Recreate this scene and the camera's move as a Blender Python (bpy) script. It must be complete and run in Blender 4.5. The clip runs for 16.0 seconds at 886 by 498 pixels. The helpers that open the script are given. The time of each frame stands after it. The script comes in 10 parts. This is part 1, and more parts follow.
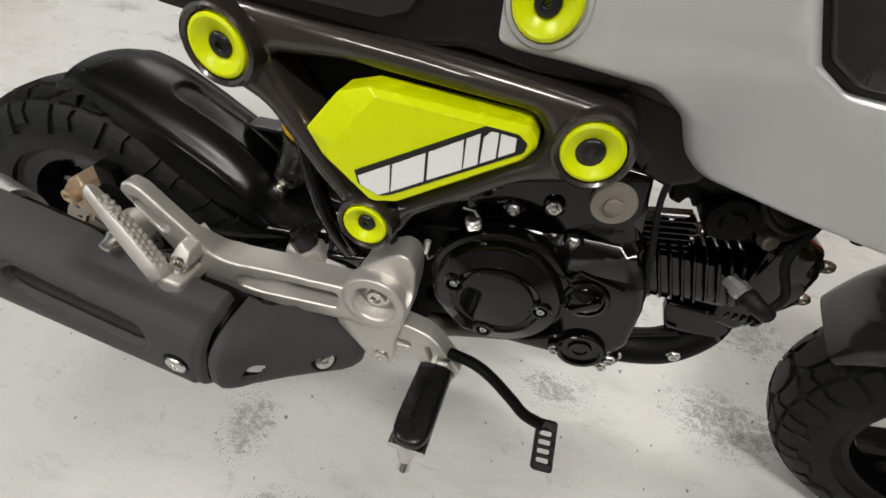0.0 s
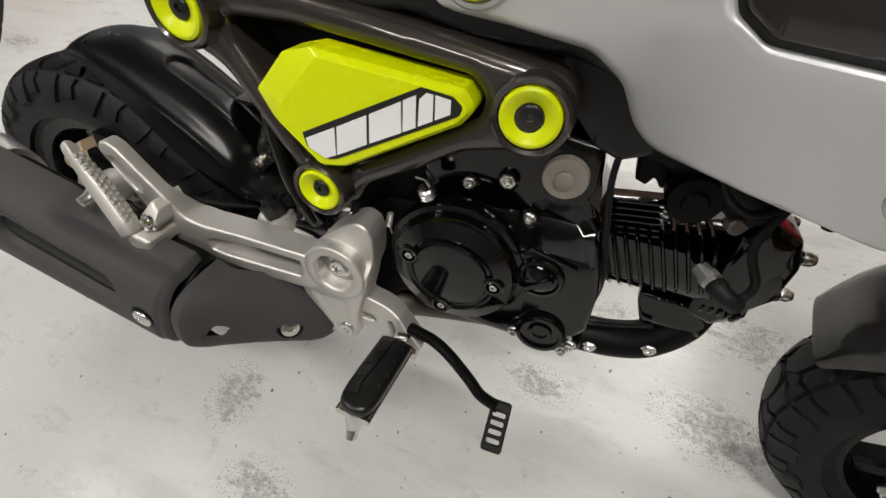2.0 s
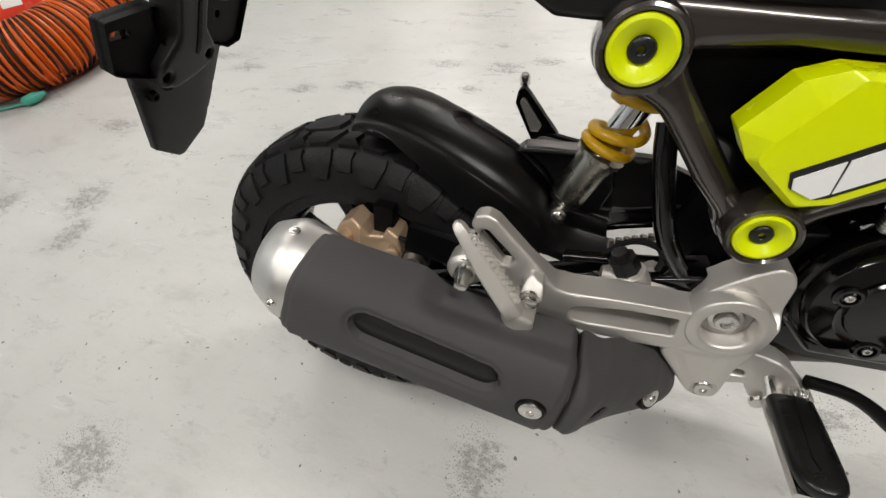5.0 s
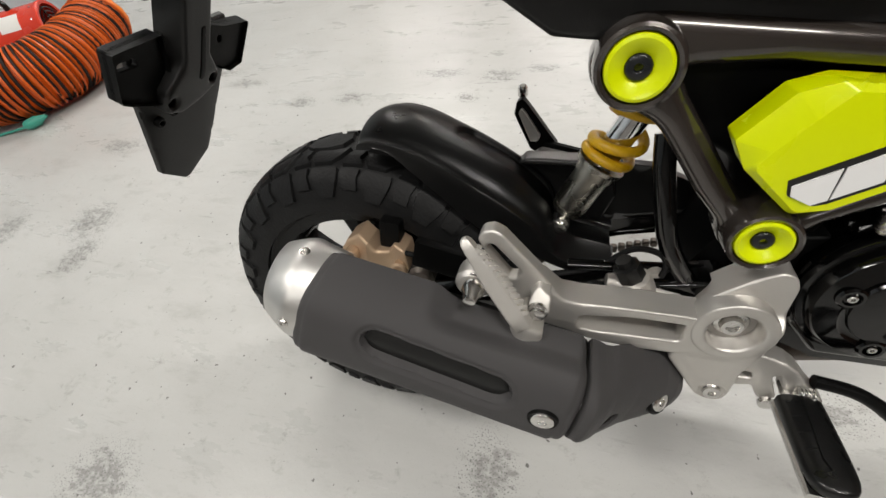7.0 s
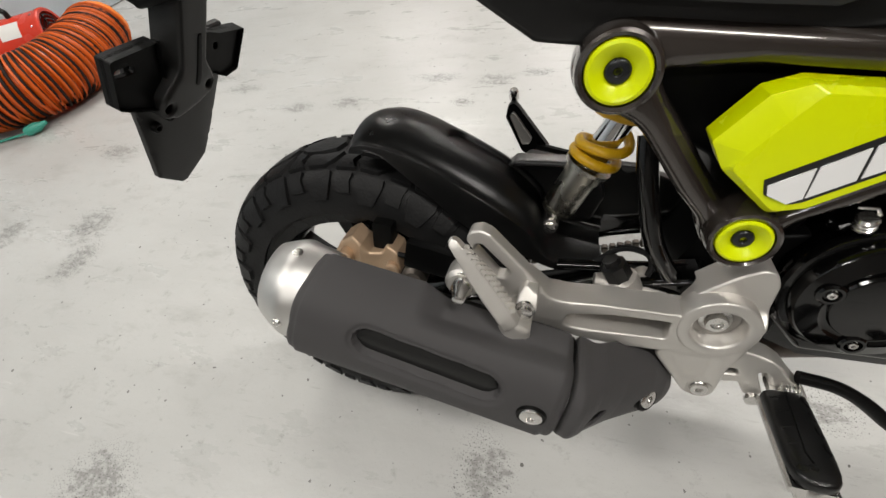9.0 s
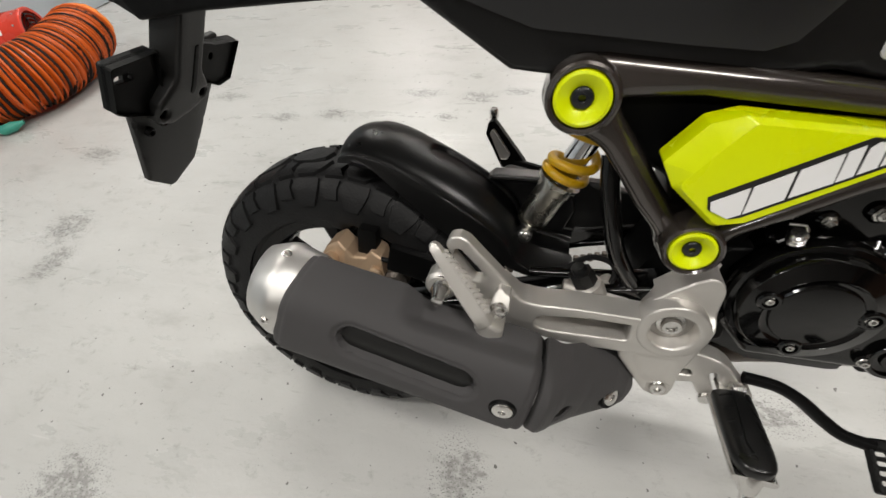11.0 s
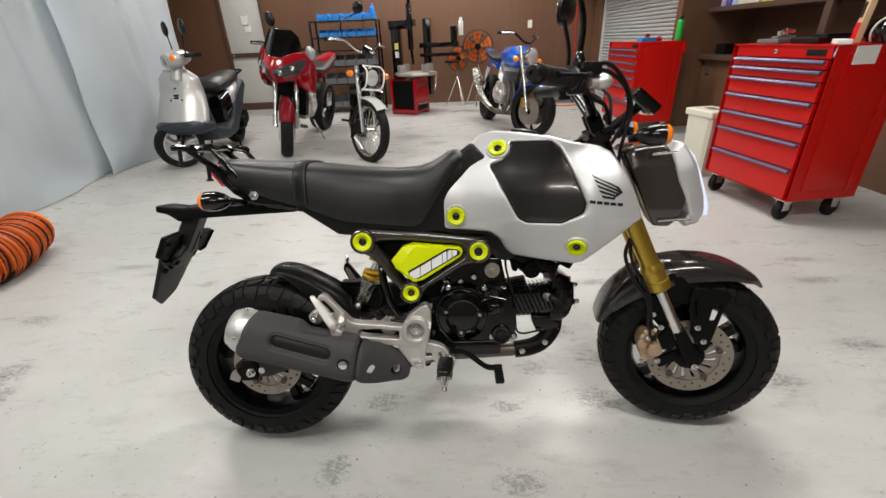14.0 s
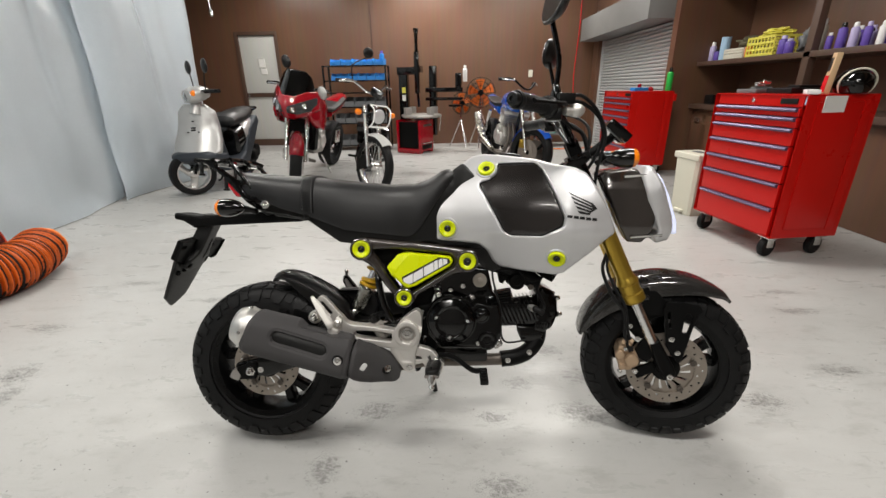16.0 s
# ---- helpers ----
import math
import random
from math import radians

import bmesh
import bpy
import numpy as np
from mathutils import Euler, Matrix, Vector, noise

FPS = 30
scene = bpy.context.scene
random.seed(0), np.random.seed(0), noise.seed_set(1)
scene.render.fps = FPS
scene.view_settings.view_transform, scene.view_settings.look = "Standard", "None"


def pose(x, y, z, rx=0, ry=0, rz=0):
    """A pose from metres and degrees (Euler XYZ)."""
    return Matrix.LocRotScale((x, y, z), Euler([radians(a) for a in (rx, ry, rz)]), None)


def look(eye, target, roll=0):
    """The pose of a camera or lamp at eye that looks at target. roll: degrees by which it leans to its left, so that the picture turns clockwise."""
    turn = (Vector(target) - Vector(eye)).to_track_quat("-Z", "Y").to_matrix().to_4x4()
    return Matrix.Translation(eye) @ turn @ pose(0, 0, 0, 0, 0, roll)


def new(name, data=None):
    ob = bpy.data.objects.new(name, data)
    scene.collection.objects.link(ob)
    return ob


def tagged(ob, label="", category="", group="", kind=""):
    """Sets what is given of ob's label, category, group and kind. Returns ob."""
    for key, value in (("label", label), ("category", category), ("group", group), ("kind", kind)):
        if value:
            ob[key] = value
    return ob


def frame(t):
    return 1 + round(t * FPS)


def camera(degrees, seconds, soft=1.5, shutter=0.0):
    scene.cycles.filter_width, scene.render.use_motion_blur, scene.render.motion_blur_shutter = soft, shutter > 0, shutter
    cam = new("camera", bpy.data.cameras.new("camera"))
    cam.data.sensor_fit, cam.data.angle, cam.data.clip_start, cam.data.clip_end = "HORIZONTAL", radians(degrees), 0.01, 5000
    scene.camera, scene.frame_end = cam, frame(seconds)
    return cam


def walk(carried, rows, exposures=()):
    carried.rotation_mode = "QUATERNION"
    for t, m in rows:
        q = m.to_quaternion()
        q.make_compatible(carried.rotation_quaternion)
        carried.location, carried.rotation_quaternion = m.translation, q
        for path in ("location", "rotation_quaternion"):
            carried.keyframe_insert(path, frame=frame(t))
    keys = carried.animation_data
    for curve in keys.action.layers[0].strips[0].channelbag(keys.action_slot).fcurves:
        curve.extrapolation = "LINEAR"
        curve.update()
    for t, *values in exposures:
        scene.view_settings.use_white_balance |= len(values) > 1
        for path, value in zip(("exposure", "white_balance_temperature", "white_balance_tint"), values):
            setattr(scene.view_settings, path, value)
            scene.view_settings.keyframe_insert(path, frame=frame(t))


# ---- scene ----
cam = camera(92.7, 16.0, 1.5, 0.4)
PATH = [
    (0, (0.594, -0.204, 0.787), (0.293, 0.886, -0.863), 0.3),
    (0.5, (0.64, -0.207, 0.772), (0.23, 0.874, -0.859), -1.5),
    (1, (0.654, -0.203, 0.764), (0.214, 0.867, -0.868), -2.7),
    (1.5, (0.667, -0.203, 0.765), (0.221, 0.858, -0.871), -3.1),
    (2, (0.675, -0.205, 0.768), (0.224, 0.851, -0.87), -3.1),
    (2.5, (0.674, -0.207, 0.77), (0.213, 0.849, -0.865), -3.0),
    (3, (0.675, -0.213, 0.772), (0.192, 0.848, -0.854), -4.0),
    (3.5, (0.582, -0.253, 0.783), (0.066, 0.816, -0.827), -6.3),
    (4, (0.422, -0.267, 0.778), (-0.106, 0.819, -0.816), -8.8),
    (4.5, (0.33, -0.252, 0.774), (-0.208, 0.846, -0.808), -11.3),
    (5, (0.309, -0.258, 0.772), (-0.232, 0.86, -0.795), -12.8),
    (7.5, (0.304, -0.256, 0.788), (-0.245, 0.884, -0.761), -14.9),
    (8, (0.307, -0.261, 0.789), (-0.243, 0.885, -0.756), -15.0),
    (8.5, (0.313, -0.261, 0.788), (-0.236, 0.885, -0.756), -15.1),
    (10.8, (0.323, -0.282, 0.803), (-0.173, 0.922, -0.715), -11.5),
    (11, (0.326, -0.287, 0.808), (-0.143, 0.93, -0.708), -10.3),
    (11.5, (0.35, -0.315, 0.848), (-0.043, 0.985, -0.621), -7.2),
    (12, (0.423, -0.392, 0.917), (0.125, 1.01, -0.477), -4.7),
    (12.5, (0.522, -0.519, 0.991), (0.338, 0.999, -0.299), -3.1),
    (13, (0.567, -0.644, 1.028), (0.48, 0.982, -0.133), -2.3),
    (13.5, (0.559, -0.796, 1.048), (0.503, 0.927, 0.035), -2.7),
    (14, (0.567, -0.915, 1.059), (0.529, 0.876, 0.169), -2.5),
    (14.5, (0.598, -0.981, 1.055), (0.547, 0.846, 0.245), -2.3),
    (15, (0.591, -1.015, 1.041), (0.541, 0.834, 0.281), -1.7),
    (15.5, (0.579, -1.03, 1.031), (0.534, 0.831, 0.299), -1.3),
    (16, (0.594, -1.038, 1.023), (0.553, 0.829, 0.307), -0.9),
]
walk(cam, [(t, look(eye, target, roll)) for t, eye, target, roll in PATH])

# ---- light ----
world = bpy.data.worlds.new("world")
scene.world = world
world.use_nodes = True
world.node_tree.nodes["Background"].inputs[0].default_value = (0.55, 0.6, 0.65, 1)
world.node_tree.nodes["Background"].inputs[1].default_value = 0.05
scene.view_settings.exposure = 0.0

ROOM_X0, ROOM_X1, ROOM_Y0, ROOM_Y1, ROOM_H = -4.6, 3.75, -4.2, 7.35, 2.95


def ceiling_lamp(x, y, power, length=1.25, wide=0.22, colour=(1.0, 0.965, 0.91)):
    data = bpy.data.lights.new("fluorescent_lamp", "AREA")
    data.shape, data.size, data.size_y, data.energy, data.color = "RECTANGLE", length, wide, power, colour
    lamp = new("fluorescent_lamp", data)
    lamp.matrix_world = pose(x, y, ROOM_H - 0.12)
    return lamp


for lx, ly, power in ((-1.3, -0.75, 41), (1.35, -0.75, 52), (-1.3, 1.75, 42), (1.6, 1.75, 58), (-1.4, 4.2, 40), (1.6, 4.2, 48),
                      (-2.2, 6.3, 36), (0.15, 6.55, 62), (2.0, 6.3, 36), (0.0, -2.8, 40)):
    ceiling_lamp(lx, ly, power)


# ---- building helpers ----
TURNED = []  # the turn of the steered front end, while its parts are built


def finish(bm, material, name, parent=None, label="", smooth=35.0):
    """One mesh object from a bmesh, under a thing or a part."""
    if TURNED:
        bm.transform(TURNED[-1])
    bmesh.ops.recalc_face_normals(bm, faces=bm.faces)
    me = bpy.data.meshes.new(name)
    bm.to_mesh(me)
    bm.free()
    me.materials.append(material)
    if smooth:
        me.polygons.foreach_set("use_smooth", [True] * len(me.polygons))
        me.set_sharp_from_angle(angle=radians(smooth))
    ob = new(name, me)
    ob.parent = parent
    if label:
        ob["label"] = label
    return ob


def part(name, bm, material, parent, label="", smooth=35.0):
    return finish(bm, material, name, parent, label, smooth)


def thing(name, m, label, category, group="", kind=""):
    ob = new(name)
    ob.empty_display_size = 0.1
    ob.matrix_world = m
    return tagged(ob, label, category, group, kind)


def solid(name, bm, material, m, label, category, group="", kind="", smooth=35.0):
    ob = finish(bm, material, name, None, "", smooth)
    ob.matrix_world = m
    return tagged(ob, label, category, group, kind)


def box(bm, centre, size, m=None, bevel=0.0, seg=2):
    own = bmesh.new()
    bmesh.ops.create_cube(own, size=1.0, matrix=Matrix.Diagonal((*size, 1)))
    if bevel:
        bmesh.ops.bevel(own, geom=own.edges[:], offset=bevel, segments=seg, profile=0.7, affect="EDGES")
    own.transform(Matrix.Translation(centre) @ (m or Matrix()))
    return merge(bm, own)


def merge(bm, own):
    me = bpy.data.meshes.new("tmp")
    own.to_mesh(me)
    own.free()
    bm.from_mesh(me)
    bpy.data.meshes.remove(me)
    return bm


def ring_loft(bm, rings, cap=True, closed=True):
    rows = [[bm.verts.new(p) for p in ring] for ring in rings]
    n = len(rows[0])
    for a, b in zip(rows, rows[1:]):
        for i in range(n if closed else n - 1):
            j = (i + 1) % n
            bm.faces.new((a[i], a[j], b[j], b[i]))
    if cap:
        for row in (rows[0], rows[-1]):
            bm.faces.new(row)
    return bm


def tube(bm, points, radius, n=10, flat=1.0, cap=True):
    """A swept round bar; radius may be a list. flat squeezes it across."""
    pts = [Vector(p) for p in points]
    radii = radius if isinstance(radius, (list, tuple)) else [radius] * len(pts)
    up, rings = None, []
    for i, p in enumerate(pts):
        d = (pts[min(i + 1, len(pts) - 1)] - pts[max(i - 1, 0)]).normalized()
        if up is None:
            up = d.orthogonal().normalized()
        side = d.cross(up).normalized()
        up = side.cross(d).normalized()
        rings.append([p + radii[i] * (math.cos(a) * side + flat * math.sin(a) * up) for a in (2 * math.pi * k / n for k in range(n))])
    return ring_loft(bm, rings, cap)


def curve(points, steps=6):
    """Points of a smooth line through the given ones."""
    p = [Vector(q) for q in points]
    p = [2 * p[0] - p[1]] + p + [2 * p[-1] - p[-2]]
    out = []
    for a, b, c, d in zip(p, p[1:], p[2:], p[3:]):
        for k in range(steps):
            t = k / steps
            out.append(0.5 * (2 * b + (c - a) * t + (2 * a - 5 * b + 4 * c - d) * t * t + (3 * b - a - 3 * c + d) * t ** 3))
    return out + [p[-2]]


def hose(bm, points, radius, n=8, steps=6):
    return tube(bm, curve(points, steps), radius, n)


def lathe(bm, profile, centre, axis, n=28, cap=True):
    """Turns (radius, height) rows about an axis through centre."""
    turn = Vector(axis).to_track_quat("Z", "Y").to_matrix()
    rings = [[Vector(centre) + turn @ Vector((r * math.cos(a), r * math.sin(a), h)) for a in (2 * math.pi * k / n for k in range(n))] for r, h in profile]
    return ring_loft(bm, rings, cap)


def ball(bm, centre, size, n=16, m=None):
    own = bmesh.new()
    bmesh.ops.create_uvsphere(own, u_segments=n, v_segments=n // 2 + 2, radius=1.0, matrix=Matrix.Diagonal((*size, 1)))
    own.transform(Matrix.Translation(centre) @ (m or Matrix()))
    return merge(bm, own)


def fillet(pts, r, n=4, even=False):
    """A closed outline with its corners rounded; r is one radius or one for each corner. even: n + 1 points at every corner."""
    out, count = [], len(pts)
    for i, p in enumerate(pts):
        p, a, b = Vector(p[:2]), Vector(pts[i - 1][:2]), Vector(pts[(i + 1) % count][:2])
        u, v = (a - p), (b - p)
        rr = r[i] if isinstance(r, (list, tuple)) else r
        ang = u.angle(v) if u.length and v.length else math.pi
        if not even and (rr <= 0 or ang > math.pi - 0.05):
            out.append(tuple(p))
            continue
        cut = min(rr / math.tan(ang / 2), 0.48 * u.length, 0.48 * v.length)
        q0, q1 = p + u.normalized() * cut, p + v.normalized() * cut
        for k in range(n + 1):
            t = k / n
            out.append(tuple((1 - t) ** 2 * q0 + 2 * t * (1 - t) * p + t * t * q1))
    return out


def circle(x, z, r, n=20):
    return [(x + r * math.cos(2 * math.pi * k / n), z + r * math.sin(2 * math.pi * k / n)) for k in range(n)]


def inside(pts, q):
    x, y, hit = q[0], q[1], False
    for (x0, y0), (x1, y1) in zip(pts, pts[1:] + pts[:1]):
        if (y0 > y) != (y1 > y) and x < (x1 - x0) * (y - y0) / (y1 - y0) + x0:
            hit = not hit
    return hit


def relief(outline, height, thick=0.004, rim=0.0, holes=(), step=0.012, both=False):
    """A shell over an outline in the plane (x, z): its outer face stands height(x, z) to the right of the middle plane, its rim
    is rounded by rim. both: a body that is the same on its two sides, else a shell of that thickness. Returns a bmesh in (x, -w, z)."""
    from mathutils.geometry import delaunay_2d_cdt
    loops = [list(outline)] + [list(h) for h in holes]
    if rim:
        for n, loop in enumerate(loops):
            dense = []
            for p, q in zip(loop, loop[1:] + loop[:1]):
                many = max(1, int(math.hypot(q[0] - p[0], q[1] - p[1]) / max(step, 0.005)))
                dense += [(p[0] + (q[0] - p[0]) * k / many, p[1] + (q[1] - p[1]) * k / many) for k in range(many)]
            loops[n] = dense
    verts, edges = [], []
    for loop in loops:
        first = len(verts)
        verts += [Vector(p) for p in loop]
        edges += [(first + k, first + (k + 1) % len(loop)) for k in range(len(loop))]
    flat = np.array([(*a, *b) for loop in loops for a, b in zip(loop, loop[1:] + loop[:1])], float)
    a, ab = flat[:, :2], flat[:, 2:] - flat[:, :2]
    size = (ab ** 2).sum(1) + 1e-12

    def to_rim(q):
        t = np.clip(((q - a) * ab).sum(1) / size, 0, 1)
        return float(np.sqrt((((a + t[:, None] * ab) - q) ** 2).sum(1).min()))

    xs, zs = [p[0] for p in outline], [p[1] for p in outline]
    rows = [(x, z) for x in np.arange(min(xs) + step * 0.4, max(xs), step) for z in np.arange(min(zs) + step * 0.4, max(zs), step)]
    near = [q for q in rows if inside(loops[0], q) and not any(inside(h, q) for h in loops[1:])]
    near = [q for q in near if to_rim(np.array(q)) > max(step * 0.35, rim * 1.15)]
    if rim:
        for loop in loops:
            for k, p in enumerate(loop):
                e = Vector(loop[(k + 1) % len(loop)]) - Vector(loop[k - 1])
                if e.length < 1e-6:
                    continue
                nrm = Vector((-e.y, e.x)).normalized()
                for far in (0.07, 0.22, 0.42, 0.68, 1.0):
                    for sgn in (1, -1):
                        q = Vector(p) + sgn * far * rim * nrm
                        if inside(loops[0], q) and not any(inside(h, q) for h in loops[1:]) and to_rim(np.array(q)) > far * rim * 0.9:
                            near.append((q.x, q.y))
    cdt = delaunay_2d_cdt(verts + [Vector(q) for q in near], edges, [], 0, 1e-5)
    pts = [(v.x, v.y) for v in cdt[0]]
    tris = []
    for f in cdt[2]:
        c = (sum(pts[i][0] for i in f) / 3, sum(pts[i][1] for i in f) / 3)
        if inside(loops[0], c) and not any(inside(h, c) for h in loops[1:]):
            tris.append(f)
    bm = bmesh.new()
    top, low = [], []
    for x, z in pts:
        w = height(x, z) if callable(height) else height
        if rim:
            d = min(to_rim(np.array((x, z))) / rim, 1.0)
            w -= rim * (1 - math.sqrt(max(0.0, 1 - (1 - d) ** 2)))
        top.append(bm.verts.new((x, -w, z)))
        low.append(bm.verts.new((x, w if both else -(w - (thick(x, z) if callable(thick) else thick)), z)))
    counts = {}
    for f in tris:
        try:
            bm.faces.new([top[i] for i in f])
            bm.faces.new([low[i] for i in reversed(f)])
        except ValueError:
            continue
        for i, j in ((f[0], f[1]), (f[1], f[2]), (f[2], f[0])):
            counts[(i, j)] = counts.get((i, j), 0) + 1
    for i, j in counts:
        if (j, i) not in counts:
            bm.faces.new((top[j], top[i], low[i], low[j]))
    bmesh.ops.delete(bm, geom=[v for v in bm.verts if not v.link_faces], context="VERTS")
    return bm


def mirrored(bm):
    bm.transform(Matrix.Diagonal((1, -1, 1, 1)))
    bmesh.ops.reverse_faces(bm, faces=bm.faces)
    return bm


def bolt(parent, centre, axis, material, r=0.006, h=0.005, name="bolt"):
    bm = bmesh.new()
    lathe(bm, [(r * 1.35, 0), (r * 1.35, h * 0.25), (r, h * 0.3), (r, h * 0.9), (r * 0.8, h), (r * 0.5, h), (r * 0.45, h * 0.5)], centre, axis, 6 if r > 0.005 else 10)
    return part(name, bm, material, parent)


# ---- materials ----
def material(name, colour, rough=0.5, metal=0.0, vary=0.12, scale=14.0, fine=160.0, bump=0.05, coat=0.0, rough_vary=0.12, spec=0.5, tint=None):
    """A surface with two scales of unevenness: broad blotches and a fine grain."""
    m = bpy.data.materials.new(name)
    m.use_nodes = True
    nt = m.node_tree
    n, link = nt.nodes, nt.links.new
    p = n["Principled BSDF"]
    where = n.new("ShaderNodeTexCoord")
    broad, grain = n.new("ShaderNodeTexNoise"), n.new("ShaderNodeTexNoise")
    broad.inputs["Scale"].default_value, broad.inputs["Detail"].default_value = scale, 5
    grain.inputs["Scale"].default_value, grain.inputs["Detail"].default_value = fine, 2
    link(where.outputs["Object"], broad.inputs["Vector"])
    link(where.outputs["Object"], grain.inputs["Vector"])
    mix = n.new("ShaderNodeMix")
    mix.data_type = "RGBA"
    dark = [c * (1 - vary) for c in colour]
    lite = [min(1, c * (1 + vary)) for c in (tint or colour)]
    mix.inputs["A"].default_value, mix.inputs["B"].default_value = (*dark, 1), (*lite, 1)
    both = n.new("ShaderNodeMath")
    both.operation = "MULTIPLY_ADD"
    both.inputs[1].default_value = 0.35
    link(grain.outputs["Fac"], both.inputs[0])
    part_of = n.new("ShaderNodeMath")
    part_of.operation = "MULTIPLY"
    part_of.inputs[1].default_value = 0.65
    link(broad.outputs["Fac"], part_of.inputs[0])
    link(part_of.outputs[0], both.inputs[2])
    link(both.outputs[0], mix.inputs["Factor"])
    link(mix.outputs["Result"], p.inputs["Base Color"])
    ramp = n.new("ShaderNodeMapRange")
    ramp.inputs["From Min"].default_value, ramp.inputs["From Max"].default_value = 0.3, 0.7
    ramp.inputs["To Min"].default_value, ramp.inputs["To Max"].default_value = rough * (1 - rough_vary), min(1, rough * (1 + rough_vary))
    link(broad.outputs["Fac"], ramp.inputs["Value"])
    link(ramp.outputs["Result"], p.inputs["Roughness"])
    if bump:
        b = n.new("ShaderNodeBump")
        b.inputs["Strength"].default_value, b.inputs["Distance"].default_value = bump, 0.002
        link(grain.outputs["Fac"], b.inputs["Height"])
        link(b.outputs["Normal"], p.inputs["Normal"])
    p.inputs["Metallic"].default_value = metal
    p.inputs["Coat Weight"].default_value, p.inputs["Coat Roughness"].default_value = coat, 0.06
    p.inputs["Specular IOR Level"].default_value = spec
    return m


def glowing(name, colour, strength):
    m = material(name, colour, 0.25)
    p = m.node_tree.nodes["Principled BSDF"]
    p.inputs["Emission Color"].default_value = (*colour, 1)
    p.inputs["Emission Strength"].default_value = strength
    return m


PEG_RUBBER = material("glossy_peg_rubber", (0.006, 0.006, 0.006), 0.30, spec=0.4, bump=0.12, fine=500, vary=0.2)
RUBBER = material("rubber", (0.0070, 0.0070, 0.0072), 0.50, spec=0.18, bump=0.3, fine=300, vary=0.3, scale=20)
BLACK_PLASTIC = material("black_plastic", (0.0040, 0.0040, 0.0040), 0.33, spec=0.40, bump=0.1, fine=700, vary=0.2)
# paler than BLACK_PLASTIC: the light on the tail flap is put into its colour
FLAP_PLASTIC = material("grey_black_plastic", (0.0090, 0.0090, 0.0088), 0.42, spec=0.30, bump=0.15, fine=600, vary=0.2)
MATT_BLACK = material("matt_black", (0.0022, 0.0022, 0.0022), 0.46, spec=0.12, bump=0.12, fine=500, vary=0.25)
GLOSS_BLACK = material("gloss_black_paint", (0.0012, 0.0012, 0.0012), 0.10, bump=0.015, vary=0.2, coat=0.30, spec=0.35)
RIM_BLACK = material("satin_black_rim_paint", (0.0030, 0.0030, 0.0031), 0.26, bump=0.04, vary=0.2, spec=0.18)
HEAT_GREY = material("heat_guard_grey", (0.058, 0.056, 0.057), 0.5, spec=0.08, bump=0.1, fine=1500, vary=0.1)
SILVER_PAINT = material("silver_metallic_paint", (0.61, 0.61, 0.62), 0.42, metal=0.58, fine=2600, bump=0.02, vary=0.05, coat=0.20)
BROWN_METALLIC = material("brown_black_metallic_paint", (0.038, 0.031, 0.027), 0.24, metal=0.4, fine=2200, bump=0.03, vary=0.3, coat=0.9)
PANEL_DARK = material("dark_grey_metallic_panel", (0.020, 0.017, 0.016), 0.24, metal=0.3, fine=2200, bump=0.03, vary=0.15, coat=0.4)
FENDER_GREY = material("grey_metallic_paint", (0.085, 0.081, 0.078), 0.17, metal=0.6, fine=2200, bump=0.02, vary=0.15, coat=0.9)
LIME = material("lime_plastic", (0.60, 0.69, 0.0), 0.28, bump=0.02, vary=0.03, fine=900, spec=0.35)
FENDER_BLACK = material("satin_black_fender_plastic", (0.0085, 0.0085, 0.0085), 0.31, spec=0.75, bump=0.04, fine=700, vary=0.15)
BOLT_BLACK = material("black_oxide_bolt", (0.012, 0.013, 0.015), 0.26, metal=0.3, bump=0.04, vary=0.2)
DULL_ALU = material("dull_grey_aluminium", (0.38, 0.36, 0.335), 0.45, metal=0.6, bump=0.2, fine=500, vary=0.2)
CAST_ALU = material("satin_cast_aluminium", (0.60, 0.58, 0.55), 0.47, metal=0.80, bump=0.12, fine=900, vary=0.08)
BRUSHED = material("brushed_steel", (0.62, 0.61, 0.59), 0.38, metal=0.9, bump=0.15, fine=1200, vary=0.06)
STEEL = material("bright_steel", (0.68, 0.67, 0.65), 0.24, metal=1.0, bump=0.04, vary=0.1)
CHROME = material("chrome", (0.75, 0.75, 0.75), 0.1, metal=1.0, bump=0.02, vary=0.08)
STARTER = material("grey_brown_starter_paint", (0.24, 0.215, 0.185), 0.5, metal=0.3, bump=0.1, vary=0.12)
SHOCK_STEEL = material("worn_shock_steel", (0.42, 0.405, 0.36), 0.27, metal=1.0, bump=0.06, vary=0.2, scale=30)
DULL_STEEL = material("dull_brown_steel", (0.13, 0.112, 0.098), 0.5, metal=0.7, bump=0.2, vary=0.25, scale=40)
GOLD = material("gold_anodised", (0.50, 0.33, 0.05), 0.3, metal=0.85, bump=0.03, vary=0.08)
BRONZE = material("bronze_caliper", (0.46, 0.33, 0.22), 0.42, metal=0.6, bump=0.2, fine=700, vary=0.12)
SPRING = material("yellow_spring_paint", (0.62, 0.36, 0.01), 0.3, bump=0.04, vary=0.12)
DISC = material("brake_disc_steel", (0.33, 0.29, 0.25), 0.38, metal=0.85, bump=0.15, fine=1400, vary=0.1)
VINYL = material("black_seat_vinyl", (0.0060, 0.0060, 0.0066), 0.40, spec=0.55, bump=0.12, fine=1300, vary=0.15)
THREAD = material("grey_thread", (0.12, 0.12, 0.12), 0.8)
AMBER = material("amber_lens", (0.85, 0.22, 0.01), 0.15, bump=0.05, fine=500, coat=0.5)
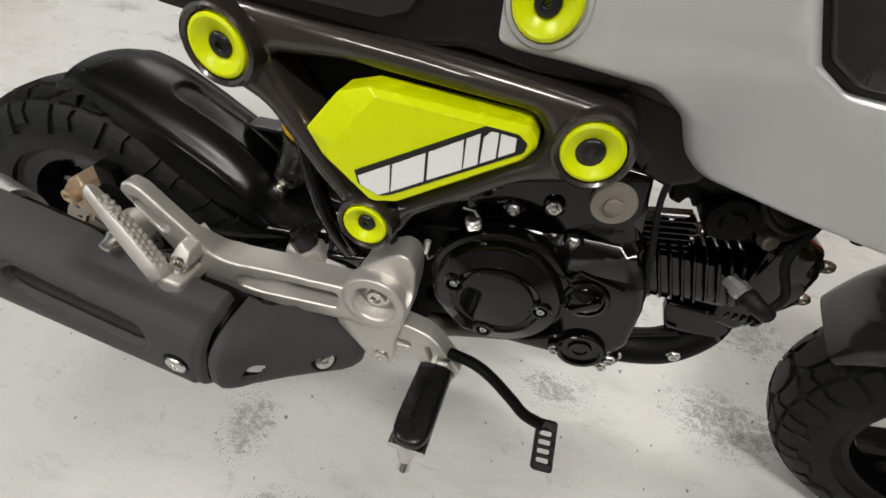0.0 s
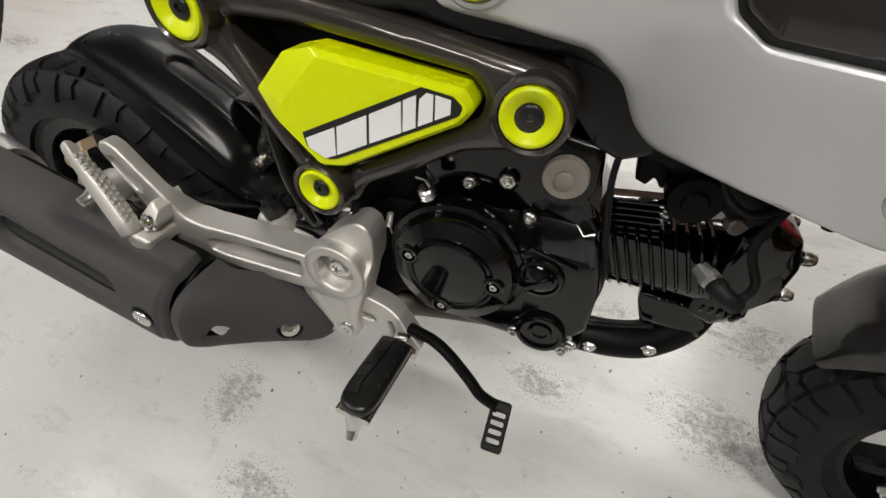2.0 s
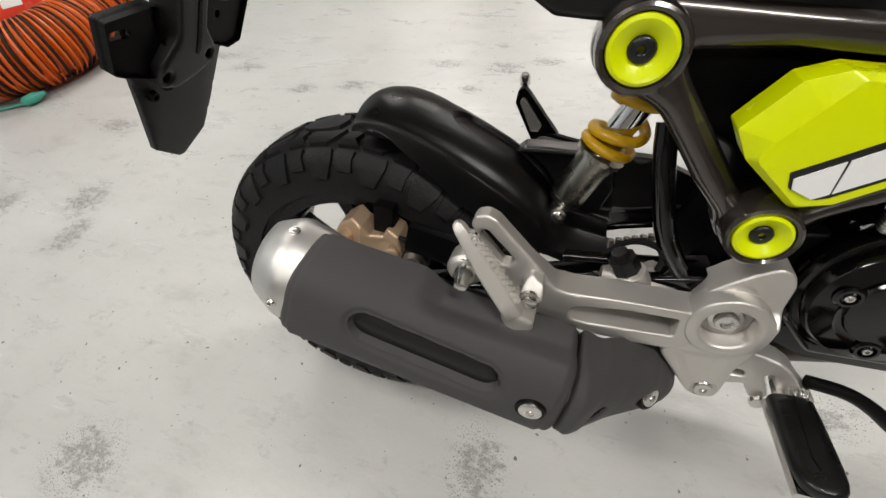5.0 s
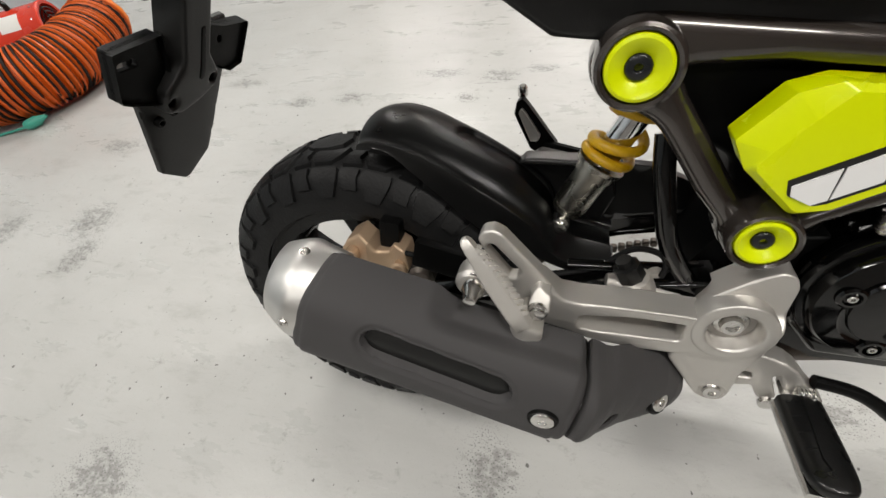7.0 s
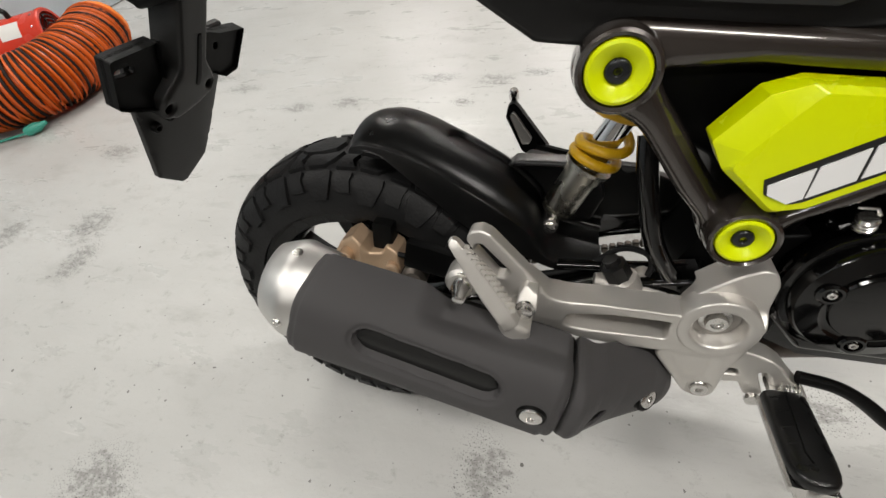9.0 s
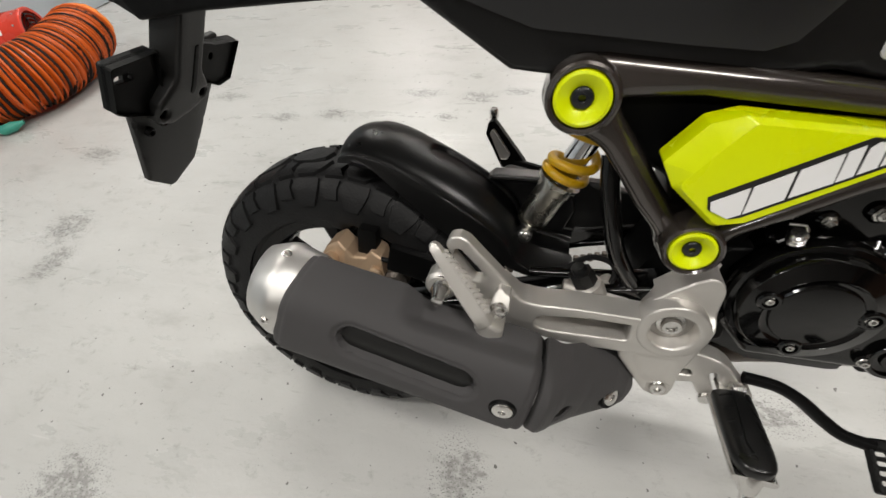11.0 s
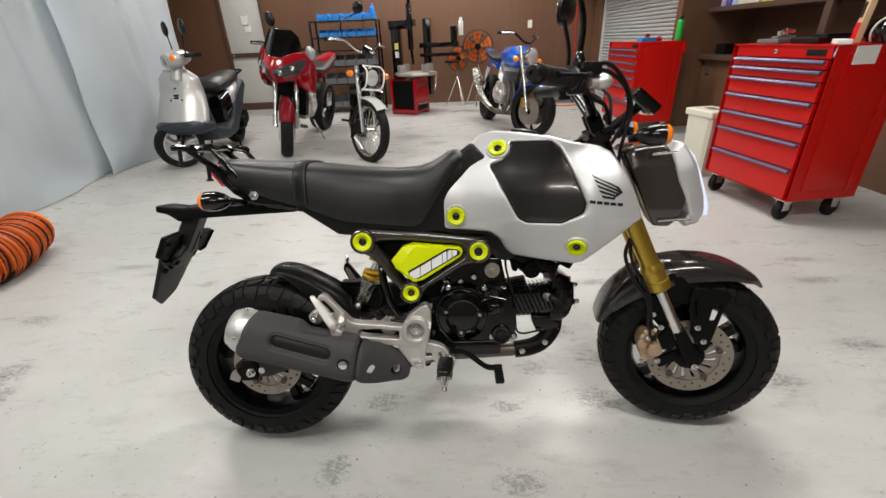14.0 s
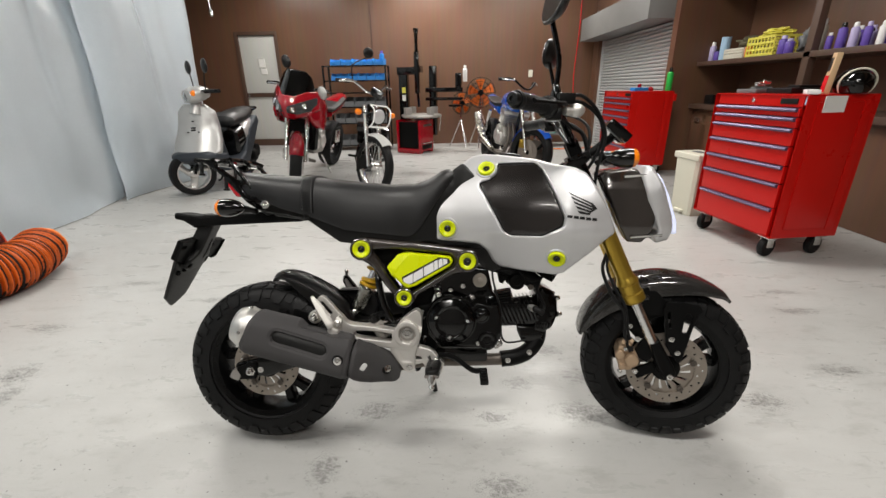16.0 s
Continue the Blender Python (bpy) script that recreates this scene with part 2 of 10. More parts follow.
RED_LENS = material("red_lens", (0.65, 0.01, 0.02), 0.15, coat=0.5)
WHITE_PAINT = material("white_paint", (0.78, 0.78, 0.76), 0.4, vary=0.05)
LAMP_LENS = glowing("lit_lamp_lens", (0.62, 0.66, 0.85), 0.55)
LAMP_GLASS = material("bright_lamp_glass", (0.55, 0.56, 0.56), 0.12, metal=0.3, coat=0.8, vary=0.3, scale=60)
LAMP_DARK = material("dark_lamp_glass", (0.045, 0.047, 0.05), 0.08, metal=0.2, coat=0.9, vary=0.4, scale=40)
CLEAR_LENS = material("grey_lamp_glass", (0.22, 0.23, 0.24), 0.08, metal=0.4, coat=0.8)
RED_PAINT = material("red_enamel", (0.50, 0.006, 0.004), 0.3, vary=0.06, scale=5, bump=0.04, coat=0.1, spec=0.3)
RED_GLOSS = material("gloss_red_paint", (0.29, 0.003, 0.010), 0.14, vary=0.1, coat=0.4, spec=0.4)
BLUE_GLOSS = material("gloss_blue_paint", (0.012, 0.10, 0.52), 0.2, vary=0.1, coat=0.8)
SCOOTER_SILVER = material("scooter_silver_paint", (0.44, 0.44, 0.43), 0.35, metal=0.5, vary=0.08, coat=0.4)
SCOOTER_GREY = material("blue_grey_plastic", (0.030, 0.036, 0.045), 0.45, vary=0.1, spec=0.3)
MIRROR = material("mirror_glass", (0.85, 0.85, 0.86), 0.02, metal=1.0, bump=0, vary=0.01)
LILAC_METAL = material("lilac_aluminium_trim", (0.11, 0.085, 0.16), 0.32, metal=0.4, vary=0.1)
BLUE_PLASTIC = material("blue_bin_plastic", (0.02, 0.22, 0.62), 0.4, vary=0.1)
GREY_PLASTIC = material("grey_bin_plastic", (0.13, 0.135, 0.14), 0.45, vary=0.12)
CREAM_PLASTIC = material("cream_plastic", (0.62, 0.60, 0.50), 0.45, vary=0.06)
YELLOW_PLASTIC = material("yellow_plastic", (0.72, 0.66, 0.10), 0.45, vary=0.08)
PURPLE = material("purple_label", (0.12, 0.07, 0.36), 0.4, vary=0.25, scale=40)
LILAC = material("lilac_bottle", (0.45, 0.40, 0.62), 0.4, vary=0.2, scale=40)
PALE_BLUE = material("pale_blue_paper", (0.35, 0.52, 0.68), 0.6, vary=0.08)
GREEN = material("green_can", (0.02, 0.42, 0.06), 0.35, vary=0.1)
ORANGE = material("orange_plastic", (0.75, 0.18, 0.02), 0.45, vary=0.15)
TAN = material("tan_cardboard", (0.52, 0.36, 0.20), 0.7, vary=0.1)
PAPER = material("white_label_paper", (0.70, 0.69, 0.66), 0.6, vary=0.06, scale=60)
CLOTH = material("olive_cloth", (0.10, 0.09, 0.05), 0.85, vary=0.3, bump=0.4, fine=300)
DUCT = material("orange_duct_fabric", (0.58, 0.095, 0.008), 0.38, vary=0.25, scale=18, bump=0.2, spec=0.4)
DUCT_CUFF = material("bright_orange_fabric", (0.80, 0.20, 0.012), 0.42, vary=0.2, scale=25, bump=0.3, spec=0.4)
BLOWER_RED = material("orange_red_enamel", (0.62, 0.040, 0.016), 0.28, vary=0.08, scale=6, bump=0.03, spec=0.5)
DUCT_WIRE = material("dark_duct_wire", (0.010, 0.006, 0.005), 0.6, spec=0.2)
TEAL = material("teal_plastic", (0.05, 0.32, 0.24), 0.5)


def wall_paint(name, colour, rough, streak):
    """Painted panelling with faint upright streaks and broad soiling."""
    m = material(name, colour, rough, vary=0.16, scale=1.6, fine=90, bump=0.12)
    nt = m.node_tree
    n, link = nt.nodes, nt.links.new
    where = n.new("ShaderNodeTexCoord")
    squeeze = n.new("ShaderNodeMapping")
    squeeze.inputs["Scale"].default_value = (9, 9, 0.5)
    lines = n.new("ShaderNodeTexNoise")
    lines.inputs["Scale"].default_value, lines.inputs["Detail"].default_value = 2.0, 4
    link(where.outputs["Object"], squeeze.inputs["Vector"])
    link(squeeze.outputs["Vector"], lines.inputs["Vector"])
    p = n["Principled BSDF"]
    base = p.inputs["Base Color"].links[0].from_socket
    mix = n.new("ShaderNodeMix")
    mix.data_type, mix.blend_type = "RGBA", "OVERLAY"
    mix.inputs["Factor"].default_value = streak
    link(base, mix.inputs["A"])
    link(lines.outputs["Color"], mix.inputs["B"])
    link(mix.outputs["Result"], p.inputs["Base Color"])
    return m


BROWN_WALL = wall_paint("brown_wall_paint", (0.125, 0.062, 0.036), 0.36, 0.22)
SHELF_BROWN = wall_paint("dark_brown_shelf_paint", (0.075, 0.042, 0.028), 0.45, 0.25)
DOOR_PAINT = wall_paint("pale_grey_door_paint", (0.50, 0.50, 0.47), 0.45, 0.08)
SHUTTER = material("pale_grey_shutter_steel", (0.52, 0.53, 0.53), 0.42, metal=0.2, vary=0.06, scale=4)
CEILING = material("brown_grey_ceiling_board", (0.20, 0.185, 0.17), 0.8, vary=0.06, scale=3)
PLASTER = material("grey_plaster", (0.22, 0.21, 0.20), 0.8, vary=0.08, scale=2)


def curtain_sheet():
    m = material("pale_blue_vinyl_sheet", (0.79, 0.86, 0.91), 0.16, vary=0.07, scale=2.5, fine=60, bump=0.25)
    p = m.node_tree.nodes["Principled BSDF"]
    p.inputs["Transmission Weight"].default_value = 0.0
    p.inputs["Subsurface Weight"].default_value = 0.0
    return m


CURTAIN = curtain_sheet()


def floor_paint(spots):
    """Pale grey floor paint: broad tone, scuffs, sprayed specks and the oil stains listed as (x, y, half length, half width)."""
    m = bpy.data.materials.new("grey_floor_paint")
    m.use_nodes = True
    nt = m.node_tree
    n, link = nt.nodes, nt.links.new
    p = n["Principled BSDF"]
    where = n.new("ShaderNodeTexCoord")

    def noise_of(scale, detail=4, rough=0.5):
        t = n.new("ShaderNodeTexNoise")
        t.inputs["Scale"].default_value, t.inputs["Detail"].default_value, t.inputs["Roughness"].default_value = scale, detail, rough
        link(where.outputs["Object"], t.inputs["Vector"])
        return t.outputs["Fac"]

    def ramp(value, a, b, lo=0.0, hi=1.0):
        r = n.new("ShaderNodeMapRange")
        for key, v in (("From Min", a), ("From Max", b), ("To Min", lo), ("To Max", hi)):
            r.inputs[key].default_value = v
        link(value, r.inputs["Value"])
        return r.outputs["Result"]

    def calc(op, a, b):
        c = n.new("ShaderNodeMath")
        c.operation = op
        for k, v in enumerate((a, b)):
            if isinstance(v, (int, float)):
                c.inputs[k].default_value = v
            else:
                link(v, c.inputs[k])
        return c.outputs[0]

    def blend(fac, a, b):
        x = n.new("ShaderNodeMix")
        x.data_type = "RGBA"
        link(fac, x.inputs["Factor"])
        for key, v in (("A", a), ("B", b)):
            if isinstance(v, tuple):
                x.inputs[key].default_value = (*v, 1)
            else:
                link(v, x.inputs[key])
        return x.outputs["Result"]

    total = None
    for x, y, long, wide in spots:
        mp = n.new("ShaderNodeMapping")
        mp.inputs["Location"].default_value = (-x / long, -y / wide, 0)
        mp.inputs["Scale"].default_value = (1 / long, 1 / wide, 0)
        link(where.outputs["Object"], mp.inputs["Vector"])
        size = n.new("ShaderNodeVectorMath")
        size.operation = "LENGTH"
        link(mp.outputs["Vector"], size.inputs[0])
        one = ramp(size.outputs["Value"], 1.0, 0.1)
        total = one if total is None else calc("MAXIMUM", total, one)
    def streak(scale, sx, sy, turn, detail=5):
        mp = n.new("ShaderNodeMapping")
        mp.inputs["Scale"].default_value = (sx, sy, 1)
        mp.inputs["Rotation"].default_value = (0, 0, radians(turn))
        link(where.outputs["Object"], mp.inputs["Vector"])
        t = n.new("ShaderNodeTexNoise")
        t.inputs["Scale"].default_value, t.inputs["Detail"].default_value, t.inputs["Roughness"].default_value = scale, detail, 0.7
        link(mp.outputs["Vector"], t.inputs["Vector"])
        return t.outputs["Fac"]

    ragged = calc("ADD", calc("MULTIPLY", streak(26, 1, 2.0, 20, 10), 1.35), calc("MULTIPLY", total, 0.50))
    stain = calc("MULTIPLY", ramp(ragged, 0.93, 1.06), ramp(total, 0.0, 0.35))
    specks = calc("MULTIPLY", ramp(noise_of(330, 2, 0.5), 0.60, 0.64), ramp(calc("ADD", calc("MULTIPLY", total, 1.1), calc("MULTIPLY", noise_of(7, 4), 0.9)), 0.58, 0.95))
    tone = blend(ramp(noise_of(0.9, 5), 0.3, 0.7), (0.385, 0.385, 0.372), (0.475, 0.475, 0.462))
    tone = blend(calc("MULTIPLY", ramp(streak(2.2, 1, 3, 15, 7), 0.45, 0.7), 0.30), tone, (0.34, 0.335, 0.32))
    tone = blend(calc("MULTIPLY", ramp(streak(5, 1, 2.2, -25, 8), 0.54, 0.68), 0.50), tone, (0.30, 0.295, 0.28))
    tone = blend(calc("MULTIPLY", ramp(streak(9, 0.5, 6, 35, 6), 0.62, 0.70), 0.40), tone, (0.22, 0.215, 0.20))
    tone = blend(calc("MULTIPLY", ramp(streak(9, 0.4, 7, -60, 6), 0.64, 0.71), 0.30), tone, (0.60, 0.60, 0.58))
    tone = blend(calc("MULTIPLY", ramp(noise_of(420, 2), 0.66, 0.72), 0.40), tone, (0.2, 0.2, 0.19))
    tone = blend(calc("MULTIPLY", ramp(noise_of(70, 2, 0.4), 0.735, 0.75), 0.85), tone, (0.07, 0.065, 0.06))
    tone = blend(calc("MULTIPLY", ramp(noise_of(16, 8, 0.78), 0.58, 0.68), 0.55), tone, (0.22, 0.215, 0.20))
    tone = blend(calc("MULTIPLY", calc("MULTIPLY", stain, ramp(noise_of(85, 4, 0.65), 0.36, 0.56)), 0.52), tone, (0.085, 0.080, 0.073))
    tone = blend(calc("MULTIPLY", specks, 0.70), tone, (0.035, 0.035, 0.033))
    link(tone, p.inputs["Base Color"])
    link(ramp(streak(3, 1, 3, 10, 7), 0.3, 0.7, 0.20, 0.48), p.inputs["Roughness"])
    b = n.new("ShaderNodeBump")
    b.inputs["Strength"].default_value, b.inputs["Distance"].default_value = 0.25, 0.004
    link(noise_of(22, 5, 0.6), b.inputs["Height"])
    link(b.outputs["Normal"], p.inputs["Normal"])
    return m


SPOTS = [(0.33, 0.10, 0.11, 0.07), (0.22, -0.135, 0.07, 0.09), (-1.19, 1.12, 0.20, 0.05), (-0.66, 0.91, 0.08, 0.055), (0.835, 0.24, 0.09, 0.07),
         (0.99, 0.45, 0.10, 0.07), (1.03, 0.09, 0.16, 0.09), (1.66, 0.145, 0.12, 0.08), (2.06, 0.315, 0.16, 0.055), (2.24, 0.765, 0.18, 0.06),
         (2.30, 0.965, 0.14, 0.05), (-1.10, 0.29, 0.12, 0.12), (-1.30, 0.64, 0.14, 0.07), (-1.03, 0.17, 0.08, 0.11), (0.15, 4.31, 0.34, 0.30), (0.40, 3.95, 0.22, 0.2),
         (-0.48, 0.94, 0.09, 0.06), (-0.98, 1.04, 0.14, 0.05), (0.045, 1.07, 0.10, 0.06), (-0.17, 1.09, 0.14, 0.045), (0.18, 1.11, 0.10, 0.04), (-1.40, 0.23, 0.09, 0.12),
         (-0.50, -0.30, 0.12, 0.10), (1.08, 0.28, 0.13, 0.08), (0.73, 0.07, 0.09, 0.05), (0.34, -0.25, 0.10, 0.06), (1.24, 0.81, 0.16, 0.05), (0.73, -0.19, 0.12, 0.06), (-0.05, 0.94, 0.06, 0.04)]
FLOOR = floor_paint(SPOTS)


# ---- the room ----
def structure(name, bm, mat, label, category):
    return solid(name, bm, mat, Matrix(), label, category, "", "structure")


bm = bmesh.new()
box(bm, ((ROOM_X0 + ROOM_X1) / 2 + 0.5, (ROOM_Y0 + ROOM_Y1) / 2, -0.05), (ROOM_X1 - ROOM_X0 + 2.4, ROOM_Y1 - ROOM_Y0 + 0.6, 0.1))
structure("floor", bm, FLOOR, "pale grey painted concrete floor with oil stains", "floor")
bm = bmesh.new()
box(bm, ((ROOM_X0 + ROOM_X1) / 2 + 0.5, (ROOM_Y0 + ROOM_Y1) / 2, ROOM_H + 0.05), (ROOM_X1 - ROOM_X0 + 2.4, ROOM_Y1 - ROOM_Y0 + 0.6, 0.1))
structure("ceiling", bm, CEILING, "plain dull brown-grey workshop ceiling", "ceiling")

# back wall with a doorway; the stretch beside the door stands a little deeper
DOOR_X0, DOOR_X1, DOOR_TOP, STEP_X = -3.30, -2.52, 2.0, -0.80
bm = bmesh.new()
box(bm, ((STEP_X + ROOM_X1 + 1) / 2, ROOM_Y1 + 0.1, ROOM_H / 2), (ROOM_X1 + 1 - STEP_X, 0.2, ROOM_H))
box(bm, ((DOOR_X1 + STEP_X) / 2, ROOM_Y1 + 0.13, ROOM_H / 2), (STEP_X - DOOR_X1, 0.2, ROOM_H))
box(bm, ((ROOM_X0 + DOOR_X0) / 2, ROOM_Y1 + 0.13, ROOM_H / 2), (DOOR_X0 - ROOM_X0, 0.2, ROOM_H))
box(bm, ((DOOR_X0 + DOOR_X1) / 2, ROOM_Y1 + 0.13, (DOOR_TOP + ROOM_H) / 2), (DOOR_X1 - DOOR_X0, 0.2, ROOM_H - DOOR_TOP))
structure("wall_back", bm, BROWN_WALL, "brown painted workshop back wall", "wall")
bm = bmesh.new()
box(bm, (ROOM_X0 - 0.1, (ROOM_Y0 + ROOM_Y1) / 2, ROOM_H / 2), (0.2, ROOM_Y1 - ROOM_Y0, ROOM_H))
structure("wall_side", bm, BROWN_WALL, "brown painted wall beyond the vinyl curtain", "wall")
bm = bmesh.new()
box(bm, ((ROOM_X0 + ROOM_X1) / 2 + 0.5, ROOM_Y0 - 0.1, ROOM_H / 2), (ROOM_X1 - ROOM_X0 + 2, 0.2, ROOM_H))
structure("wall_front", bm, PLASTER, "plain grey plaster wall", "wall")

# door: two pale panels in a brown frame
door = thing("door", pose((DOOR_X0 + DOOR_X1) / 2, ROOM_Y1 + 0.06, 0), "closed pale grey panelled door in a brown frame", "door", "", "structure")
bm = bmesh.new()
dw = DOOR_X1 - DOOR_X0
for cx, sx in ((-dw / 2 + 0.03, 0.06), (dw / 2 - 0.03, 0.06)):
    box(bm, (cx, 0, DOOR_TOP / 2), (sx, 0.09, DOOR_TOP), bevel=0.004)
box(bm, (0, 0, DOOR_TOP - 0.03), (dw - 0.12, 0.09, 0.06), bevel=0.004)
box(bm, (0, 0.0, 0.93), (dw - 0.12, 0.06, 0.07), bevel=0.004)
box(bm, (0, 0.0, 0.06), (dw - 0.12, 0.06, 0.12), bevel=0.004)
part("door_frame", bm, SHELF_BROWN, door)
for z0, z1 in ((0.122, 0.893), (0.967, DOOR_TOP - 0.062)):
    bm = bmesh.new()
    box(bm, (0, 0.012, (z0 + z1) / 2), (dw - 0.124, 0.035, z1 - z0), bevel=0.006)
    part("door_panel", bm, DOOR_PAINT, door)
bm = bmesh.new()
box(bm, (0.04, -0.012, 1.48), (0.11, 0.014, 0.15), bevel=0.02, seg=3)
box(bm, (0.06, -0.012, 1.34), (0.11, 0.012, 0.10), bevel=0.004)
part("notice", bm, PAPER, door)
bm = bmesh.new()
lathe(bm, [(0.012, 0), (0.012, 0.03), (0.026, 0.04), (0.026, 0.055), (0.01, 0.06)], (-dw / 2 + 0.12, -0.035, 0.93), (0, -1, 0), 14)
part("door_handle", bm, STEEL, door)

# right wall: brown wall with the roller shutter, then the shelf recess
SH_Y0, SH_Y1, SH_TOP, WR, WS = 4.46, 7.06, 1.72, 3.42, 3.16
bm = bmesh.new()
box(bm, (WS + 0.15, (SH_Y1 + ROOM_Y1) / 2, ROOM_H / 2), (0.3, ROOM_Y1 - SH_Y1, ROOM_H))
box(bm, (WS + 0.15, (SH_Y0 + SH_Y1) / 2, (SH_TOP + 0.3 + ROOM_H) / 2), (0.3, SH_Y1 - SH_Y0, ROOM_H - SH_TOP - 0.3))
box(bm, (WS + 0.41, SH_Y0 - 0.06, ROOM_H / 2), (0.82, 0.12, ROOM_H))
box(bm, (WR + 0.65, (SH_Y0 - 0.12 + ROOM_Y0) / 2, ROOM_H / 2), (0.18, SH_Y0 - 0.12 - ROOM_Y0, ROOM_H))
box(bm, (WR + 0.28, (SH_Y0 - 0.12 + ROOM_Y0) / 2, 2.45), (0.5, SH_Y0 - 0.12 - ROOM_Y0, 1.0))
structure("wall_right", bm, BROWN_WALL, "brown painted wall with a shelf recess", "wall")
shutter = thing("roller_shutter", pose(WS + 0.09, 0, 0), "closed pale grey roller shutter with horizontal slats", "roller shutter", "", "structure")
n_slats = 38
for k in range(n_slats):
    bm = bmesh.new()
    h = SH_TOP / n_slats
    prof = [(0.02, 0), (0.0, 0.006), (-0.014, h * 0.35), (-0.016, h * 0.6), (0.0, h - 0.007), (0.012, h - 0.004), (0.03, h - 0.004), (0.03, 0)]
    ring_loft(bm, [[(x, y, k * h + z) for x, z in prof] for y in (SH_Y0 + 0.03, SH_Y1 - 0.03)])
    part("slat", bm, SHUTTER, shutter)
bm = bmesh.new()
for y in (SH_Y0 + 0.015, SH_Y1 - 0.015):
    box(bm, (0.0, y, SH_TOP / 2), (0.07, 0.04, SH_TOP), bevel=0.004)
part("guide_rail", bm, SHUTTER, shutter)
bm = bmesh.new()
box(bm, (-0.16, (SH_Y0 + SH_Y1) / 2 + 0.06, SH_TOP + 0.17), (0.46, SH_Y1 - SH_Y0 + 0.1, 0.34), bevel=0.01)
part("shutter_box", bm, material("grey_shutter_box_paint", (0.17, 0.17, 0.165), 0.5, vary=0.08, scale=3), shutter)
bm = bmesh.new()
box(bm, (WS + 0.34, (SH_Y0 + SH_Y1) / 2, 1.2), (0.04, SH_Y1 - SH_Y0 + 0.2, 2.4))
structure("wall_behind_shutter", bm, PLASTER, "plain wall that closes the shutter opening", "wall")

# shelf unit built into the recess
unit = thing("wall_shelf", pose(0, 0, 0), "dark brown built-in shelf above a closed counter", "shelf", "", "structure")
YS0, YS1 = ROOM_Y0, SH_Y0 - 0.12
bm = bmesh.new()
box(bm, (WR + 0.28, (YS0 + YS1) / 2, 1.225), (0.52, YS1 - YS0 - 0.01, 0.045), bevel=0.004)
part("shelf_board", bm, SHELF_BROWN, unit)
for y in (2.72, 0.4):
    bm = bmesh.new()
    box(bm, (WR + 0.05, y, 1.37), (0.06, 0.07, 1.14), bevel=0.004)
    part("post", bm, SHELF_BROWN, unit)
bm = bmesh.new()
box(bm, (WR + 0.28, (YS0 + YS1) / 2, 0.77), (0.54, YS1 - YS0 - 0.01, 0.05), bevel=0.004)
part("counter_top", bm, SHELF_BROWN, unit)
bm = bmesh.new()
box(bm, (WR + 0.10, (YS0 + YS1) / 2, 0.372), (0.04, YS1 - YS0 - 0.02, 0.74))
part("counter_front", bm, BROWN_WALL, unit)
bm = bmesh.new()
box(bm, (WR + 0.07, 4.2, 0.62), (0.02, 0.10, 0.05), bevel=0.006)
part("pull", bm, STEEL, unit)


# vinyl curtain: two overlapping sheets that hang in soft folds
def curtain(name, x0, y0, x1, y1, seed, top):
    bm = bmesh.new()
    rnd = random.Random(seed)
    n, rows = 150, 34
    ph = [rnd.uniform(0, 6.28) for _ in range(6)]
    along = Vector((x1 - x0, y1 - y0, 0))
    nrm = Vector((-along.y, along.x, 0)).normalized()
    grid = []
    for j in range(rows + 1):
        z = 0.006 + (top - 0.006) * j / rows
        row = []
        for i in range(n + 1):
            s = i / n * along.length
            amp = 0.25 + 0.75 * j / rows
            off = 0.045 * amp * math.sin(s * 6.3 + ph[0]) + 0.022 * amp * math.sin(s * 15 + ph[1] + 0.5 * z) + 0.016 * math.sin(s * 3.1 + 2.2 * z + ph[2]) + 0.008 * math.sin(z * 6 + s * 5 + ph[3])
            off += 0.013 * (z / top) ** 4 * math.sin(s * 31 + ph[5]) + 0.006 * math.sin(s * 11 + 3 * z + ph[4]) * math.sin(z * 2.3 + ph[1])
            flare = 0.05 * max(0, 0.12 - z) / 0.12 * math.sin(s * 4 + ph[4])
            row.append(bm.verts.new(Vector((x0, y0, z)) + along * (i / n) + nrm * (off + flare)))
        grid.append(row)
    for a, b in zip(grid, grid[1:]):
        for i in range(n):
            bm.faces.new((a[i], a[i + 1], b[i + 1], b[i]))
    bmesh.ops.solidify(bm, geom=bm.faces[:], thickness=0.004)
    return solid(name, bm, CURTAIN, Matrix(), "pale blue-grey vinyl curtain hanging in folds to the floor", "curtain", "vinyl curtains", "", 60)


curtain("vinyl_curtain", -2.46, ROOM_Y0 + 0.1, -2.40, 0.85, 5, ROOM_H - 0.05)
curtain("vinyl_curtain", -2.42, 0.80, -2.76, 3.25, 3, ROOM_H - 0.05)
curtain("vinyl_curtain", -2.62, 3.04, -2.60, 4.66, 8, ROOM_H - 0.05)
bm = bmesh.new()
tube(bm, [(-2.46, ROOM_Y0, ROOM_H - 0.03), (-2.41, 0.82, ROOM_H - 0.03), (-2.65, 3.06, ROOM_H - 0.03), (-2.60, 4.7, ROOM_H - 0.03)], 0.02, 8)
structure("curtain_rail", bm, STEEL, "steel curtain rail under the ceiling", "rail")


# ---- the motorcycle ----
def V(x, w, z):
    """A place of the motorcycle: ahead, to its right, up."""
    return Vector((x, -w, z))


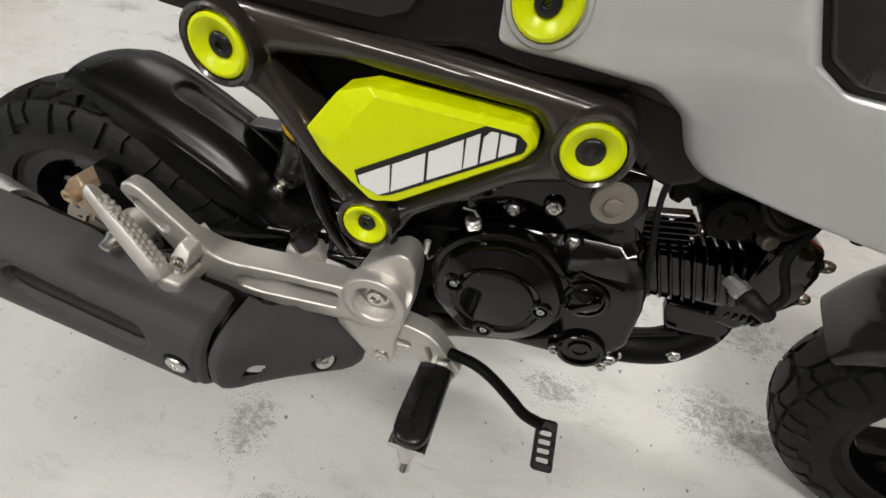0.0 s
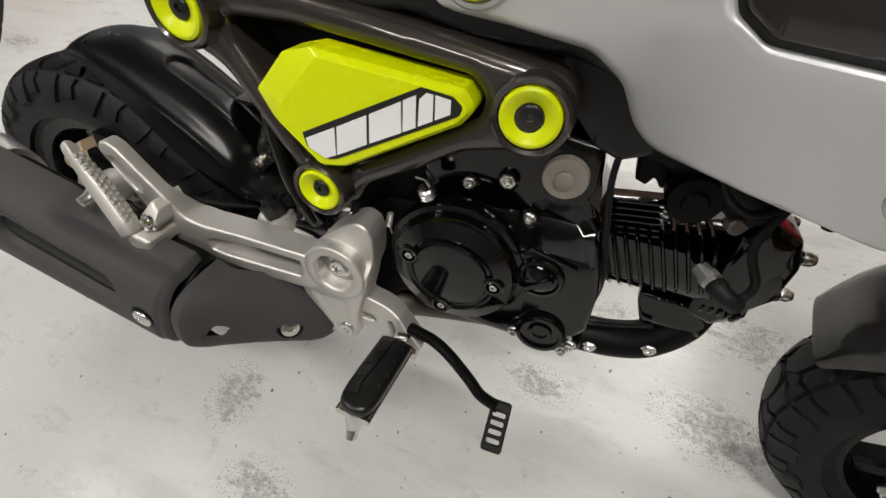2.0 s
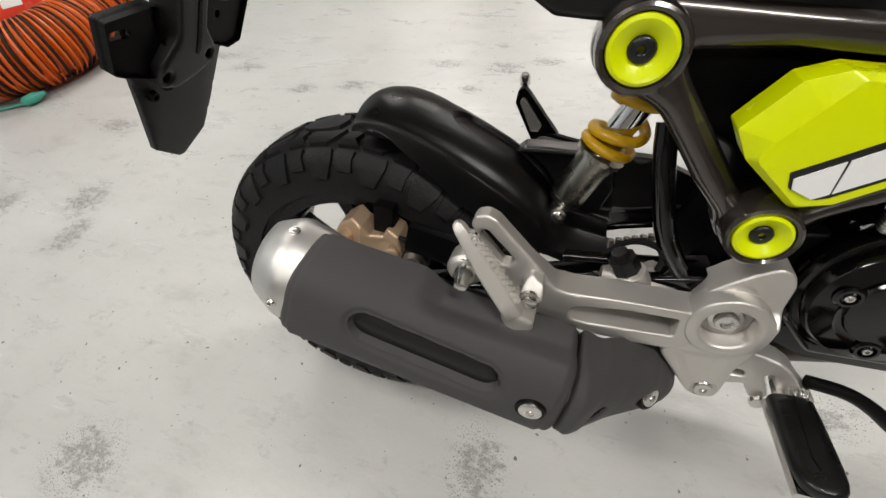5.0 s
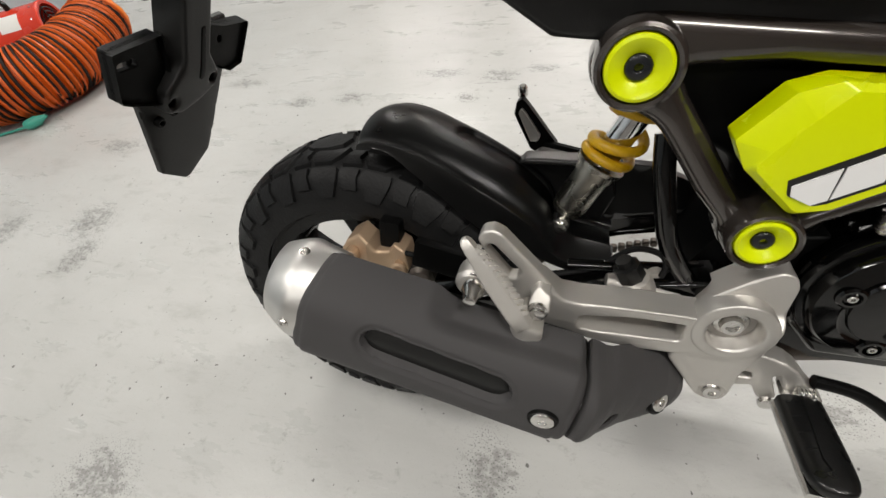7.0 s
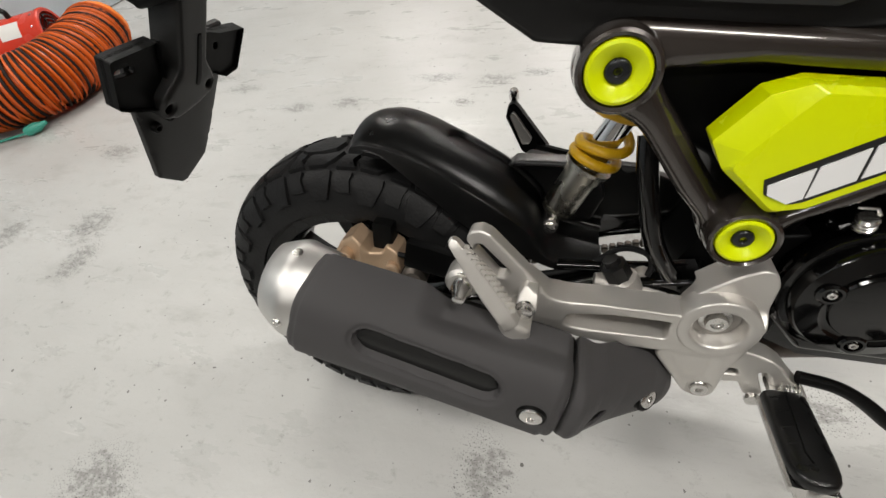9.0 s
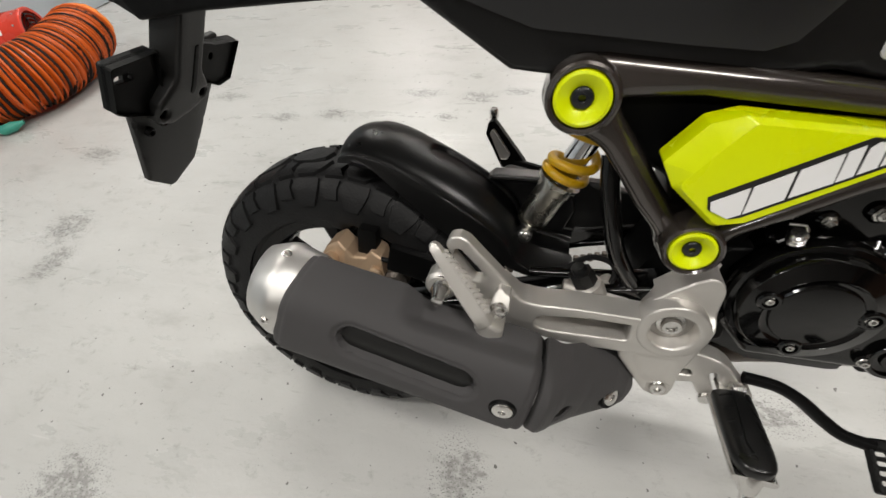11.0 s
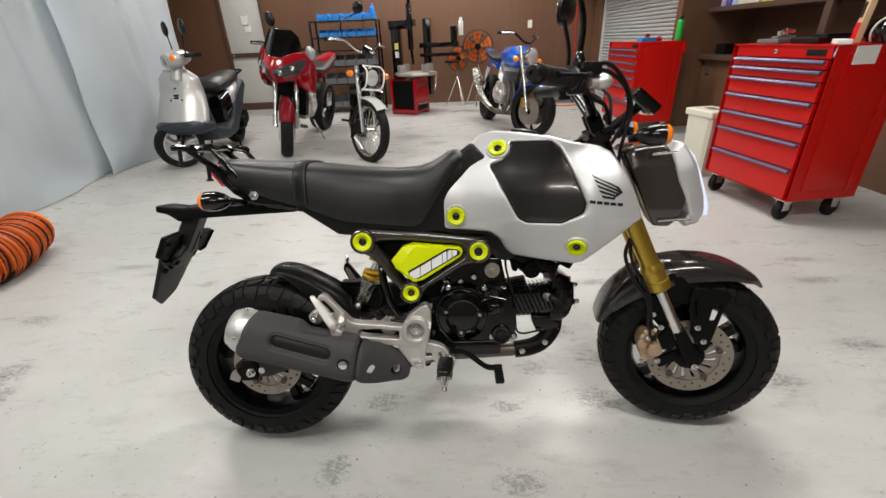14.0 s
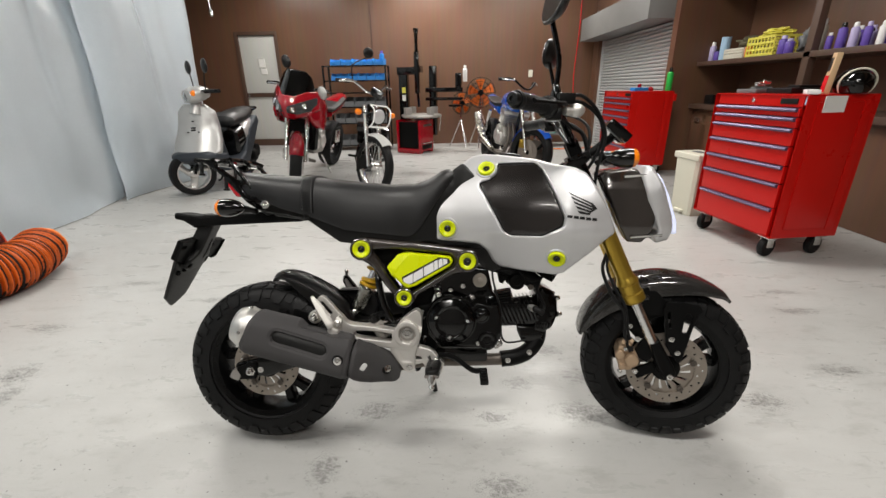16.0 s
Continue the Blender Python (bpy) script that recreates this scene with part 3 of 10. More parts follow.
LEAN_ANGLE = 14.5
bike = thing("motorcycle", pose(0, 0.013, 0, -LEAN_ANGLE), "small silver and lime motorcycle leaning on its side stand", "motorcycle")
OUT = (0, -1, 0)
REAR, FRONT = (0.034, 0.2435), (1.234, 0.2370)
STEER_AT = V(0.962, 0, 0.80)
STEER = Matrix.Translation(STEER_AT) @ Matrix.Rotation(radians(-13), 4, Vector((-0.448, 0, 1)).normalized()) @ Matrix.Translation(-STEER_AT)


def ease(v):
    v = min(1, max(0, v))
    return v * v * (3 - 2 * v)


def tyre(parent, c, radius, half, r_rim, rows):
    """A tyre body with raised tread blocks, as one part with the tread under it."""
    x, z = c
    crown = [(-half * 0.98, 0.62), (-half, 0.70), (-half * 0.97, 0.80), (-half * 0.88, 0.895), (-half * 0.66, 0.958), (-half * 0.35, 0.985), (0, 0.992),
             (half * 0.35, 0.985), (half * 0.66, 0.958), (half * 0.88, 0.895), (half * 0.97, 0.80), (half, 0.70), (half * 0.98, 0.62)]
    span = radius - r_rim
    prof = [(-half * 0.72, r_rim - 0.004), (-half * 0.86, r_rim + 0.012)] + [(w, r_rim + span * (q - 0.62) / 0.38 * 0.82 + span * 0.14) for w, q in crown] + [(half * 0.86, r_rim + 0.012), (half * 0.72, r_rim - 0.004)]
    bm = bmesh.new()
    rings = []
    for k in range(72):
        a = 2 * math.pi * k / 72
        rings.append([V(x + r * math.cos(a), w, z + r * math.sin(a)) for w, r in prof])
    ring_loft(bm, rings + rings[:1], cap=False, closed=False)
    bmesh.ops.remove_doubles(bm, verts=bm.verts, dist=1e-6)
    body = part("tyre", bm, RUBBER, parent, "black rubber tyre with block tread")
    outer = prof[8:-1]
    run = [0.0]
    for p, q in zip(outer, outer[1:]):
        run.append(run[-1] + math.hypot(q[0] - p[0], q[1] - p[1]))

    def on(s, a, up):
        """A place on the skin: s from the middle of the crown along the section, a round the wheel."""
        w, r = (float(np.interp(abs(s), run, [p[i] for p in outer])) for i in (0, 1))
        lean = ease((abs(s) / half - 0.6) / 0.9)
        r, w = r + up * (1 - 0.8 * lean), w + up * lean
        return V(x + r * math.cos(a), math.copysign(w, s), z + r * math.sin(a))

    tread = bmesh.new()
    n = rows
    for k in range(n):
        a0 = 2 * math.pi * k / n
        step = 2 * math.pi / n
        shapes = [
            [(-0.34, 0.12), (-0.04, 0.02), (0.24, 0.10), (0.36, 0.34), (0.30, 0.70), (0.10, 0.92), (-0.20, 0.86), (-0.36, 0.56)],
            [(0.32, -0.10), (0.60, 0.02), (0.74, 0.16), (0.74, 0.50), (0.56, 0.60), (0.42, 0.50), (0.43, 0.22)],
            [(0.38, 0.60), (0.56, 0.68), (0.74, 0.58), (0.76, 0.94), (0.60, 0.93), (0.34, 0.80)],
            [(0.81, 0.02), (0.96, 0.00), (1.16, 0.05), (1.36, 0.12), (1.36, 0.44), (1.14, 0.52), (0.96, 0.55), (0.81, 0.52)],
            [(0.81, 0.60), (0.98, 0.63), (1.20, 0.61), (1.20, 0.90), (0.98, 0.94), (0.82, 0.94)],
        ]
        both = shapes + [[(-w, t + 0.5) for w, t in reversed(s)] for s in shapes[1:]]
        for s in both:
            low = [tread.verts.new(on(w * half, a0 + t * step, -0.001)) for w, t in s]
            cw, ct = sum(w for w, _ in s) / len(s), sum(t for _, t in s) / len(s)
            top = [tread.verts.new(on((cw + (w - cw) * 0.94) * half, a0 + (ct + (t - ct) * 0.94) * step, 0.0050)) for w, t in s]
            mid = tread.verts.new(on(cw * half, a0 + ct * step, 0.0054))
            m = len(s)
            for i in range(m):
                j = (i + 1) % m
                tread.faces.new((low[i], low[j], top[j], top[i]))
                tread.faces.new((top[i], top[j], mid))
    part("tread", tread, RUBBER, body)
    return body


def rim_and_spokes(parent, c, r_rim, half, mat, spokes=5, twist=0.16):
    x, z = c
    prof = [(-half, r_rim + 0.006), (-half * 0.94, r_rim - 0.010), (-half * 0.6, r_rim - 0.017), (half * 0.6, r_rim - 0.017), (half * 0.94, r_rim - 0.010),
            (half, r_rim + 0.006), (half * 0.9, r_rim + 0.004), (half * 0.5, r_rim - 0.008), (-half * 0.5, r_rim - 0.008), (-half * 0.9, r_rim + 0.004)]
    bm = bmesh.new()
    rings = [[V(x + r * math.cos(a), w, z + r * math.sin(a)) for w, r in prof] for a in (2 * math.pi * k / 64 for k in range(64))]
    ring_loft(bm, rings + rings[:1], cap=False)
    bmesh.ops.remove_doubles(bm, verts=bm.verts, dist=1e-6)
    rim = part("rim", bm, mat, parent, "black cast rim")
    bm = bmesh.new()
    lathe(bm, [(0.024, 0), (0.036, 0.004), (0.036, 0.03), (0.028, 0.04), (0.028, 0.07), (0.036, 0.08), (0.036, 0.105), (0.024, 0.11)], V(x, -0.055, z), OUT, 24)
    part("hub", bm, mat, parent)
    for k in range(spokes):
        a = 2 * math.pi * k / spokes + 0.3
        for sgn in (-1, 1):
            bm = bmesh.new()
            rings = []
            for s in (0.0, 0.3, 0.65, 1.0):
                r = 0.03 + (r_rim - 0.05) * s
                b = a + sgn * (0.06 + twist * s)
                hw, hh = 0.016 - 0.004 * s, 0.015 + 0.008 * s
                t, n = Vector((-math.sin(b), 0, math.cos(b))), Vector((0, 1, 0))
                p = V(x + r * math.cos(b), 0.004, z + r * math.sin(b))
                rings.append([p + n * hw * u * 1.3 + t * hh * v * 0.7 for u, v in ((-1, -0.6), (-0.7, -1), (0.7, -1), (1, -0.6), (1, 0.6), (0.7, 1), (-0.7, 1), (-1, 0.6))])
            ring_loft(bm, rings)
            part("spoke", bm, mat, rim)


def brake_disc(parent, c, w, r_out, r_in, slots):
    x, z = c
    holes = [circle(x, z, r_in, 32)]
    for k in range(slots):
        a = 2 * math.pi * k / slots
        for j, (rr, da) in enumerate(((0.90, 0), (0.80, 0.5), (0.70, 0.15))):
            b = a + da * 2 * math.pi / slots
            holes.append(circle(x + rr * r_out * math.cos(b), z + rr * r_out * math.sin(b), 0.0036, 7))
    disc = part("brake_disc", relief(circle(x, z, r_out, 56), w, 0.004, holes=holes, step=0.05), DISC, parent, "drilled steel brake disc")
    slots_in = [circle(x, z, 0.020, 20)]
    for k in range(16):
        a = 2 * math.pi * k / 16
        pts = []
        for rr, da in ((0.50, 0.02), (0.50, 0.14), (0.90, 0.36), (0.90, 0.22)):
            pts.append((x + rr * r_in * math.cos(a + da), z + rr * r_in * math.sin(a + da)))
        slots_in.append(fillet(pts, 0.0025))
    part("disc_carrier", relief(circle(x, z, r_in + 0.004, 40), w - 0.004, 0.005, 0.0, slots_in, 0.05), DISC, parent, "slotted steel disc carrier")
    bm = bmesh.new()
    lathe(bm, [(0.02, 0), (0.040, 0.0), (0.040, 0.004), (0.026, 0.010), (0.02, 0.010)], V(x, w - 0.006, z), OUT, 24)
    part("hub_face", bm, MATT_BLACK, parent)
    for k in range(5):
        a = 2 * math.pi * k / 5 + 0.3
        bolt(disc, V(x + r_in * 0.97 * math.cos(a), w, z + r_in * 0.97 * math.sin(a)), OUT, DULL_STEEL, 0.0075, 0.004, "disc_bolt")
    return disc


wheel = part("rear_wheel", lathe(bmesh.new(), [(0.009, 0), (0.009, 0.2)], V(REAR[0], -0.1, REAR[1]), OUT, 12), STEEL, bike)
tyre(wheel, REAR, 0.2415, 0.066, 0.160, 20)
rim_and_spokes(wheel, REAR, 0.160, 0.054, RIM_BLACK)
brake_disc(wheel, REAR, 0.058, 0.097, 0.07, 14)
TURNED.append(STEER)
wheel = part("front_wheel", lathe(bmesh.new(), [(0.008, 0), (0.008, 0.18)], V(FRONT[0], -0.09, FRONT[1]), OUT, 12), STEEL, bike)
tyre(wheel, FRONT, 0.2350, 0.061, 0.157, 20)
rim_and_spokes(wheel, FRONT, 0.157, 0.046, RIM_BLACK)
brake_disc(wheel, FRONT, 0.062, 0.110, 0.078, 16)
TURNED.pop()


# swing arm, chain and rear brake
arm = part("swing_arm", relief(fillet([(-0.045, 0.225), (-0.04, 0.262), (0.06, 0.285), (0.36, 0.372), (0.46, 0.392), (0.475, 0.345), (0.38, 0.325), (0.05, 0.222)], 0.012), 0.098, 0.03, 0.006), GLOSS_BLACK, bike)
part("left_arm", mirrored(relief(fillet([(-0.045, 0.225), (-0.04, 0.262), (0.06, 0.285), (0.36, 0.372), (0.46, 0.392), (0.475, 0.345), (0.38, 0.325), (0.05, 0.222)], 0.012), 0.098, 0.03, 0.006)), GLOSS_BLACK, arm)
ADJUSTER = [(-0.046, 0.226), (-0.026, 0.216), (0.022, 0.218), (0.026, 0.262), (0.004, 0.268), (-0.014, 0.258), (-0.030, 0.254)]
adj = part("chain_adjuster", relief(fillet(ADJUSTER, 0.005), 0.105, 0.008, 0.002), MATT_BLACK, bike)
part("adjuster_end", relief(fillet([(-0.056, 0.224), (-0.030, 0.212), (-0.022, 0.228), (-0.034, 0.250), (-0.044, 0.246)], 0.004), 0.1065, 0.008, 0.002), DULL_ALU, adj)
bolt(adj, V(0.008, 0.105, 0.242), OUT, STEEL, 0.010, 0.012, "axle_nut")
bm = bmesh.new()
for k in range(44):
    s = k / 44
    for z0, z1 in ((0.318, 0.395), (0.165, 0.315)):
        box(bm, V(0.02 + 0.46 * s, -0.088, z0 + (z1 - z0) * s), (0.0095, 0.012, 0.011), bevel=0.002, seg=1)
tagged(part("chain", bm, DULL_STEEL, bike, "dark steel drive chain"), kind="stuff")
bm = bmesh.new()
lathe(bm, [(0.03, 0), (0.078, 0.002), (0.078, 0.006), (0.03, 0.008)], V(REAR[0], -0.092, REAR[1]), OUT, 30)
part("rear_sprocket", bm, DULL_STEEL, bike)
side = relief(fillet([(0.026, 0.366), (0.040, 0.388), (0.058, 0.398), (0.074, 0.392), (0.082, 0.380), (0.096, 0.378), (0.104, 0.388), (0.120, 0.384), (0.126, 0.362), (0.112, 0.338), (0.094, 0.332), (0.078, 0.348), (0.052, 0.344), (0.034, 0.350)], 0.004),
              lambda x, z: 0.100 - 0.010 * abs(math.sin((x - 0.02) * 60)) - 0.25 * max(0, z - 0.372), 0.028, 0.004, (), 0.006)
cal = part("rear_caliper", side, BRONZE, bike, "bronze brake caliper")
bm = bmesh.new()
for x, z in ((0.048, 0.372), (0.112, 0.360)):
    lathe(bm, [(0.0105, -0.01), (0.0105, 0.006), (0.008, 0.008), (0.005, 0.008), (0.004, 0.005)], V(x, 0.094, z), OUT, 16)
tagged(part("caliper_piston_cap", bm, BRONZE, cal), kind="stuff")
bm = bmesh.new()
lathe(bm, [(0.015, -0.02), (0.015, 0.004), (0.0165, 0.006), (0.0165, 0.022), (0.012, 0.027), (0.007, 0.027)], V(0.140, 0.078, 0.352), OUT, 18)
part("slide_pin", bm, DULL_STEEL, cal)
bm = bmesh.new()
box(bm, V(0.098, 0.070, 0.396), (0.026, 0.022, 0.040), pose(0, 0, 0, 0, 8, 0), 0.004)
part("caliper_tab", bm, MATT_BLACK, cal)

# rear fender: a hugger with a broad crown, a ridge and turned-down skirts
crown = curve([(0.062, 0, 0.508), (0.068, 0, 0.518), (0.090, 0, 0.523), (0.125, 0, 0.518), (0.170, 0, 0.500), (0.210, 0, 0.479), (0.245, 0, 0.456), (0.278, 0, 0.424), (0.300, 0, 0.384), (0.36, 0, 0.366)], 18)
edge = curve([(0.086, 0, 0.500), (0.093, 0, 0.503), (0.110, 0, 0.496), (0.130, 0, 0.478), (0.160, 0, 0.450), (0.195, 0, 0.416), (0.228, 0, 0.392), (0.265, 0, 0.376), (0.300, 0, 0.360), (0.36, 0, 0.345)], 18)
# half section (out from the middle, down from the crown to the edge): round crown, hollow flank, sharp shoulder and flat skirt
HALF = [(0.0, 0.0), (0.010, 0.004), (0.018, 0.012), (0.026, 0.026), (0.034, 0.046), (0.0405, 0.076), (0.0450, 0.110), (0.0480, 0.144), (0.0505, 0.176), (0.0530, 0.202), (0.0565, 0.222), (0.0598, 0.236), (0.0612, 0.250), (0.0616, 0.285), (0.0620, 0.50), (0.0625, 0.80), (0.0632, 1.0)]
FAR_SIDE = [(w, float(np.interp(w, [p[0] for p in HALF], [p[1] for p in HALF]))) for w in (0.0022 * k for k in range(1, 18))] + HALF[6:]
SECTION = [(-w, d) for w, d in reversed(FAR_SIDE)] + [(0.0, 0.0)] + [(0.0022 * k, float(np.interp(0.0022 * k, [p[0] for p in HALF], [p[1] for p in HALF]))) for k in range(1, 12)] + HALF[3:]


def hollow(x, w):
    """The long shallow hollow in the top, with a round end towards the tail, that runs out on the near side."""
    deep = 0.021 - math.hypot(max(0.0, 0.190 - x), w + 0.004)
    return 0.0060 * ease(deep / 0.0030) * ease((0.028 - w) / 0.020)


bm = bmesh.new()
rings = []
for c, e in zip(crown, edge):
    row = []
    for w, d in SECTION:
        fall = c.lerp(e, d) - Vector((0, 0, 0.009 * min(1, abs(w) / 0.055) ** 2 * (1 - d)))
        dent = hollow(fall.x, w) if d < 0.3 else 0.0
        row.append(V(fall.x - 0.4 * dent, w, fall.z - 0.9 * dent))
    rings.append(row)
ring_loft(bm, rings, cap=False, closed=False)
bmesh.ops.solidify(bm, geom=bm.faces[:], thickness=0.004)
fender = part("rear_fender", bm, FENDER_BLACK, bike, "satin black plastic hugger fender", 50)
well = relief(fillet([(0.240, 0.452), (0.250, 0.461), (0.345, 0.460), (0.360, 0.40), (0.345, 0.36), (0.25, 0.38)], 0.008), lambda x, z: -0.038 + 0.028 * max(0, min(1, (z - 0.440) / 0.014)), 0.02, 0.003, (), 0.007)
part("inner_guard", well, FENDER_BLACK, fender)

# rear shock
lo, hi = V(0.297, 0.004, 0.393), V(0.371, 0.0, 0.535)
way = (hi - lo).normalized()
body_rows = ((-0.010, 0.010), (0.010, 0.0115), (0.011, 0.0185), (0.017, 0.0195), (0.0175, 0.0175), (0.021, 0.0175), (0.0215, 0.0205), (0.066, 0.0205), (0.0665, 0.0225), (0.078, 0.0225), (0.0785, 0.0275), (0.083, 0.0275))
shock = part("rear_shock", tube(bmesh.new(), [lo + way * h for h, _ in body_rows], [r for _, r in body_rows], 28), SHOCK_STEEL, bike, "dull steel rear shock absorber")
part("damper_rod", tube(bmesh.new(), [lo + way * 0.08, hi], 0.0150, 20), CHROME, shock)
bm = bmesh.new()
side = way.orthogonal().normalized()
up = way.cross(side)
coil = []
for k in range(121):
    turn = k / 120 * 3.4
    rise = 0.088 + 0.0115 * min(turn, 1.3) + 0.040 * max(0.0, turn - 1.3)
    coil.append(lo + way * rise + 0.0245 * (math.cos(turn * 2 * math.pi + 1.0) * side + math.sin(turn * 2 * math.pi + 1.0) * up))
tube(bm, coil, 0.0058, 12)
part("spring", bm, SPRING, shock, "yellow coil spring")
bm = bmesh.new()
lathe(bm, [(0.0105, -0.03), (0.0105, 0.008), (0.0075, 0.009), (0.0075, 0.015), (0.004, 0.016)], V(0.297, 0.020, 0.394), OUT, 14)
part("shock_bolt", bm, STEEL, shock)

# muffler: body, end cap and guards, along an axis that falls forward
MA, MB = V(0.02, 0.178, 0.404), V(0.335, 0.176, 0.318)
m_way = (MB - MA).normalized()
m_out = (Vector((0, -1, 0)) - m_way * m_way.dot(Vector((0, -1, 0)))).normalized()
m_up = m_way.cross(m_out)
m_up = m_up if m_up.z > 0 else -m_up


def muffler_point(s, a, r, e=2.0, squash=1.0):
    ca, sa = math.cos(a), math.sin(a)
    q = (abs(ca) ** e + abs(sa) ** e) ** (-1 / e)
    return MA + m_way * s + m_out * r * q * ca * (1.0 if ca > 0 else 0.70) + m_up * r * squash * q * sa


def muffler_ring(s, r, n=36, e=2.0, squash=1.0):
    return [muffler_point(s, 2 * math.pi * k / n, r, e, squash) for k in range(n)]


bm = bmesh.new()
ring_loft(bm, [muffler_ring(s, r) for s, r in ((0.03, 0.044), (0.05, 0.044), (0.30, 0.044), (0.316, 0.040), (0.330, 0.020))])
muffler = part("muffler", bm, MATT_BLACK, bike, "black muffler under grey heat guards")
bm = bmesh.new()
ring_loft(bm, [muffler_ring(s, r, 40, 2.12, 0.98) for s, r in ((0.006, 0.018), (0.004, 0.034), (-0.001, 0.0405), (-0.003, 0.0425), (-0.002, 0.0445), (0.008, 0.0500), (0.018, 0.0550), (0.0225, 0.0568), (0.0255, 0.0575), (0.030, 0.0578), (0.036, 0.0560), (0.058, 0.0530), (0.062, 0.0520))])
cap_part = part("end_cap", bm, BRUSHED, muffler, "brushed steel muffler end cap")
bm = bmesh.new()
lathe(bm, [(0.021, 0.004), (0.021, -0.008), (0.018, -0.008), (0.018, 0.004)], MA - m_way * 0.0, -m_way, 24, False)
part("outlet_pipe", bm, DULL_STEEL, cap_part)
# the guard wraps the outer side from above to below; a long slot is pressed into it
NS, NA = 130, 120


def slot_angle(s):
    return 0.20 - 0.7 * (s - 0.184)


def guard_skin(s, a, below=0.0):
    e = 2.45 - 0.5 * ease((a - 0.4) / 0.8)
    return muffler_point(s, a, 0.0598 + 0.010 * (s - 0.05) + 0.0055 * ease((0.2 - a) / 0.9) - below, e, 0.99)


def guard_dent(s, a):
    """How deep the guard lies below its outer skin: the slot, its soft rim, and the pocket pressed in above for the passenger peg."""
    d = math.hypot(max(abs(s - 0.182) - 0.057, 0), (a - slot_angle(s)) * 0.061)
    dent = 0.0095 * (1 - ease((d - 0.0152) / 0.0028)) + 0.0030 * (1 - ease((d - 0.0205) / 0.0040))
    pocket = ease((s - 0.156) / 0.032) * (1 - 0.30 * ease((s - 0.236) / 0.030)) * ease((a - 0.78 - 0.3 * (s - 0.2)) / 0.34)
    return dent + 0.013 * pocket


bm = bmesh.new()
vs = []
for k in range(NS + 1):
    row = []
    for j in range(NA + 1):
        a = -1.75 + 3.35 * j / NA
        s0 = 0.036 + 0.008 * a + 0.016 * ease((-0.62 - a) / 0.8)
        s = s0 + (0.3185 - 0.004 * a - s0) * k / NS
        edge_in = 0.0060 * max(0, 1 - min(k, NS - k) / 3) ** 2 + 0.0026 * (1 - ease((min(s - s0, 0.3185 - s) - 0.0085) / 0.0045))
        row.append(bm.verts.new(guard_skin(s, a, edge_in + guard_dent(s, a))))
    vs.append(row)
for a, b in zip(vs, vs[1:]):
    for i in range(NA):
        bm.faces.new((a[i], a[i + 1], b[i + 1], b[i]))
guard = part("heat_guard", bm, HEAT_GREY, muffler, "matt grey heat guard with a long slot", 40)
# added dark sheet stands in for the shaded inside of the open slot
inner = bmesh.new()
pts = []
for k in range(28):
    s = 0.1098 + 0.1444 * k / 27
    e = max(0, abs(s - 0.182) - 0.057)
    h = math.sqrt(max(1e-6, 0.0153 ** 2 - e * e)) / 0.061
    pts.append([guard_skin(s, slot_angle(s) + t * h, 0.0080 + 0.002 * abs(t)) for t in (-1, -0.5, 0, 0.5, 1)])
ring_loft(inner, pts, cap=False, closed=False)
part("slot_dark_sheet", inner, FLAP_PLASTIC, guard)
# front guard: a shell that tapers inwards to a blunt nose (way along the axis, face, middle, upper half, lower half, depth)
FRONT_GUARD = ((0.3195, 0.054, -0.004, 0.038, 0.050, 0.054), (0.3225, 0.0610, -0.004, 0.044, 0.056, 0.0610), (0.329, 0.0615, -0.005, 0.044, 0.056, 0.062), (0.337, 0.056, -0.008, 0.044, 0.056, 0.057), (0.345, 0.048, -0.011, 0.045, 0.056, 0.053), (0.352, 0.039, -0.014, 0.047, 0.056, 0.050),
               (0.380, 0.013, -0.025, 0.047, 0.051, 0.048), (0.416, -0.013, -0.037, 0.041, 0.037, 0.045), (0.436, -0.028, -0.044, 0.034, 0.030, 0.038), (0.447, -0.039, -0.047, 0.026, 0.023, 0.029), (0.453, -0.049, -0.049, 0.017, 0.015, 0.019), (0.456, -0.058, -0.050, 0.008, 0.007, 0.010), (0.4565, -0.066, -0.050, 0.001, 0.001, 0.002))


def front_skin(way, a, sink=0.0):
    face, mid, hi, lo, deep = (float(np.interp(way, [p[0] for p in FRONT_GUARD], [p[i] for p in FRONT_GUARD])) for i in (1, 2, 3, 4, 5))
    ca, sa = math.cos(a), math.sin(a)
    e = 3.3 if sa > 0 else 2.6
    q = (abs(ca) ** e + abs(sa) ** e) ** (-1 / e)
    u = mid + (hi if sa > 0 else lo) * q * sa
    lip = 0.0028 * (1 - ease((way - 0.328) / 0.005))
    return MA + m_way * (way - 0.06 * u * (1 - ease((way - 0.33) / 0.1))) + m_out * (face - deep + (deep - sink - lip) * q * ca) + m_up * u


HOLE_AT, HOLE_TURN = (0.3555, 0.015), 0.35


def in_hole(way, a):
    """The small slanted opening near the rear edge of the front guard."""
    x, y = way - HOLE_AT[0], (a - HOLE_AT[1]) * 0.055
    p, q = x * math.cos(HOLE_TURN) - y * math.sin(HOLE_TURN), x * math.sin(HOLE_TURN) + y * math.cos(HOLE_TURN)
    return (abs(p) / 0.0062) ** 3 + (abs(q) / 0.0120) ** 3


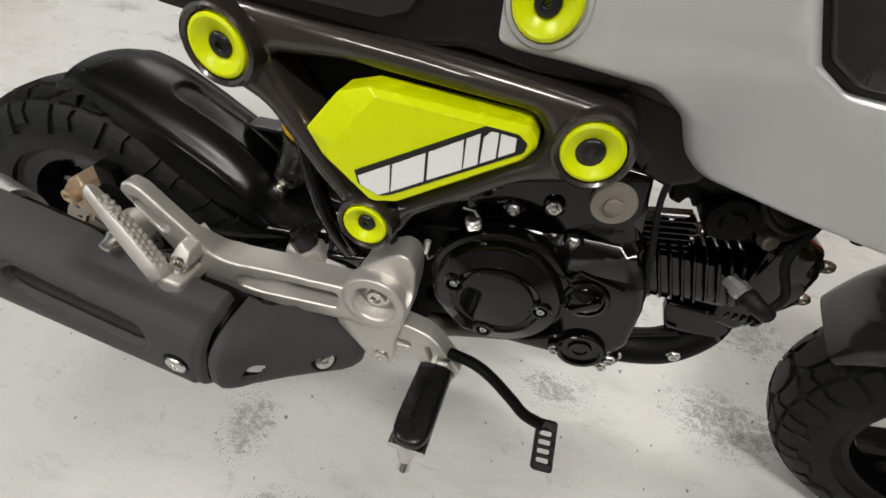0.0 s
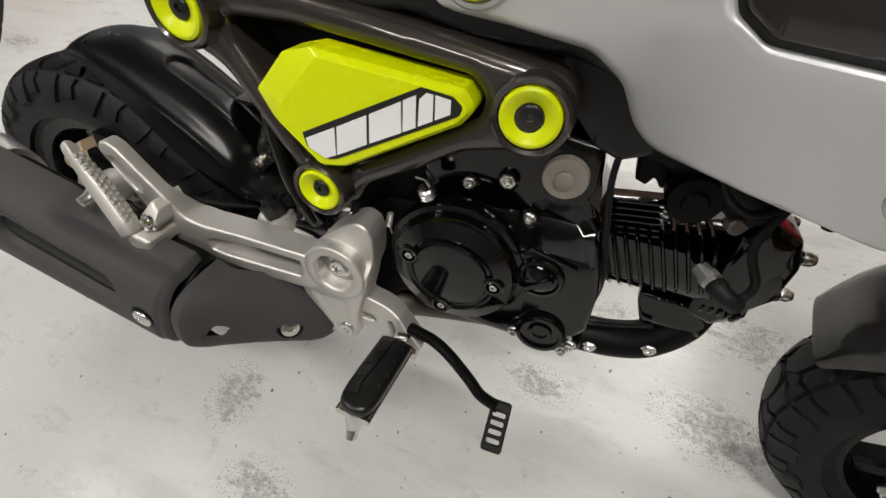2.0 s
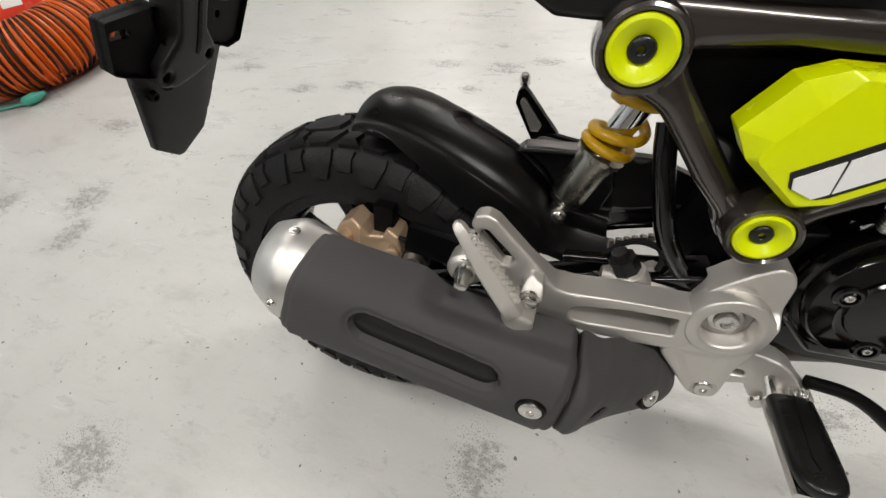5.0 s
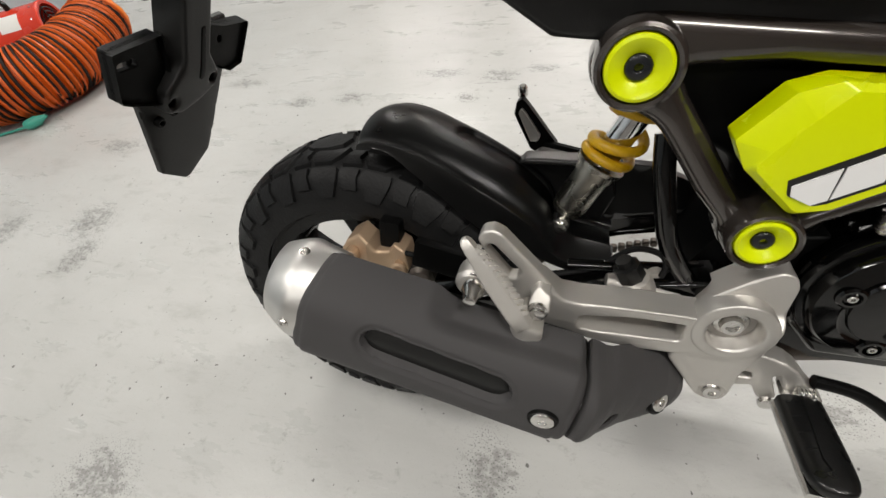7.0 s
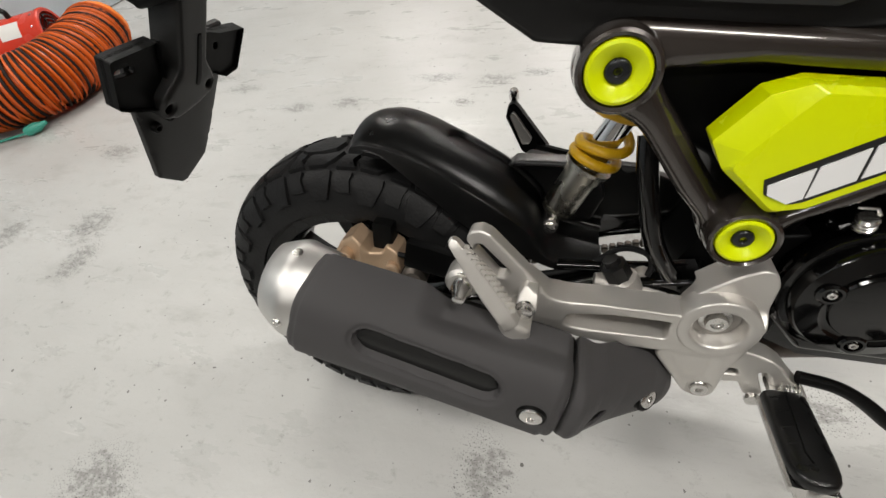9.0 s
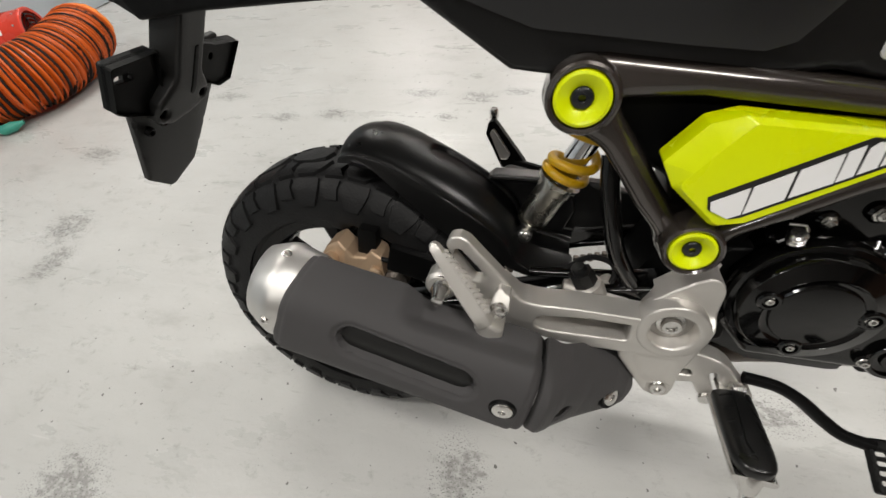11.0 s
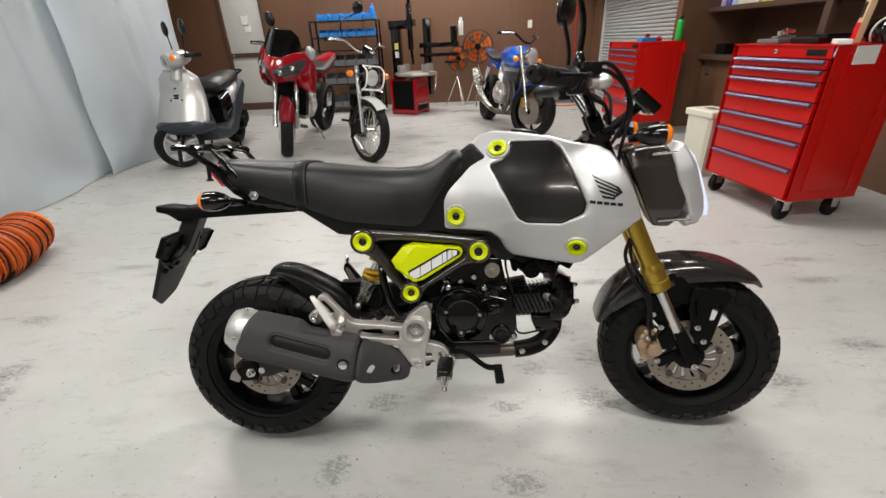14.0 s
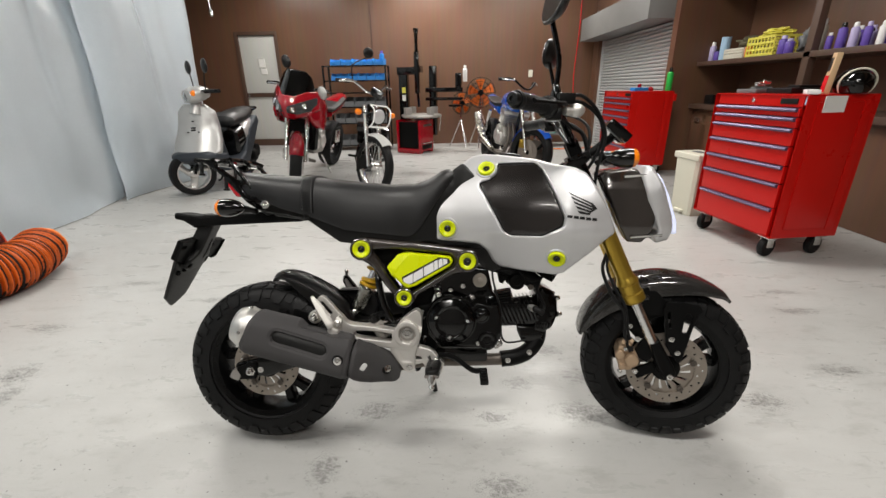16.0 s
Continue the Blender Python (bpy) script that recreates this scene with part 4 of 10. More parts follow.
bm = bmesh.new()
NW, NB = 120, 110
front_ways = [0.3195 + 0.1345 * (1 - (1 - k / NW) ** 1.15) for k in range(NW + 1)]
front_turns = [-1.28 + 3.08 * j / NB for j in range(NB + 1)]
rows = [[bm.verts.new(front_skin(w, a, 0.004 * max(0, 1 - abs(in_hole(w, a) - 1) / 0.9))) for a in front_turns] for w in front_ways]
for k in range(NW):
    for j in range(NB):
        if in_hole((front_ways[k] + front_ways[k + 1]) / 2, (front_turns[j] + front_turns[j + 1]) / 2) > 1:
            bm.faces.new((rows[k][j], rows[k][j + 1], rows[k + 1][j + 1], rows[k + 1][j]))
bmesh.ops.delete(bm, geom=[v for v in bm.verts if not v.link_faces], context="VERTS")
front_guard = part("front_heat_guard", bm, HEAT_GREY, muffler, "matt grey front heat guard", 40)
for c, n in ((guard_skin(0.291, -0.06), m_out), (front_skin(0.416, 0.36), (m_out * 0.62 + m_way * 0.52 + m_up * 0.45).normalized())):
    bm = bmesh.new()
    lathe(bm, [(0.0112, -0.006), (0.0112, 0.0005), (0.0106, 0.0018), (0.0075, 0.0030), (0.0042, 0.0034), (0.0036, 0.0010)], c, n, 20)
    part("guard_bolt", bm, STEEL, muffler)
    # black ring paints the shade of the dished recess round the bolt
    bm = bmesh.new()
    lathe(bm, [(0.0108, -0.004), (0.0112, 0.0004), (0.0135, 0.0008), (0.0158, -0.0012), (0.0160, -0.006)], c, n, 24, False)
    part("bolt_shade_ring", bm, MATT_BLACK, muffler)
for a in (1.42, 0.02):
    c = muffler_point(0.027, a, 0.0572, 2.12, 0.98)
    bolt(muffler, c, m_out * math.cos(a) + m_up * math.sin(a), STEEL, 0.004, 0.003, "rivet")
bm = bmesh.new()
box(bm, V(0.185, 0.125, 0.405), (0.075, 0.012, 0.035), pose(0, 0, 0, 0, 15, 0), 0.004)
part("hanger_bracket", bm, MATT_BLACK, muffler)
bm = bmesh.new()
lathe(bm, [(0.016, 0), (0.0175, 0.004), (0.0175, 0.022), (0.014, 0.026)], V(0.225, 0.150, 0.420), OUT, 18)
hang = part("hanger_bush", bm, CAST_ALU, muffler)
bm = bmesh.new()
lathe(bm, [(0.014, 0), (0.014, 0.003), (0.0105, 0.004), (0.0105, 0.013), (0.007, 0.019), (0.006, 0.027), (0.004, 0.028)], V(0.227, 0.172, 0.422), OUT, 14)
part("acorn_nut", bm, STEEL, hang)

# step bracket of cast aluminium: it flares out to the rear, with a long slot and an eye beside the passenger peg
def bracket_face(x, z):
    return 0.130 + 0.20 * min(max(0.44 - x, 0.0), 0.15)


outline = fillet([(0.228, 0.464), (0.2335, 0.4735), (0.2430, 0.4755), (0.2520, 0.4710), (0.2930, 0.4230), (0.3060, 0.3990), (0.3220, 0.3925), (0.3600, 0.3865), (0.4450, 0.3680), (0.4450, 0.3200), (0.4220, 0.3190), (0.3840, 0.3270), (0.3440, 0.3390), (0.3150, 0.3515), (0.2870, 0.3640), (0.2680, 0.3850)],
                 [0.008, 0.008, 0.008, 0.008, 0.03, 0.02, 0.03, 0.2, 0.002, 0.002, 0.03, 0.1, 0.1, 0.1, 0.03, 0.03])
slot = fillet([(0.3215, 0.3600), (0.3240, 0.3760), (0.3720, 0.3725), (0.4250, 0.3610), (0.4240, 0.3370), (0.3430, 0.3530)], [0.009, 0.010, 0.2, 0.004, 0.004, 0.02])
eye = fillet([(0.2350, 0.4520), (0.2385, 0.4600), (0.2440, 0.4590), (0.2695, 0.4295), (0.2640, 0.4220), (0.2570, 0.4225)], 0.004)
bracket = part("step_bracket", relief(outline, bracket_face, lambda x, z: 0.012 + 0.016 * ease((x - 0.285) / 0.03), 0.0028, (slot, eye), 0.006), CAST_ALU, bike, "satin cast aluminium step bracket")
BOSS_AT = (0.4670, 0.3575)
shell = fillet([(0.437, 0.372), (0.444, 0.387), (0.459, 0.401), (0.479, 0.4175), (0.4915, 0.4240), (0.5030, 0.4185), (0.5080, 0.4060), (0.5075, 0.3680), (0.5050, 0.3500), (0.5000, 0.3300), (0.4900, 0.2970), (0.4885, 0.2650), (0.4860, 0.2510), (0.4720, 0.2465), (0.4570, 0.2540), (0.4180, 0.3100), (0.4220, 0.3300)],
               [0.01, 0.02, 0.05, 0.03, 0.012, 0.012, 0.02, 0.1, 0.05, 0.05, 0.03, 0.03, 0.012, 0.014, 0.015, 0.02, 0.02])


def shell_face(x, z):
    """The thin fin above the boss, the plate below and a shallow pressed field over the lower bolt."""
    fin = ease((z - 0.352 - 0.25 * (x - 0.467)) / 0.016)
    field = ease((z - 0.276) / 0.004) * (1 - ease((z - 0.312) / 0.004)) * ease((x - 0.444 + 0.5 * (z - 0.29)) / 0.004) * (1 - ease((x - 0.476) / 0.004))
    dish = 1 - ease((math.hypot(x - 0.4725, z - 0.2620) - 0.0105) / 0.003)
    return 0.1300 - 0.0140 * fin - 0.0028 * field - 0.003 * dish


part("bracket_plate", relief(shell, shell_face, 0.030, 0.0030, (circle(*BOSS_AT, 0.0275, 28),), 0.0042), CAST_ALU, bracket)
bm = bmesh.new()
lathe(bm, [(0.0368, -0.022), (0.0368, 0.0008), (0.0362, 0.0020), (0.0348, 0.0026), (0.0262, 0.0026), (0.0250, 0.0020), (0.0240, -0.0005), (0.0230, -0.0150), (0.0222, -0.0160), (0.0, -0.0160)], V(BOSS_AT[0], 0.1300, BOSS_AT[1]), OUT, 56)
boss = part("pivot_boss", bm, CAST_ALU, bracket, "", 50)
# darker ring puts the recess's shade into colour; the casting is one metal
bm = bmesh.new()
lathe(bm, [(0.0222, -0.0158), (0.0222, -0.0140), (0.0160, -0.0138), (0.0150, -0.0150)], V(BOSS_AT[0], 0.1300, BOSS_AT[1]), OUT, 32, False)
part("recess_shade_ring", bm, DULL_ALU, boss)
bm = bmesh.new()
lathe(bm, [(0.0150, -0.008), (0.0150, -0.0045), (0.0110, -0.0038), (0.0105, 0.0005), (0.0095, 0.0022), (0.006, 0.0022), (0.005, -0.001)], V(BOSS_AT[0], 0.1220, BOSS_AT[1]), OUT, 18)
part("pivot_bolt", bm, STEEL, boss)
bm = bmesh.new()
lathe(bm, [(0.0100, -0.006), (0.0100, -0.0015), (0.0085, 0.0005), (0.0085, 0.003), (0.006, 0.0035), (0.004, 0.0035), (0.0035, 0.001)], V(0.4725, 0.1285, 0.2620), OUT, 18)
part("bracket_bolt", bm, STEEL, bracket)
plate = relief(fillet([(0.478, 0.318), (0.500, 0.319), (0.530, 0.311), (0.541, 0.304), (0.556, 0.286), (0.571, 0.272), (0.562, 0.240), (0.552, 0.236), (0.540, 0.262), (0.530, 0.294), (0.524, 0.288), (0.535, 0.260), (0.530, 0.246), (0.520, 0.252), (0.510, 0.270), (0.484, 0.264)], 0.004), lambda x, z: 0.119 + 0.2 * max(0, x - 0.52), 0.020, 0.003,
               (fillet([(0.486, 0.280), (0.488, 0.290), (0.504, 0.290), (0.508, 0.281)], 0.004),), 0.005)
part("front_arm", plate, CAST_ALU, bracket)
bm = bmesh.new()
lathe(bm, [(0.0078, -0.004), (0.0078, 0.0012), (0.006, 0.002), (0.002, 0.002)], V(0.557, 0.1275, 0.262), OUT, 16)
part("pivot_pin", bm, DULL_STEEL, bracket)

# passenger peg, folded up: a wedge bar with a plain outer side and a studded tread
PEG_A, PEG_B = V(0.2235, 0.177, 0.474), V(0.2800, 0.194, 0.390)
peg_d = (PEG_B - PEG_A).normalized()
peg_o = (Vector(OUT) - peg_d * Vector(OUT).dot(peg_d)).normalized()
peg_s = peg_d.cross(peg_o)


def peg_dir(deg):
    return peg_o * math.cos(radians(deg)) + peg_s * math.sin(radians(deg))


def peg_edge(u):
    """Where plain side and tread meet, and how broad the bar is there."""
    g = 0.62 + 0.38 * ease(u / 0.05)
    return PEG_A + peg_d * u + peg_dir(-14) * 0.0075 + peg_dir(-94) * 0.0070 * g, g


bm = bmesh.new()
rings = []
for u, size in ((-0.006, 0.25), (-0.0045, 0.62), (-0.001, 0.90), (0.004, 1.0), (0.02, 1.0), (0.04, 1.0), (0.06, 1.0), (0.08, 1.0), (0.094, 1.0), (0.096, 0.8)):
    e, g = peg_edge(max(u, 0))
    e = e + peg_d * min(u, 0)
    loop = [e + peg_dir(176) * 0.0015 * g, e + peg_dir(76) * 0.0015, e + peg_dir(76) * 0.0145 * g, e + peg_dir(76) * 0.0165 * g + peg_dir(166) * 0.003, e + peg_dir(76) * 0.0150 * g + peg_dir(166) * 0.0075, e + peg_dir(176) * 0.0145 * g + peg_dir(86) * 0.005, e + peg_dir(176) * 0.0155 * g + peg_dir(86) * 0.002, e + peg_dir(176) * 0.0140 * g]
    mid = sum(loop, Vector()) / len(loop)
    rings.append([mid + (q - mid) * size for q in loop])
ring_loft(bm, rings)
peg = part("passenger_peg", bm, CAST_ALU, bike, "folded cast aluminium passenger peg", 45)
bm = bmesh.new()
for k in range(12):
    for row in range(3):
        e, g = peg_edge(0.010 + 0.0064 * k + (0.0032 if row == 1 else 0))
        c = e + peg_dir(176) * (0.0034 + 0.0046 * row) * g
        across, up = peg_dir(176), peg_dir(-94)
        base = [bm.verts.new(c + peg_d * a + across * b - up * 0.0005) for a, b in ((-0.0029, -0.0022), (0.0029, -0.0022), (0.0029, 0.0022), (-0.0029, 0.0022))]
        top = [bm.verts.new(c + peg_d * a + across * b + up * 0.0030) for a, b in ((-0.0011, -0.0009), (0.0011, -0.0009), (0.0011, 0.0009), (-0.0011, 0.0009))]
        for i in range(4):
            bm.faces.new((base[i], base[(i + 1) % 4], top[(i + 1) % 4], top[i]))
        bm.faces.new(top)
tagged(part("stud", bm, CAST_ALU, peg, "", 0), kind="stuff")
bm = relief(fillet([(0.262, 0.390), (0.275, 0.402), (0.293, 0.389), (0.292, 0.376), (0.281, 0.370), (0.267, 0.379)], 0.004), lambda x, z: 0.199 - 0.25 * abs(x - 0.277), 0.036, 0.004, (), 0.005)
hinge = part("peg_hinge", bm, CAST_ALU, peg)
lug = relief(fillet([(0.278, 0.398), (0.278, 0.411), (0.285, 0.424), (0.297, 0.417), (0.297, 0.403), (0.291, 0.396)], 0.004), lambda x, z: 0.181 - 0.9 * max(0, z - 0.409), 0.032, 0.0016, (), 0.004)
part("hinge_lug", lug, CAST_ALU, hinge)
bm = bmesh.new()
lathe(bm, [(0.0095, -0.002), (0.0095, 0.001), (0.0070, 0.002), (0.0070, 0.006), (0.005, 0.007)], V(0.2865, 0.181, 0.4045), OUT, 16)
part("hinge_bolt", bm, STEEL, hinge)

# rider's foot peg and brake pedal
a, b = V(0.544, 0.128, 0.277), V(0.540, 0.235, 0.290)
PEG_UP = Vector((0, 0, 1))
PEG_SIDE = (b - a).normalized().cross(PEG_UP).normalized()
PEG_UP = PEG_SIDE.cross((b - a).normalized())
bm = bmesh.new()
rings = []
for u, hw, ht in ((0.06, 0.010, 0.004), (0.065, 0.0165, 0.007), (0.09, 0.0195, 0.0095), (0.30, 0.0200, 0.0098), (0.55, 0.0200, 0.0096), (0.75, 0.0198, 0.0094), (0.86, 0.0188, 0.0090), (0.93, 0.0165, 0.0082), (0.975, 0.0130, 0.0070), (0.995, 0.0085, 0.0055), (1.003, 0.003, 0.003)):
    c = a.lerp(b, u)
    ring = []
    for k in range(28):
        t = 2 * math.pi * k / 28
        q = (abs(math.cos(t)) ** 3 + abs(math.sin(t)) ** 3) ** (-1 / 3)
        ring.append(c + PEG_SIDE * hw * q * math.cos(t) + PEG_UP * ht * q * math.sin(t))
    rings.append(ring)
ring_loft(bm, rings)
peg = part("foot_peg", bm, PEG_RUBBER, bike, "black rubber foot peg with a steel tip")
d = (b - a).normalized()


def on_peg(u, side, up):
    """A place on the top of the rubber: along, across from the middle, above."""
    x = side / 0.0200
    return a.lerp(b, u) + PEG_SIDE * side + PEG_UP * (0.0096 * (1 - abs(x) ** 3) ** (1 / 3) + up)


def ridge(bm, line, wide, high):
    """A low raised rib along a line of (u, side) on the rubber."""
    rows = []
    for k, (u, side) in enumerate(line):
        p, q = line[max(k - 1, 0)], line[min(k + 1, len(line) - 1)]
        run = Vector(((q[0] - p[0]) * 0.108, q[1] - p[1])).normalized()
        rows.append([on_peg(u - run.y * s * wide / 0.108, side + run.x * s * wide, h) for s, h in ((-1, -0.001), (-0.45, high), (0.45, high), (1, -0.001))])
    return ring_loft(bm, rows)


bm = bmesh.new()
ridge(bm, [(0.10, 0.0005), (0.3, 0.0015), (0.55, 0.0035), (0.74, 0.0050), (0.84, 0.0020)], 0.0013, 0.0016)
for k in range(4):
    u = 0.13 + 0.165 * k
    ridge(bm, [(u + 0.10, -0.0150), (u + 0.05, -0.0125), (u, -0.0120)], 0.0012, 0.0015)
    ridge(bm, [(u + 0.02, 0.0035 + 0.001 * k), (u + 0.03, 0.0090), (u + 0.05, 0.0155)], 0.0012, 0.0015)
part("rib", bm, PEG_RUBBER, peg)
bm = bmesh.new()
down = (d - PEG_UP * 1.9).normalized()
lathe(bm, [(0.015, -0.004), (0.0155, 0.0), (0.0145, 0.006), (0.008, 0.024), (0.0065, 0.026), (0.0065, 0.036), (0.003, 0.038)], b - d * 0.016 - PEG_UP * 0.010, down, 16)
part("peg_tip", bm, STEEL, peg)
bm = bmesh.new()
for u0, u1, hw, drop in ((-0.16, 0.12, 0.010, 0.002), (0.04, 0.98, 0.0195, 0.011)):
    rings = []
    for u in (u0, u1):
        c = a.lerp(b, u) - PEG_UP * drop - PEG_SIDE * 0.0
        rings.append([c + PEG_SIDE * hw * x + PEG_UP * 0.004 * y for x, y in ((-1, -0.5), (-0.9, -1), (0.9, -1), (1, -0.5), (1, 0.5), (0.9, 1), (-0.9, 1), (-1, 0.5))])
    ring_loft(bm, rings)
lathe(bm, [(0.0075, 0), (0.0075, 0.005), (0.004, 0.006)], V(0.526, 0.124, 0.254), OUT, 12)
for k in range(5):
    lathe(bm, [(0.0060, 0), (0.0076, 0.0014), (0.0060, 0.0028)], V(0.542 + 0.0032 * k, 0.131, 0.285), (1, 0, 0), 12)
part("peg_joint", bm, STEEL, peg)
bm = bmesh.new()
tube(bm, curve([V(0.555, 0.122, 0.296), V(0.585, 0.128, 0.296), V(0.608, 0.134, 0.287), V(0.635, 0.142, 0.268), V(0.652, 0.152, 0.262), V(0.674, 0.160, 0.264)], 5), 0.0100, 12, 0.66)
pedal = part("brake_pedal", bm, MATT_BLACK, bike, "dark grey steel brake pedal with a slotted pad")
pad = fillet([(0, -0.011), (0.052, -0.011), (0.052, 0.011), (0, 0.011)], 0.004)
pad_bm = relief(pad, 0.004, 0.008, 0.0015, [fillet([(0.012 + 0.009 * k, -0.007), (0.017 + 0.009 * k, -0.007), (0.017 + 0.009 * k, 0.007), (0.012 + 0.009 * k, 0.007)], 0.002) for k in range(4)], 0.006)
pad_bm.transform(Matrix.Translation(V(0.677, 0.154, 0.269)) @ Matrix.Rotation(radians(-88), 4, "Z") @ Matrix.Rotation(radians(28), 4, "Y") @ Matrix.Rotation(radians(-90), 4, "X"))
part("pedal_pad", pad_bm, MATT_BLACK, pedal)
# rear master cylinder, hose, brake line
bm = bmesh.new()
tube(bm, [V(0.400, 0.094, 0.338), V(0.392, 0.094, 0.352), V(0.376, 0.094, 0.380), V(0.3745, 0.094, 0.383)], [0.014, 0.0185, 0.0175, 0.013], 16)
tube(bm, [V(0.350, 0.094, 0.372), V(0.358, 0.094, 0.371), V(0.420, 0.094, 0.358)], [0.010, 0.0130, 0.0130], 14)
lathe(bm, [(0.012, -0.012), (0.012, 0.008), (0.008, 0.010), (0.004, 0.010)], V(0.400, 0.078, 0.372), OUT, 16)
master = part("master_cylinder", bm, DULL_ALU, bike, "dull cast aluminium rear brake cylinder")
bm = bmesh.new()
tube(bm, [V(0.3755, 0.094, 0.381), V(0.3740, 0.094, 0.384), V(0.3665, 0.094, 0.398), V(0.3660, 0.094, 0.399), V(0.3630, 0.094, 0.405)], [0.0125, 0.0145, 0.0140, 0.009, 0.0085], 8)
part("cylinder_cap", bm, BLACK_PLASTIC, master)
bm = bmesh.new()
hose(bm, [V(0.440, 0.070, 0.366), V(0.4290, 0.085, 0.377), V(0.4150, 0.088, 0.398), V(0.4000, 0.087, 0.428), V(0.3915, 0.085, 0.460), V(0.383, 0.080, 0.500), V(0.380, 0.07, 0.53)], 0.0098, 12)
part("rubber_hose", bm, GLOSS_BLACK, bike)
bm = bmesh.new()
hose(bm, [V(0.402, 0.092, 0.386), V(0.404, 0.090, 0.400), V(0.396, 0.085, 0.410), V(0.372, 0.070, 0.400), V(0.33, 0.070, 0.366), V(0.24, 0.085, 0.360), V(0.12, 0.09, 0.380)], 0.0034, 8)
hose(bm, [V(0.455, 0.085, 0.38), V(0.475, 0.09, 0.41), V(0.47, 0.08, 0.44)], 0.004, 8)
part("brake_line", bm, RUBBER, bike)
bm = bmesh.new()
tube(bm, [V(0.310, 0.070, 0.372), V(0.49, 0.070, 0.386)], 0.0065, 12)
part("frame_rail", bm, GLOSS_BLACK, bike)

# inner frame behind the side cover
bm = relief(fillet([(0.42, 0.335), (0.50, 0.345), (0.545, 0.46), (0.66, 0.50), (0.69, 0.60), (0.36, 0.63), (0.33, 0.56), (0.44, 0.50), (0.46, 0.42)], 0.02), 0.055, 0.11, 0.01, (), 0.03, True)
part("main_frame", bm, MATT_BLACK, bike, "black steel frame")

# side cover: three bosses joined by bars, with the lime panel set into it
B1, B2, B3 = (0.3430, 0.5965), (0.6385, 0.5580), (0.4605, 0.4600)
outline = fillet([(0.318, 0.618), (0.335, 0.631), (0.36, 0.630), (0.50, 0.613), (0.635, 0.593), (0.662, 0.590), (0.673, 0.562), (0.662, 0.532), (0.636, 0.526), (0.59, 0.516),
                  (0.545, 0.488), (0.500, 0.464), (0.486, 0.439), (0.456, 0.428), (0.433, 0.442), (0.429, 0.464), (0.405, 0.492), (0.365, 0.550), (0.335, 0.565), (0.312, 0.578), (0.307, 0.598)],
                 [0.02, 0.02, 0.05, 0.5, 0.04, 0.03, 0.03, 0.02, 0.04, 0.05, 0.1, 0.03, 0.03, 0.025, 0.025, 0.03, 0.05, 0.05, 0.03, 0.02, 0.02])
gap = fillet([(0.373, 0.592), (0.44, 0.593), (0.588, 0.577), (0.601, 0.563), (0.597, 0.546), (0.488, 0.480), (0.458, 0.473), (0.442, 0.486), (0.383, 0.572)],
             [0.008, 0.02, 0.015, 0.012, 0.012, 0.012, 0.012, 0.012, 0.012])


def cover_height(x, z):
    return 0.1068 - 0.0505 * (x - 0.341) - 0.066 * (z - 0.597)


cover = part("side_cover", relief(outline, cover_height, 0.03, 0.013, (gap,), 0.006), BROWN_METALLIC, bike, "glossy brown-black triangular side cover")
# outer edge, edge of the flat, and how far the outer edge lies below it, corner by corner
LIME_CORNERS = (((0.4150, 0.5480), (0.4400, 0.5415), 0.0062), ((0.4435, 0.5805), (0.4590, 0.5640), 0.0058), ((0.4680, 0.5870), (0.4750, 0.5820), 0.0050), ((0.5890, 0.5735), (0.5865, 0.5700), 0.0070), ((0.5995, 0.5600), (0.5950, 0.5600), 0.0070),
                ((0.5885, 0.5460), (0.5862, 0.5492), 0.0060), ((0.4920, 0.4925), (0.4915, 0.4955), 0.0050), ((0.4680, 0.4880), (0.4695, 0.4925), 0.0050), ((0.4270, 0.5255), (0.4310, 0.5290), 0.0060))


def lime_face(x, z):
    """The flat of the panel, which stands proud of the cover."""
    return 0.1280 - 0.10 * (x - 0.456) - 0.05 * (z - 0.520)


LIME_R = [0.003, 0.005, 0.006, 0.010, 0.010, 0.012, 0.012, 0.012, 0.010]
outer = fillet([c[0] for c in LIME_CORNERS], LIME_R, 5, True)
inner = fillet([c[1] for c in LIME_CORNERS], [r * 0.7 for r in LIME_R], 5, True)
drop = [c[2] for c in LIME_CORNERS for _ in range(6)]
bm = bmesh.new()
ring_loft(bm, [[V(x, lime_face(x, z) - d - 0.026, z) for (x, z), d in zip(outer, drop)], [V(x, lime_face(x, z) - d, z) for (x, z), d in zip(outer, drop)], [V(x, lime_face(x, z), z) for x, z in inner]])
bmesh.ops.recalc_face_normals(bm, faces=bm.faces)
fold = [e for e in bm.edges if len(e.link_faces) == 2 and e.calc_face_angle() > 0.12]
bmesh.ops.bevel(bm, geom=fold, offset=0.0022, segments=3, profile=0.6, affect="EDGES", clamp_overlap=True)
lime = part("lime_panel", bm, LIME, cover, "lime plastic panel with a black and white mark", 40)


def decal(points, lift, mat, name, parent, height, step=0.01):
    return part(name, relief(points, lambda x, z: height(x, z) + lift, 0.0012, 0.0, (), step), mat, parent, "", 20)


BLACK_PRINT = material("black_print", (0.01, 0.01, 0.01), 0.35)
WHITE_PRINT = material("white_print", (0.72, 0.72, 0.72), 0.4, vary=0.03)
band = fillet([(0.4560, 0.5197), (0.5579, 0.5724), (0.5824, 0.5690), (0.5905, 0.5624), (0.5885, 0.5555), (0.4865, 0.5010), (0.4783, 0.4990), (0.4589, 0.5075)], [0, 0.002, 0.004, 0.004, 0.005, 0.006, 0.006, 0.004])
decal(band, 0.0008, BLACK_PRINT, "mark_band", lime, lime_face, 0.012)
